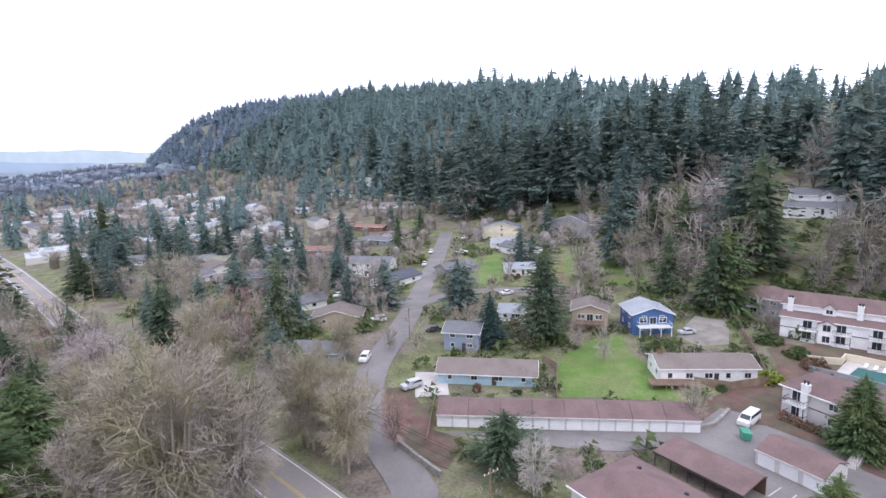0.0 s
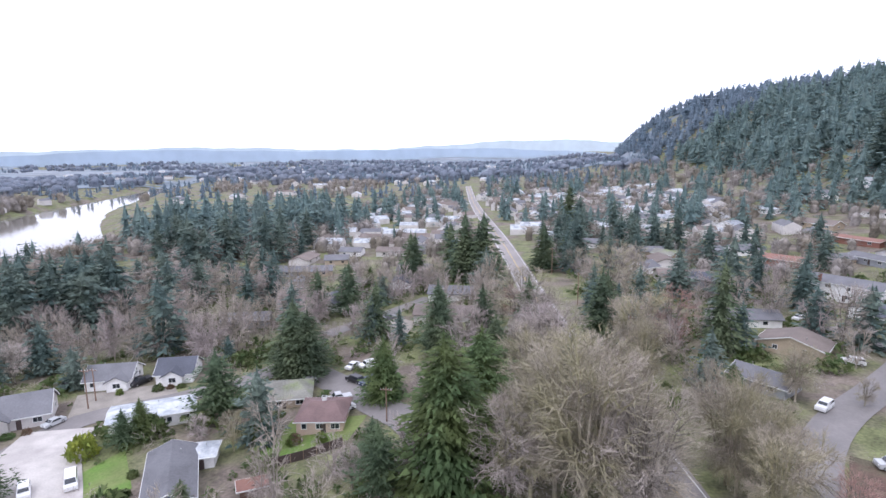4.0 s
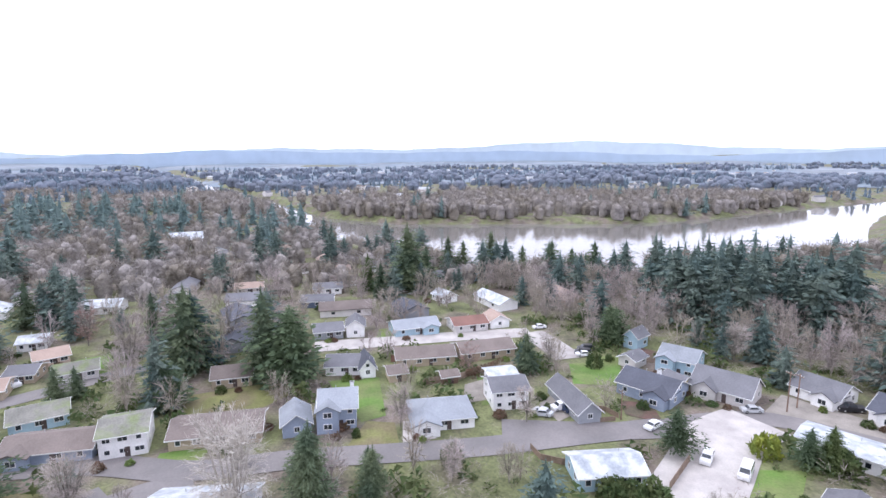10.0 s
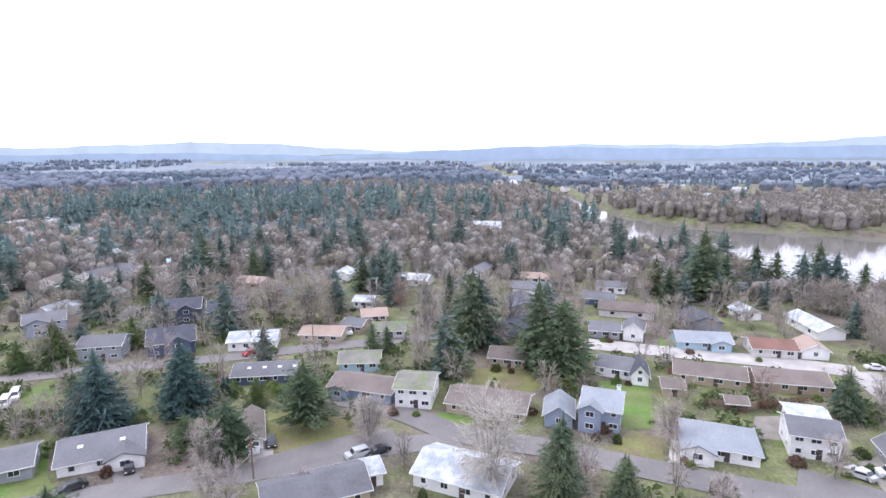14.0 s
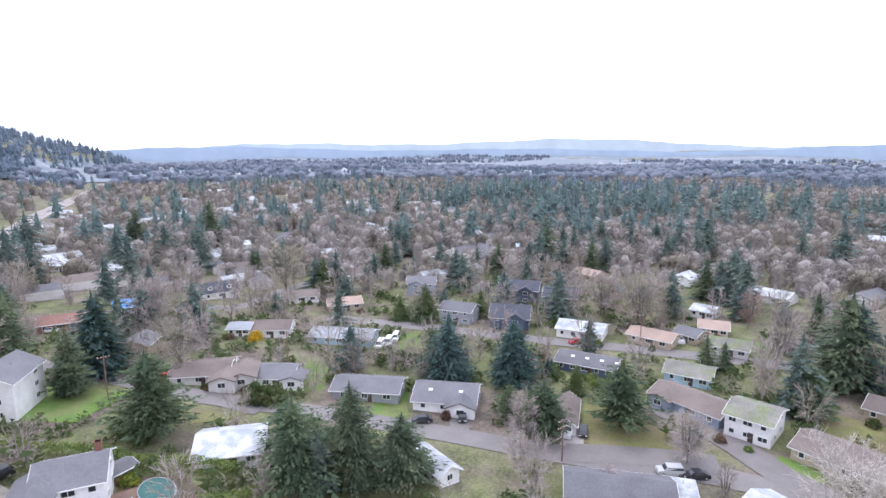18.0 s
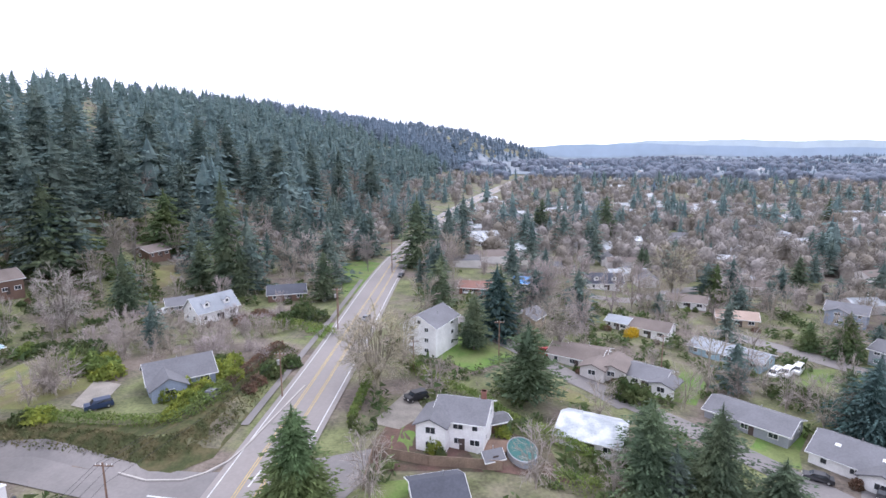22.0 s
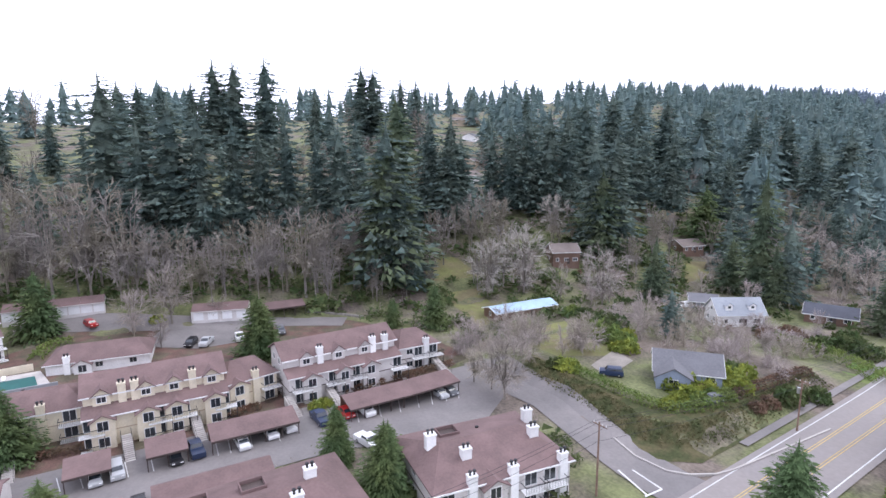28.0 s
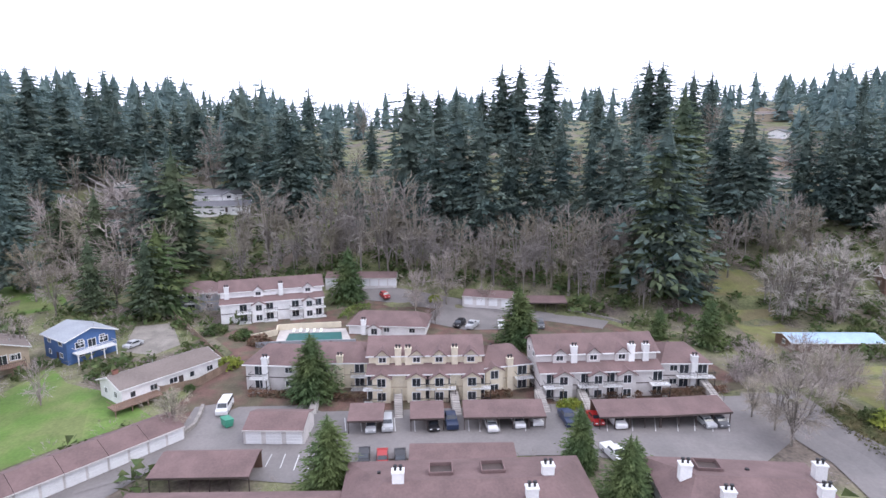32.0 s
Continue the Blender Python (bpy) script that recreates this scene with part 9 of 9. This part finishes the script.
slope_tree("bare_tall", 192, 37, 32)
slope_tree("bare_tall", 189, 45, 12)
slope_tree("bare_tall", 187, 15, 34)
slope_tree("bare_tall", 186, 9, 34)
slope_tree("bare_tall", 182, 5, 34)
slope_tree("bare_tall", 184, -1, 34)
slope_tree("bare_tall", 185, -7, 34)
slope_tree("bare_tall", 177, -13, 33)
slope_tree("bare_tall", 167, -24, 15)
slope_tree("bare_tall", 165, -33, 18)
slope_tree("bare_tall", 167, -28, 21)
slope_tree("bare_tall", 166, -37, 21)
slope_tree("bare_tall", 163, -49, 26)
slope_tree("bare_tall", 165, -44, 23)
slope_tree("bare_tall", 156, -58, 31)
slope_tree("bare_tall", 156, -66, 25)
slope_tree("bare_tall", 154, -73, 28)
slope_tree("bare_tall", 157, -62, 23)
slope_tree("bare_tall", 161, -54, 23)
slope_tree("bare_tall", 173, -18, 22)
slope_tree("bare_tall", 180, -4, 26)
slope_tree("bare_tall", 187, 20, 29)
slope_tree("bare_tall", 188, 27, 22)
slope_tree("bare_tall", 210, 92, 27)
slope_tree("bare_tall", 193, 80, 23)
slope_tree("bare_tall", 203, 94, 18)
slope_tree("bare_tall", 183, 87, 16)
slope_tree("bare_tall", 192, 74, 18)
slope_tree("bare_tall", 154, -107, 20)
slope_tree("bare_tall", 154, -103, 15)
slope_tree("bare_tall", 152, -122, 26)
slope_tree("bare_tall", 152, -130, 22)
slope_tree("bare_tall", 155, -119, 19)
slope_tree("bare_tall", 147, -122, 16)
slope_tree("bare_tall", 146, -162, 17)
slope_tree("bare_tall", 147, -156, 13)
slope_tree("bare_tall", 278, 76, 33)
slope_tree("bare_tall", 254, 72, 29)
slope_tree("bare_tall", 394, 11, 33)
slope_tree("bare_tall", 337, -157, 28)
slope_tree("bare_tall", 249, -157, 33)
slope_tree("bare_tall", 277, 56, 26)
slope_tree("bare_tall", 169, -65, 20)
slope_tree("bare_tall", 164, -77, 22)
slope_tree("bare_tall", 167, -83, 18)
slope_tree("bare_tall", 157, -104, 20)
slope_tree("bare_tall", 158, -129, 25)
slope_tree("bare_tall", 159, -123, 21)
slope_tree("bare_tall", 152, -131, 22)
slope_tree("bare_tall", 147, -152, 18)
slope_tree("bare_tall", 92, -367, 28)
slope_tree("bare_tall", 69, -347, 24)
slope_tree("bare_tall", 54, -337, 25)
slope_tree("bare_tall", 28, -372, 21)
slope_tree("bare_tall", 96, -255, 24)
slope_tree("bare_tall", 61, -222, 21)
slope_tree("bare_tall", 89, -269, 23)
slope_tree("bare_tall", 41, -215, 18)
slope_tree("bare_tall", 41, -327, 22)
slope_tree("bare_tall", 12, -427, 23)
slope_tree("bare_tall", 145, -209, 13)
slope_tree("bare_mid", 198, 110, 26)
slope_tree("bare_mid", 201, 98, 26)
slope_tree("bare_mid", 214, 98, 26)
slope_tree("bare_mid", 229, 98, 26)
slope_tree("bare_mid", 200, 80, 26)
slope_tree("bare_mid", 185, 81, 22)
slope_tree("bare_mid", 188, 98, 19)
slope_tree("bare_mid", 199, 154, 14)
slope_tree("bare_mid", 179, 106, 16)
slope_tree("bare_mid", 169, 83, 16)
slope_tree("bare_mid", 184, 69, 23)
for ys, ye, n, deep in ((-260, 330, 620, 150), (330, 1000, 520, 280), (-800, -260, 560, 240)):
    for _ in range(n):
        y = g.uniform(ys, ye)
        u = 6 + deep * g.random() ** 1.15
        x = np.interp(y, BASE_Y, BASE_X) + u
        gap = 9 if y > 60 else 13
        if not clear(x, y) or open_slope(x, y) or any((x - a) ** 2 + (y - b) ** 2 < gap * gap for a, b in PICKED):
            continue
        near = -260 < y < 330
        if u < 40 and g.random() < (0.75 if y < 60 else 0.25) or 50 < y < 135 and u < 75:
            far_tree("bare_tall", x, y, g.uniform(12, 24), g, 1.0)
        elif g.random() < 0.86:
            grove = math.sin(x * 0.06 + 1) * math.sin(y * 0.05)
            if grove > 0.5 or (-190 < y < 45 and g.random() < (0.72 if u > 45 else 0.5)):
                if g.random() < 0.6:
                    far_tree("bare_tall", x, y, g.uniform(12, 19), g, 1.5)
                continue
            tall = g.choice([20, 26, 32, 37, 42, 46], p=[0.12, 0.18, 0.22, 0.2, 0.17, 0.11]) * (0.75 if y < 45 else 1.0)
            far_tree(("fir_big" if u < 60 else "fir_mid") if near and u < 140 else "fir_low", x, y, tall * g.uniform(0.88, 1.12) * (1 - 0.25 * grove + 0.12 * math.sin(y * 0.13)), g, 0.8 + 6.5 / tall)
        else:
            far_tree("bare_tall", x, y, g.uniform(12, 20), g, 1.4)
# undergrowth at the foot of the ridge
for _ in range(900):
    y = g.uniform(-260, 330)
    x = np.interp(y, BASE_Y, BASE_X) + g.uniform(0, 60)
    if clear(x, y) and not any(inside(x, y, p) for p in PLOTS):
        far_tree("bush", x, y, g.uniform(1.2, 3.6), g, 1.5)
for i in range(3000):
    y = g.uniform(-2700, 2600) if i < 2000 else g.choice((-1, 1)) * g.uniform(600, 1700)
    x = np.interp(y, BASE_Y, BASE_X) + 5 + 560 * g.random() ** 1.3
    if -260 < y < 330 and x < 360 or open_slope(x, y):
        continue
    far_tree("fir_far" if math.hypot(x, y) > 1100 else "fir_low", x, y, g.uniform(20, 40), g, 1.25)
# belt of bare trees under the ridge behind the apartments
for _ in range(130):
    y = g.uniform(-120, 60)
    x = np.interp(y, BASE_Y, BASE_X) + g.uniform(4, 40)
    if rough(x, y) and not open_slope(x, y):
        far_tree("bare_tall", x, y, g.uniform(11, 20), g, 1.1)
away = lambda x, y: (math.hypot(x, y) > 240 or math.sin(x * 12.9 + y * 78.2) > -0.1) and rough(x, y) and not on_hill(x, y) and (math.hypot(x, y) > 125)
wood(-150, 60, 150, 340, 0, 620, 0.08, 21, hf=(10, 20), hb=(7, 13), keep=away)
wood(-255, 80, 45, 420, 0, 260, 0.13, 22, hf=(13, 22), hb=(9, 15), keep=off_road)
wood(-175, 350, 75, 120, 10, 250, 0.5, 23, hf=(20, 32), hb=(10, 15), keep=off_road)
wood(-158, 138, 32, 22, 40, 50, 0.8, 35, hf=(20, 31), hb=(10, 15), keep=off_road)
wood(-105, 165, 110, 45, 10, 280, 0.06, 24, hf=(14, 24), hb=(9, 15), keep=lambda x, y: rough(x, y) and math.hypot(x, y) > 140)
wood(-130, -230, 190, 200, 0, 800, 0.2, 25, hf=(11, 22), hb=(9, 17), keep=away)
wood(-270, -90, 120, 150, 0, 330, 0.09, 36, hf=(14, 26), hb=(9, 14), keep=away)
wood(-380, -60, 130, 150, 0, 330, 0.16, 37, hf=(18, 30), hb=(10, 16), keep=off_road)
wood(-200, -560, 340, 330, 0, 1100, 0.2, 26, low=True, hf=(14, 26), hb=(10, 18), keep=off_road)
wood(-440, -300, 140, 190, 20, 420, 0.4, 27, low=True, hf=(20, 30), hb=(10, 16), keep=off_road)
wood(140, 300, 130, 190, 0, 330, 0.22, 28, hf=(14, 26), hb=(7, 13), keep=lambda x, y: rough(x, y) and not on_hill(x, y))
wood(20, 230, 70, 120, 0, 200, 0.3, 38, hf=(12, 24), hb=(7, 12), keep=away)
wood(80, 600, 240, 280, 0, 700, 0.3, 29, low=True, hf=(14, 26), hb=(9, 14), keep=off_road)
wood(-632, 190, 138, 440, 0, 1500, 0.02, 30, low=True, hb=(15, 23), keep=off_road)
wood(60, -260, 60, 150, 0, 260, 0.35, 39, hf=(14, 28), hb=(8, 14), keep=lambda x, y: rough(x, y) and y < -150)
for cx, cy, rx, ry, n, firs, seed in ((-1150, 0, 420, 1300, 1900, 0.4, 31), (-350, 1250, 750, 650, 1600, 0.5, 32), (-350, -1550, 750, 850, 2000, 0.3, 33), (-900, -700, 400, 500, 1200, 0.4, 34), (-2000, 300, 500, 1700, 1400, 0.5, 40), (-900, 2300, 1300, 500, 1100, 0.5, 41), (-1200, -2300, 1200, 500, 1100, 0.5, 42)):
    gg = np.random.default_rng(seed)
    for _ in range(n):
        a, d = gg.uniform(0, 6.283), math.sqrt(gg.random())
        x, y = cx + rx * d * math.cos(a), cy + ry * d * math.sin(a)
        if off_road(x, y) and math.hypot(x, y) > 560 and not on_hill(x, y):
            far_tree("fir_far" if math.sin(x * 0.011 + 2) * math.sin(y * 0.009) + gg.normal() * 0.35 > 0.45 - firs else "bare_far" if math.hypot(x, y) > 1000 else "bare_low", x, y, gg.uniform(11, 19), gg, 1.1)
# undergrowth on rough ground near the houses
for _ in range(8000):
    x, y = g.uniform(-170, 190), g.uniform(-190, 210)
    if math.hypot(x, y) < 55 or (36 < x < 100 and -165 < y < -76) or not rough(x, y):
        continue
    if g.random() < 0.42:
        far_tree("brush", x, y, g.uniform(1.4, 4.6), g, 1.0)
    else:
        far_tree("bush", x, y, g.uniform(0.9, 3.2), g, 1.15)
BOXES = []
for ob in [o for o in scene.objects if o.parent is None and o.get("category") in ("house", "apartment building", "garage", "outbuilding", "carport", "shed")]:
    co = [ob.matrix_basis @ c.matrix_basis @ v.co for c in ob.children if c.type == "MESH" and c.name.split(".")[0] in ("wall", "roof", "wing", "deck") for v in c.data.vertices]
    if co:
        back = ob.matrix_basis.inverted()
        lo = [back @ v for v in co]
        BOXES.append((ob.matrix_basis.translation.to_2d(), back, max(abs(v.x) for v in lo), max(abs(v.y) for v in lo)))


def yard(x, y, room):
    """Free ground between the houses, some way off walls and streets."""
    for at, back, a, b in BOXES:
        if abs(at.x - x) < 26 and abs(at.y - y) < 26:
            q = back @ Vector((x, y, 0))
            if abs(q.x) < a + room and abs(q.y) < b + room:
                return False
    return off_road(x, y) and all((x - a) ** 2 + (y - b) ** 2 > 36 for a, b in STREETS)


# tangled orchard behind the corner house
for _ in range(120):
    x, y = g.uniform(44, 96), g.uniform(-150, -112)
    if yard(x, y, 2.0) and x - 44 > (-118 - y) * 0.2:
        far_tree("bare_mid", x, y, g.uniform(3.2, 6.0), g, 1.35)
# bare trees along the drive beside the apartments
for _ in range(45):
    x, y = g.uniform(78, 103), g.uniform(-98, -72)
    if yard(x, y, 2.5) and not any(inside(x, y, p) for p in PLOTS[-3:]):
        far_tree("bare_mid", x, y, g.uniform(4.5, 9.5), g, 1.1)
# woods between the last houses and the river
wood(-192, 102, 48, 34, 15, 150, 0.1, 43, hf=(10, 17), hb=(8, 14), keep=lambda x, y: yard(x, y, 2.0))
# small trees in the gardens
for _ in range(1500):
    x, y = g.uniform(-235, 165), g.uniform(-245, 235)
    far = math.hypot(x, y)
    if far < 62 or far > 260 or on_hill(x, y) or (35 < x < 150 and -110 < y < 45) or (20 < x < 75 and -160 < y < 90):
        continue
    lawn_here = any(inside(x, y, p) for p in PLOTS)
    if lawn_here and g.random() < 0.85:
        continue
    pick = g.random()
    if pick < 0.6:
        if yard(x, y, 2.0):
            far_tree("bare_mid", x, y, g.uniform(5.5, 12.5), g, 1.0)
    elif pick < 0.74:
        if yard(x, y, 2.5):
            far_tree("fir_mid", x, y, g.uniform(7, 19), g, 1.25)
    elif yard(x, y, 0.8):
        far_tree("bush", x, y, g.uniform(0.8, 2.6), g, 1.0)
plant_woods()

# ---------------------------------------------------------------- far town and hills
# sheet added over the far ground to carry the painted haze
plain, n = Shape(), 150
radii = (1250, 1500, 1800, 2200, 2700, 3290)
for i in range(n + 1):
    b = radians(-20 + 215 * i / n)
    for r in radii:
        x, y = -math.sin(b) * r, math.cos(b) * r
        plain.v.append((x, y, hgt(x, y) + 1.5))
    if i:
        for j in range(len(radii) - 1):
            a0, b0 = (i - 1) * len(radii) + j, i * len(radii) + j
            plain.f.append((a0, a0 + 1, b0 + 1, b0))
setting("backdrop", plain, M["haze_tinted_plain"], "fields and woods far across the valley, grey-blue haze painted in", "plain")

# far roofs between the trees, too many to count
towns = [(Shape(), key) for key in ("pale", "pale_roof", "grey_roof", "brown_roof")]
gg = np.random.default_rng(77)


def far_roof(x, y, a, w, k, turn, which):
    z = float(hgt(x, y))
    c, s = math.cos(turn), math.sin(turn)
    pts = [(-a, -w, -1), (a, -w, -1), (a, w, -1), (-a, w, -1), (-a, -w, k), (a, -w, k), (a, w, k), (-a, w, k), (-a, 0, k + w * 0.5), (a, 0, k + w * 0.5)]
    pts = [(x + p * c - q * s, y + p * s + q * c, z + r) for p, q, r in pts]
    towns[0][0].add(pts, [(0, 1, 5, 4), (1, 2, 6, 9, 5), (2, 3, 7, 6), (3, 0, 4, 8, 7)])
    towns[which][0].add(pts, [(4, 5, 9, 8), (6, 7, 8, 9)])


for _ in range(330):
    b = radians(gg.uniform(-8, 175))
    r = gg.uniform(620, 2200)
    x, y = -math.sin(b) * r, math.cos(b) * r
    if off_road(x, y) and x < 40:
        far_roof(x, y, gg.uniform(5, 14), gg.uniform(4, 7), gg.uniform(3, 6), gg.uniform(0, 3.1), int(gg.integers(1, 4)))
for _ in range(330):
    x, y = gg.uniform(-120, 150), gg.uniform(300, 660)
    if off_road(x, y) and not on_hill(x, y) and clear(x, y):
        far_roof(x, y, gg.uniform(5, 9), gg.uniform(3.5, 5.5), gg.uniform(2.8, 5), gg.choice([0, 0.1, 1.5, 0.7]), int(gg.integers(1, 4)))
for _ in range(330):
    x, y = gg.uniform(-380, 10), gg.uniform(-560, -165)
    if rough(x, y) and not on_hill(x, y) and math.hypot(x, y) > 215:
        far_roof(x, y, gg.uniform(5, 9), gg.uniform(3.5, 5), gg.uniform(2.6, 3.4), gg.choice([0, 0.1, 1.5, 0.35]), int(gg.integers(1, 4)))
for shape, key in towns:
    tagged(new("distant_houses", shape.mesh("distant_houses", M[key])), "walls and roofs of a distant town" if key == "pale" else f"{key.replace('_', ' ')}s of a distant town", "town", kind="stuff")
# two upright hill strips whose haze lies in their colour
for ring, (rad, key, base, amp) in enumerate(((3300, "haze_tinted_hill", 30, 45), (4400, "paler_haze_hill", 50, 85))):
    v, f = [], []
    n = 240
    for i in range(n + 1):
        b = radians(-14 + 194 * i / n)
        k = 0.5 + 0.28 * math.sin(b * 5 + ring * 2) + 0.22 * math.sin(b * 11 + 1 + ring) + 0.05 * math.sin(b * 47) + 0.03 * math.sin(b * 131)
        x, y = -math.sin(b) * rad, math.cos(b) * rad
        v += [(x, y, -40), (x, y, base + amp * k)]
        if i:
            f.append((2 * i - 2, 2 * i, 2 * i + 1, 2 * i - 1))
    setting("backdrop", Shape().add(v, f), M[key], "wooded hills on the horizon, pale blue haze painted in", "hills")
